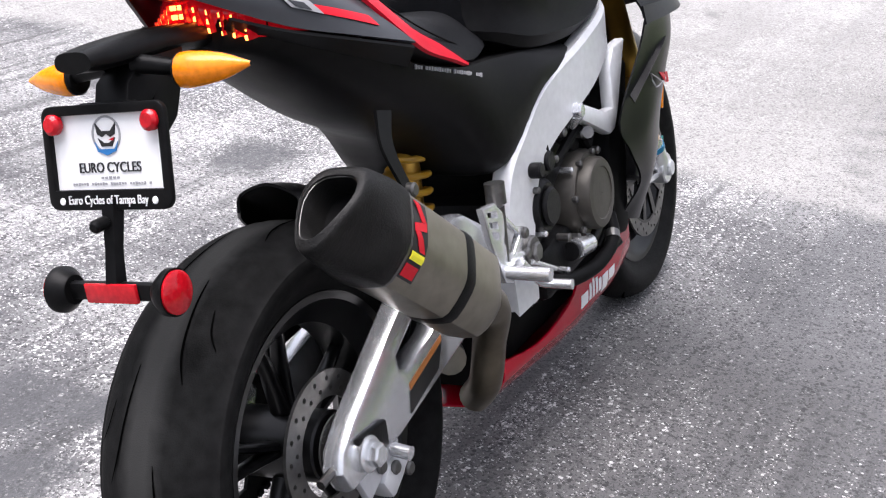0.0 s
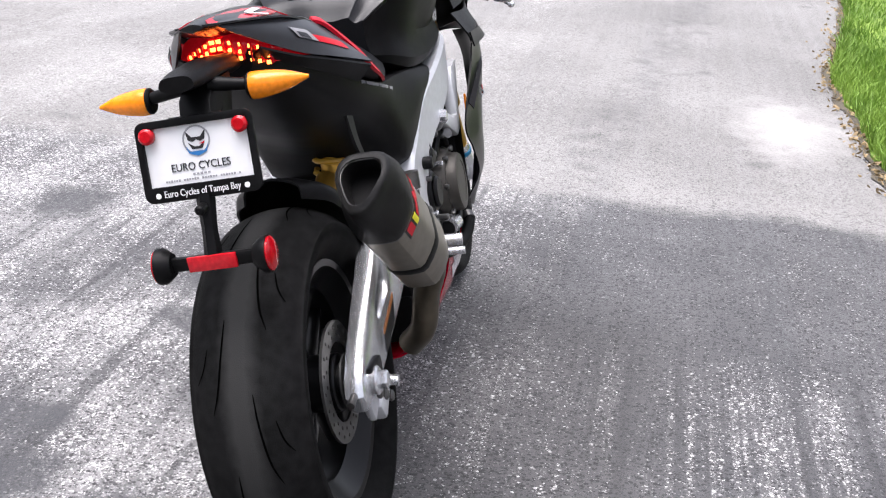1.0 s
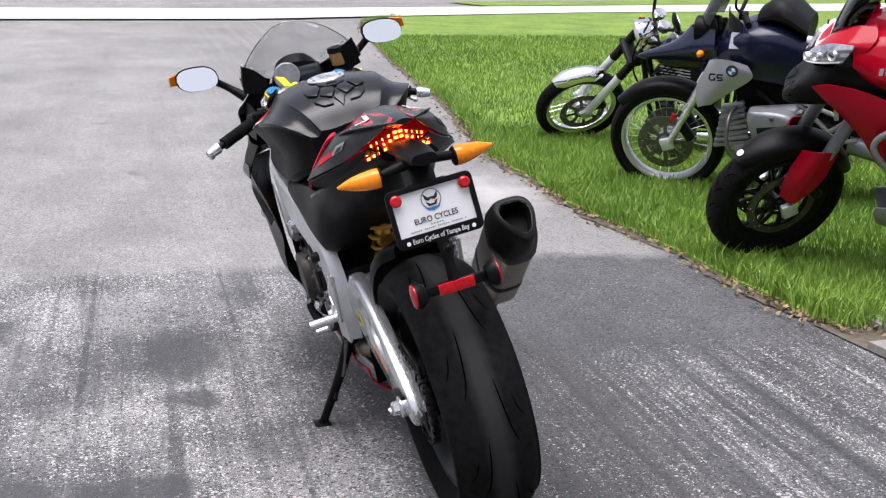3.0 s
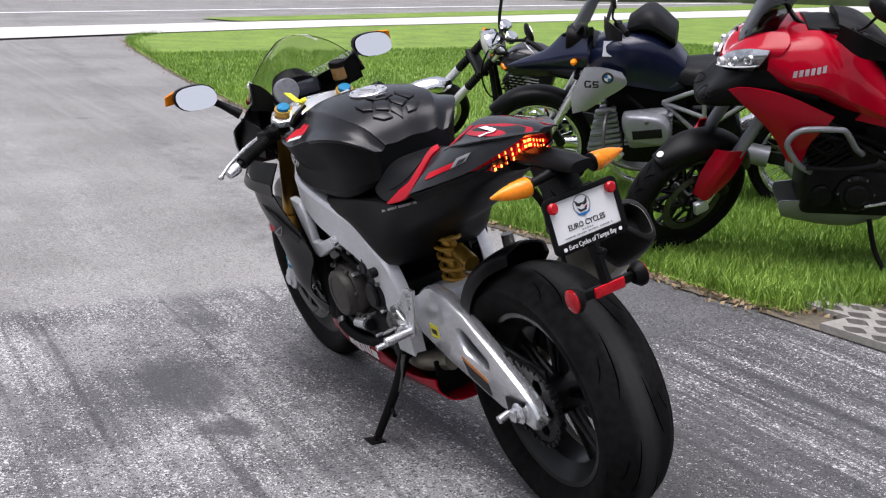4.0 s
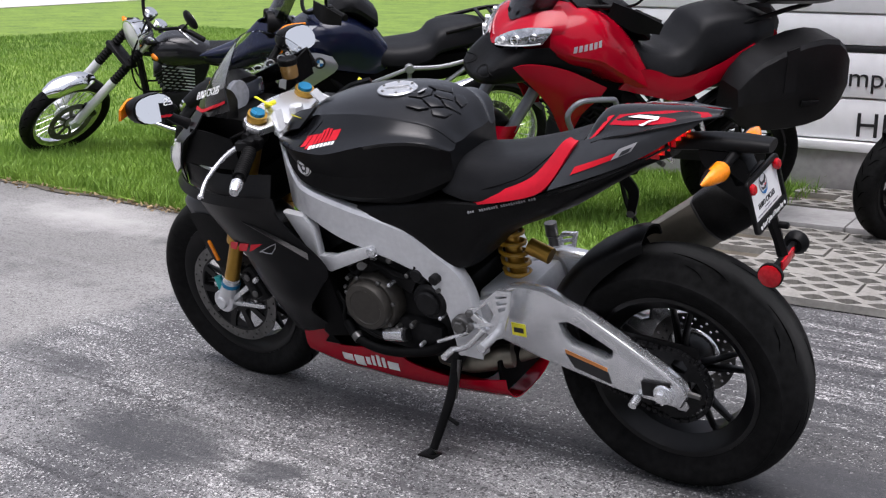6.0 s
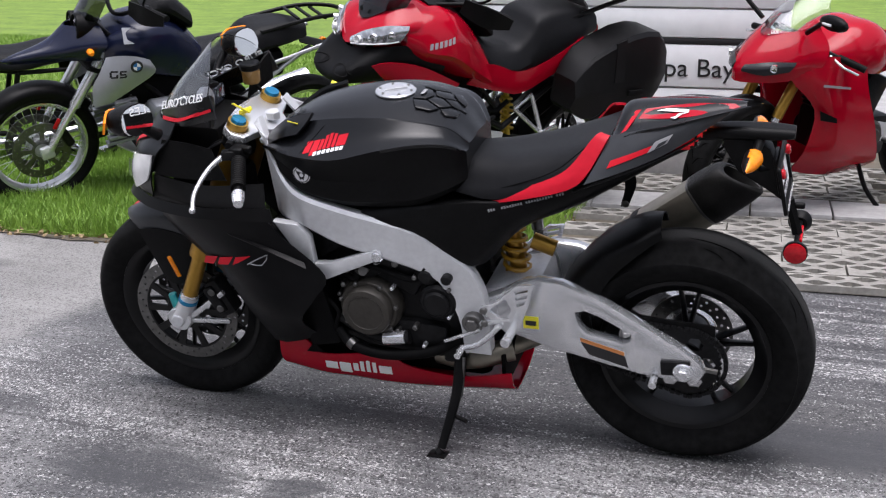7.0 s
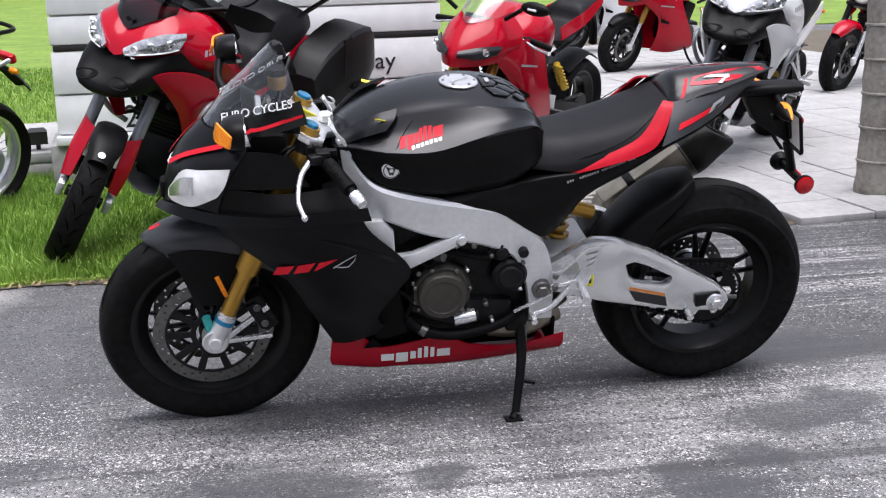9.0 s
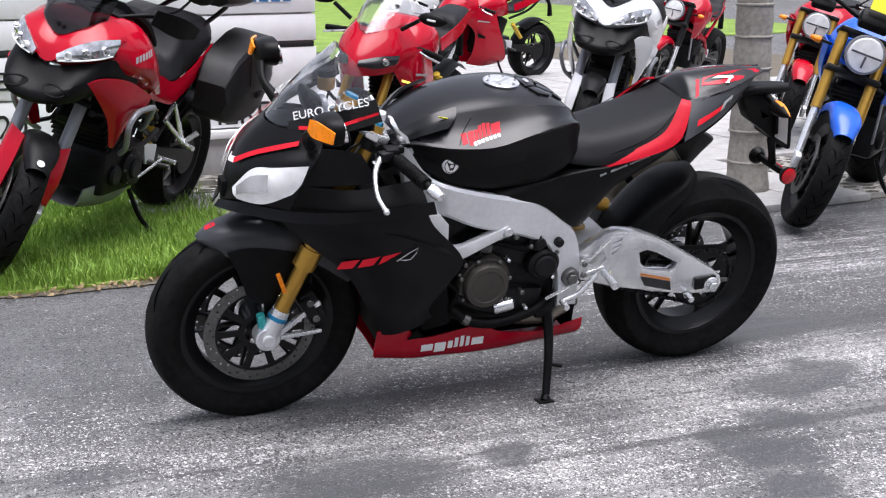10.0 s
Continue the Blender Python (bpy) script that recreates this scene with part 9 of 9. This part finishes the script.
ledge = thing("stone_ledge", pose(2.0, -4.16, 0, 0, 0, 6), "weathered grey stone ledge beside the sign", "ledge")
for k, (y, d) in enumerate(((-0.26, 0.5), (-0.77, 0.5), (-1.26, 0.46))):
    part("block", box((0.36, d, 0.1), (0.0, y, 0.05), (0, 0, 0), 0.014), SLAB, ledge)
    part("cap_stone", box((0.4, d + 0.004, 0.065), (0.0, y, 0.135), (0, 0, 0.6 - 0.5 * k), 0.016), SLAB, ledge)
LAMPCASE = material("lamp_case", (0.012, 0.012, 0.013), 0.5, grain=0.3, scale=60)
spot = thing("spot_lamp", pose(1.93, -4.32, 0.168, 0, 0, 6), "small black ground spot lamp on the stone ledge", "lamp", "spot lamps")
part("stem", tube([(0, 0, 0.0), (0, 0, 0.05)], 0.014, 10), LAMPCASE, spot)
part("shade", loft([[(x * k, y, z * k + 0.095) for x, z in ((-0.06, -0.04), (0.06, -0.04), (0.06, 0.04), (-0.06, 0.04))] for y, k in ((-0.05, 0.7), (0.02, 1.0), (0.045, 1.05))], 1, 1), LAMPCASE, spot, "", Matrix.Rotation(radians(-18), 4, 'X'))
copy_thing(spot, pose(2.08, -4.36, 0.168, 0, 0, 24))
oak = thing("tree", pose(7.2, -16.3, 0), "thick dark tree trunk far on the lawn", "tree")
g = []
for z in np.linspace(0, 7, 26):
    r = 0.26 + 0.22 * math.exp(-z * 4) - 0.012 * z
    g.append([(r * math.cos(a) * (1 + 0.12 * noise.noise((math.cos(a) * 2, math.sin(a) * 2, z * 0.8))) + 0.05 * z * 0.3, r * math.sin(a) * (1 + 0.12 * noise.noise((math.cos(a) * 2, math.sin(a) * 2, z))), z) for a in np.arange(20) * math.pi / 10])
part("trunk", grid_mesh(g, True, True), material("dark_bark", (0.045, 0.04, 0.034), 0.95, grain=0.6, scale=18, bump=0.9, bump_scale=30), oak)

# soil bed below the open pavers, then pavers and slabs
rng = random.Random(4)
bed = sheet("paver_bed", [(-9, -14), (0.62, -14), (0.45, -4.9), (0.42, -4.0), (0.41, -2.9), (0.39, -2.3), (0.43, -1.9), (0.5, -1.64), (-9, -2.62)], 0.006, SOIL, "dark soil between the pavers")

BW, BD, BH = 0.5, 0.18, 0.03


def paver_mesh():
    """An open concrete grid block with pointed holes."""
    bm = bmesh.new()
    hx, hy = BW / 4, BD / 2
    loops = [[(-BW / 2 + 0.003, -BD / 2 + 0.003), (BW / 2 - 0.003, -BD / 2 + 0.003), (BW / 2 - 0.003, BD / 2 - 0.003), (-BW / 2 + 0.003, BD / 2 - 0.003)]]
    for j, row in enumerate((-0.045, 0.045)):
        for cx in ((-0.1875, -0.0625, 0.0625, 0.1875), (-0.125, 0.0, 0.125))[j]:
            loops.append([(cx - 0.055, row), (cx - 0.012, row + 0.036), (cx + 0.012, row + 0.036), (cx + 0.055, row), (cx + 0.012, row - 0.036), (cx - 0.012, row - 0.036)])
    for loop in loops:
        v = [bm.verts.new((x, y, BH)) for x, y in loop]
        for i in range(len(v)):
            bm.edges.new((v[i], v[(i + 1) % len(v)]))
    bmesh.ops.triangle_fill(bm, use_beauty=True, use_dissolve=False, edges=bm.edges[:])
    e = bmesh.ops.extrude_face_region(bm, geom=bm.faces[:])
    bmesh.ops.translate(bm, verts=[q for q in e["geom"] if isinstance(q, bmesh.types.BMVert)], vec=(0, 0, -BH))
    bmesh.ops.recalc_face_normals(bm, faces=bm.faces)
    return finish(bm, "grid_paver", CONCRETE, 30)


PAVER = paver_mesh()
paving = tagged(new("paving"), "open concrete grid pavers and plain slabs", "paving", kind="structure")
PAVED = pose(0.27, -1.66, 0, 0, 0, 6) @ pose(-0.27, 1.80, 0)
paving.matrix_world = PAVED


def edge_x(y):
    """The lawn's edge beside the pavers."""
    pts = sorted([(yy, xx) for xx, yy in EDGE[:5]])
    return float(np.interp(y, [p[0] for p in pts], [p[1] for p in pts]))


for j in range(17):
    y = -1.89 - j * BD
    if -3.6 < y < -3.1:
        continue
    for i in range(24):
        x = 0.45 - (i - (j % 2) * 0.5) * BW
        at = PAVED @ Vector((x, y, 0))
        if at.x + 0.12 > edge_x(at.y) or y < -4.75:
            continue
        if x < -1.45 and y < -3.2 or x < -5 or -3.0 < x < -1.75:
            continue
        ob = new("paver", PAVER)
        ob.parent = paving
        ob.matrix_local = pose(x + rng.uniform(-0.004, 0.004), y + rng.uniform(-0.003, 0.003), 0.004 + rng.uniform(-0.003, 0.003), rng.uniform(-0.5, 0.5), rng.uniform(-0.5, 0.5), rng.uniform(-0.5, 0.5))
SLABM = finish(box((0.392, 0.392, 0.04), (0, 0, 0.018), (0, 0, 0), 0.006), "slab", SLAB)
for j in range(22):
    for i in range(22):
        x, y = -1.65 - i * 0.4, -3.35 - j * 0.4
        if j and x < -7 and y > -5:
            continue
        if (i > 12 and j > 10) or i > 17:
            continue
        ob = new("slab", SLABM)
        ob.parent = paving
        ob.matrix_local = pose(x, y, rng.uniform(-0.003, 0.003), rng.uniform(-0.3, 0.3), rng.uniform(-0.3, 0.3), rng.uniform(-0.4, 0.4))
for i in range(5):
    ob = new("slab", SLABM)
    ob.parent = paving
    ob.matrix_local = pose(-1.25 + i * 0.4, -3.35, rng.uniform(-0.003, 0.003), 0, 0, rng.uniform(-0.4, 0.4))


for j in range(4):
    for i in range(3):
        ob = new("slab", SLABM)
        ob.parent = paving
        ob.matrix_local = pose(-2.1 - i * 0.4, -1.95 - j * 0.352, rng.uniform(-0.003, 0.003), 0, 0, rng.uniform(-0.4, 0.4)) @ Matrix.Diagonal((1, 0.88, 1, 1))


def blades(name, pts, h, w, mat, label, lean=0.5, seed=1):
    """Many thin blades, three corners each, as one mesh."""
    r = np.random.default_rng(seed)
    p = np.array(pts)
    k = len(p)
    a = r.uniform(0, 2 * math.pi, k)
    hh = h * r.uniform(0.5, 1.3, k)
    ww = w * r.uniform(0.6, 1.3, k)
    ln = lean * r.uniform(0.1, 1.0, k)
    b = r.uniform(0, 2 * math.pi, k)
    z0 = np.full(k, 0.012)
    v = np.empty((k, 5, 3))
    v[:, 0] = np.stack([p[:, 0] - np.cos(a) * ww, p[:, 1] - np.sin(a) * ww, z0], 1)
    v[:, 1] = np.stack([p[:, 0] + np.cos(a) * ww, p[:, 1] + np.sin(a) * ww, z0], 1)
    mx, my = p[:, 0] + np.cos(b) * ln * hh * 0.35, p[:, 1] + np.sin(b) * ln * hh * 0.35
    v[:, 2] = np.stack([mx + np.cos(a) * ww * 0.8, my + np.sin(a) * ww * 0.8, z0 + hh * 0.6], 1)
    v[:, 3] = np.stack([mx - np.cos(a) * ww * 0.8, my - np.sin(a) * ww * 0.8, z0 + hh * 0.6], 1)
    v[:, 4] = np.stack([p[:, 0] + np.cos(b) * ln * hh, p[:, 1] + np.sin(b) * ln * hh, z0 + hh], 1)
    idx = np.arange(k)[:, None] * 5
    faces = np.concatenate([idx + np.array([0, 1, 2, 3])], 1).tolist() + (idx + np.array([3, 2, 4])).tolist()
    me = bpy.data.meshes.new(name)
    me.from_pydata(v.reshape(-1, 3).tolist(), [], faces)
    me.materials.append(mat)
    return tagged(new(name, me), label, "grass", kind="stuff")


poly = [(x, y) for x, y in outline]


def inside(px, py):
    px, py = np.asarray(px), np.asarray(py)
    res = np.zeros(px.shape, bool)
    q = poly
    for (x0, y0), (x1, y1) in zip(q, q[1:] + q[:1]):
        c = ((y0 > py) != (y1 > py)) & (px < (x1 - x0) * (py - y0) / (y1 - y0 + 1e-12) + x0)
        res ^= c
    return res


def scatter(x0, x1, y0, y1, k, seed):
    r = np.random.default_rng(seed)
    x, y = r.uniform(x0, x1, k), r.uniform(y0, y1, k)
    m = inside(x, y)
    return np.stack([x[m], y[m]], 1)


blades("grass", scatter(0.3, 5.2, -4.4, -1.3, 90000, 2), 0.055, 0.0022, GRASS, "short bright green lawn grass", 0.7, 2)
blades("grass", scatter(0.3, 14, -12, -1.3, 150000, 3), 0.05, 0.004, GRASS, "lawn grass farther off", 0.8, 3)
er = np.random.default_rng(9)
i_ = er.integers(0, len(edge_line) - 1, 6500)
off = np.abs(er.normal(0, 0.10, 6500))
ep = np.stack([edge_line[i_, 0] + er.uniform(-0.1, 0.1, 6500) - 0.0, edge_line[i_, 1] - off + 0.01], 1)
blades("grass", ep, 0.085, 0.0025, GRASS, "long grass along the lawn edge", 1.0, 5)
dp = np.stack([edge_line[i_, 0] + er.uniform(-0.12, 0.12, 6500), edge_line[i_, 1] + er.normal(0.02, 0.05, 6500)], 1)
blades("dry_grass", dp[:1600], 0.014, 0.01, LEAFM, "dry clippings and dead leaves along the edge", 2.2, 6)
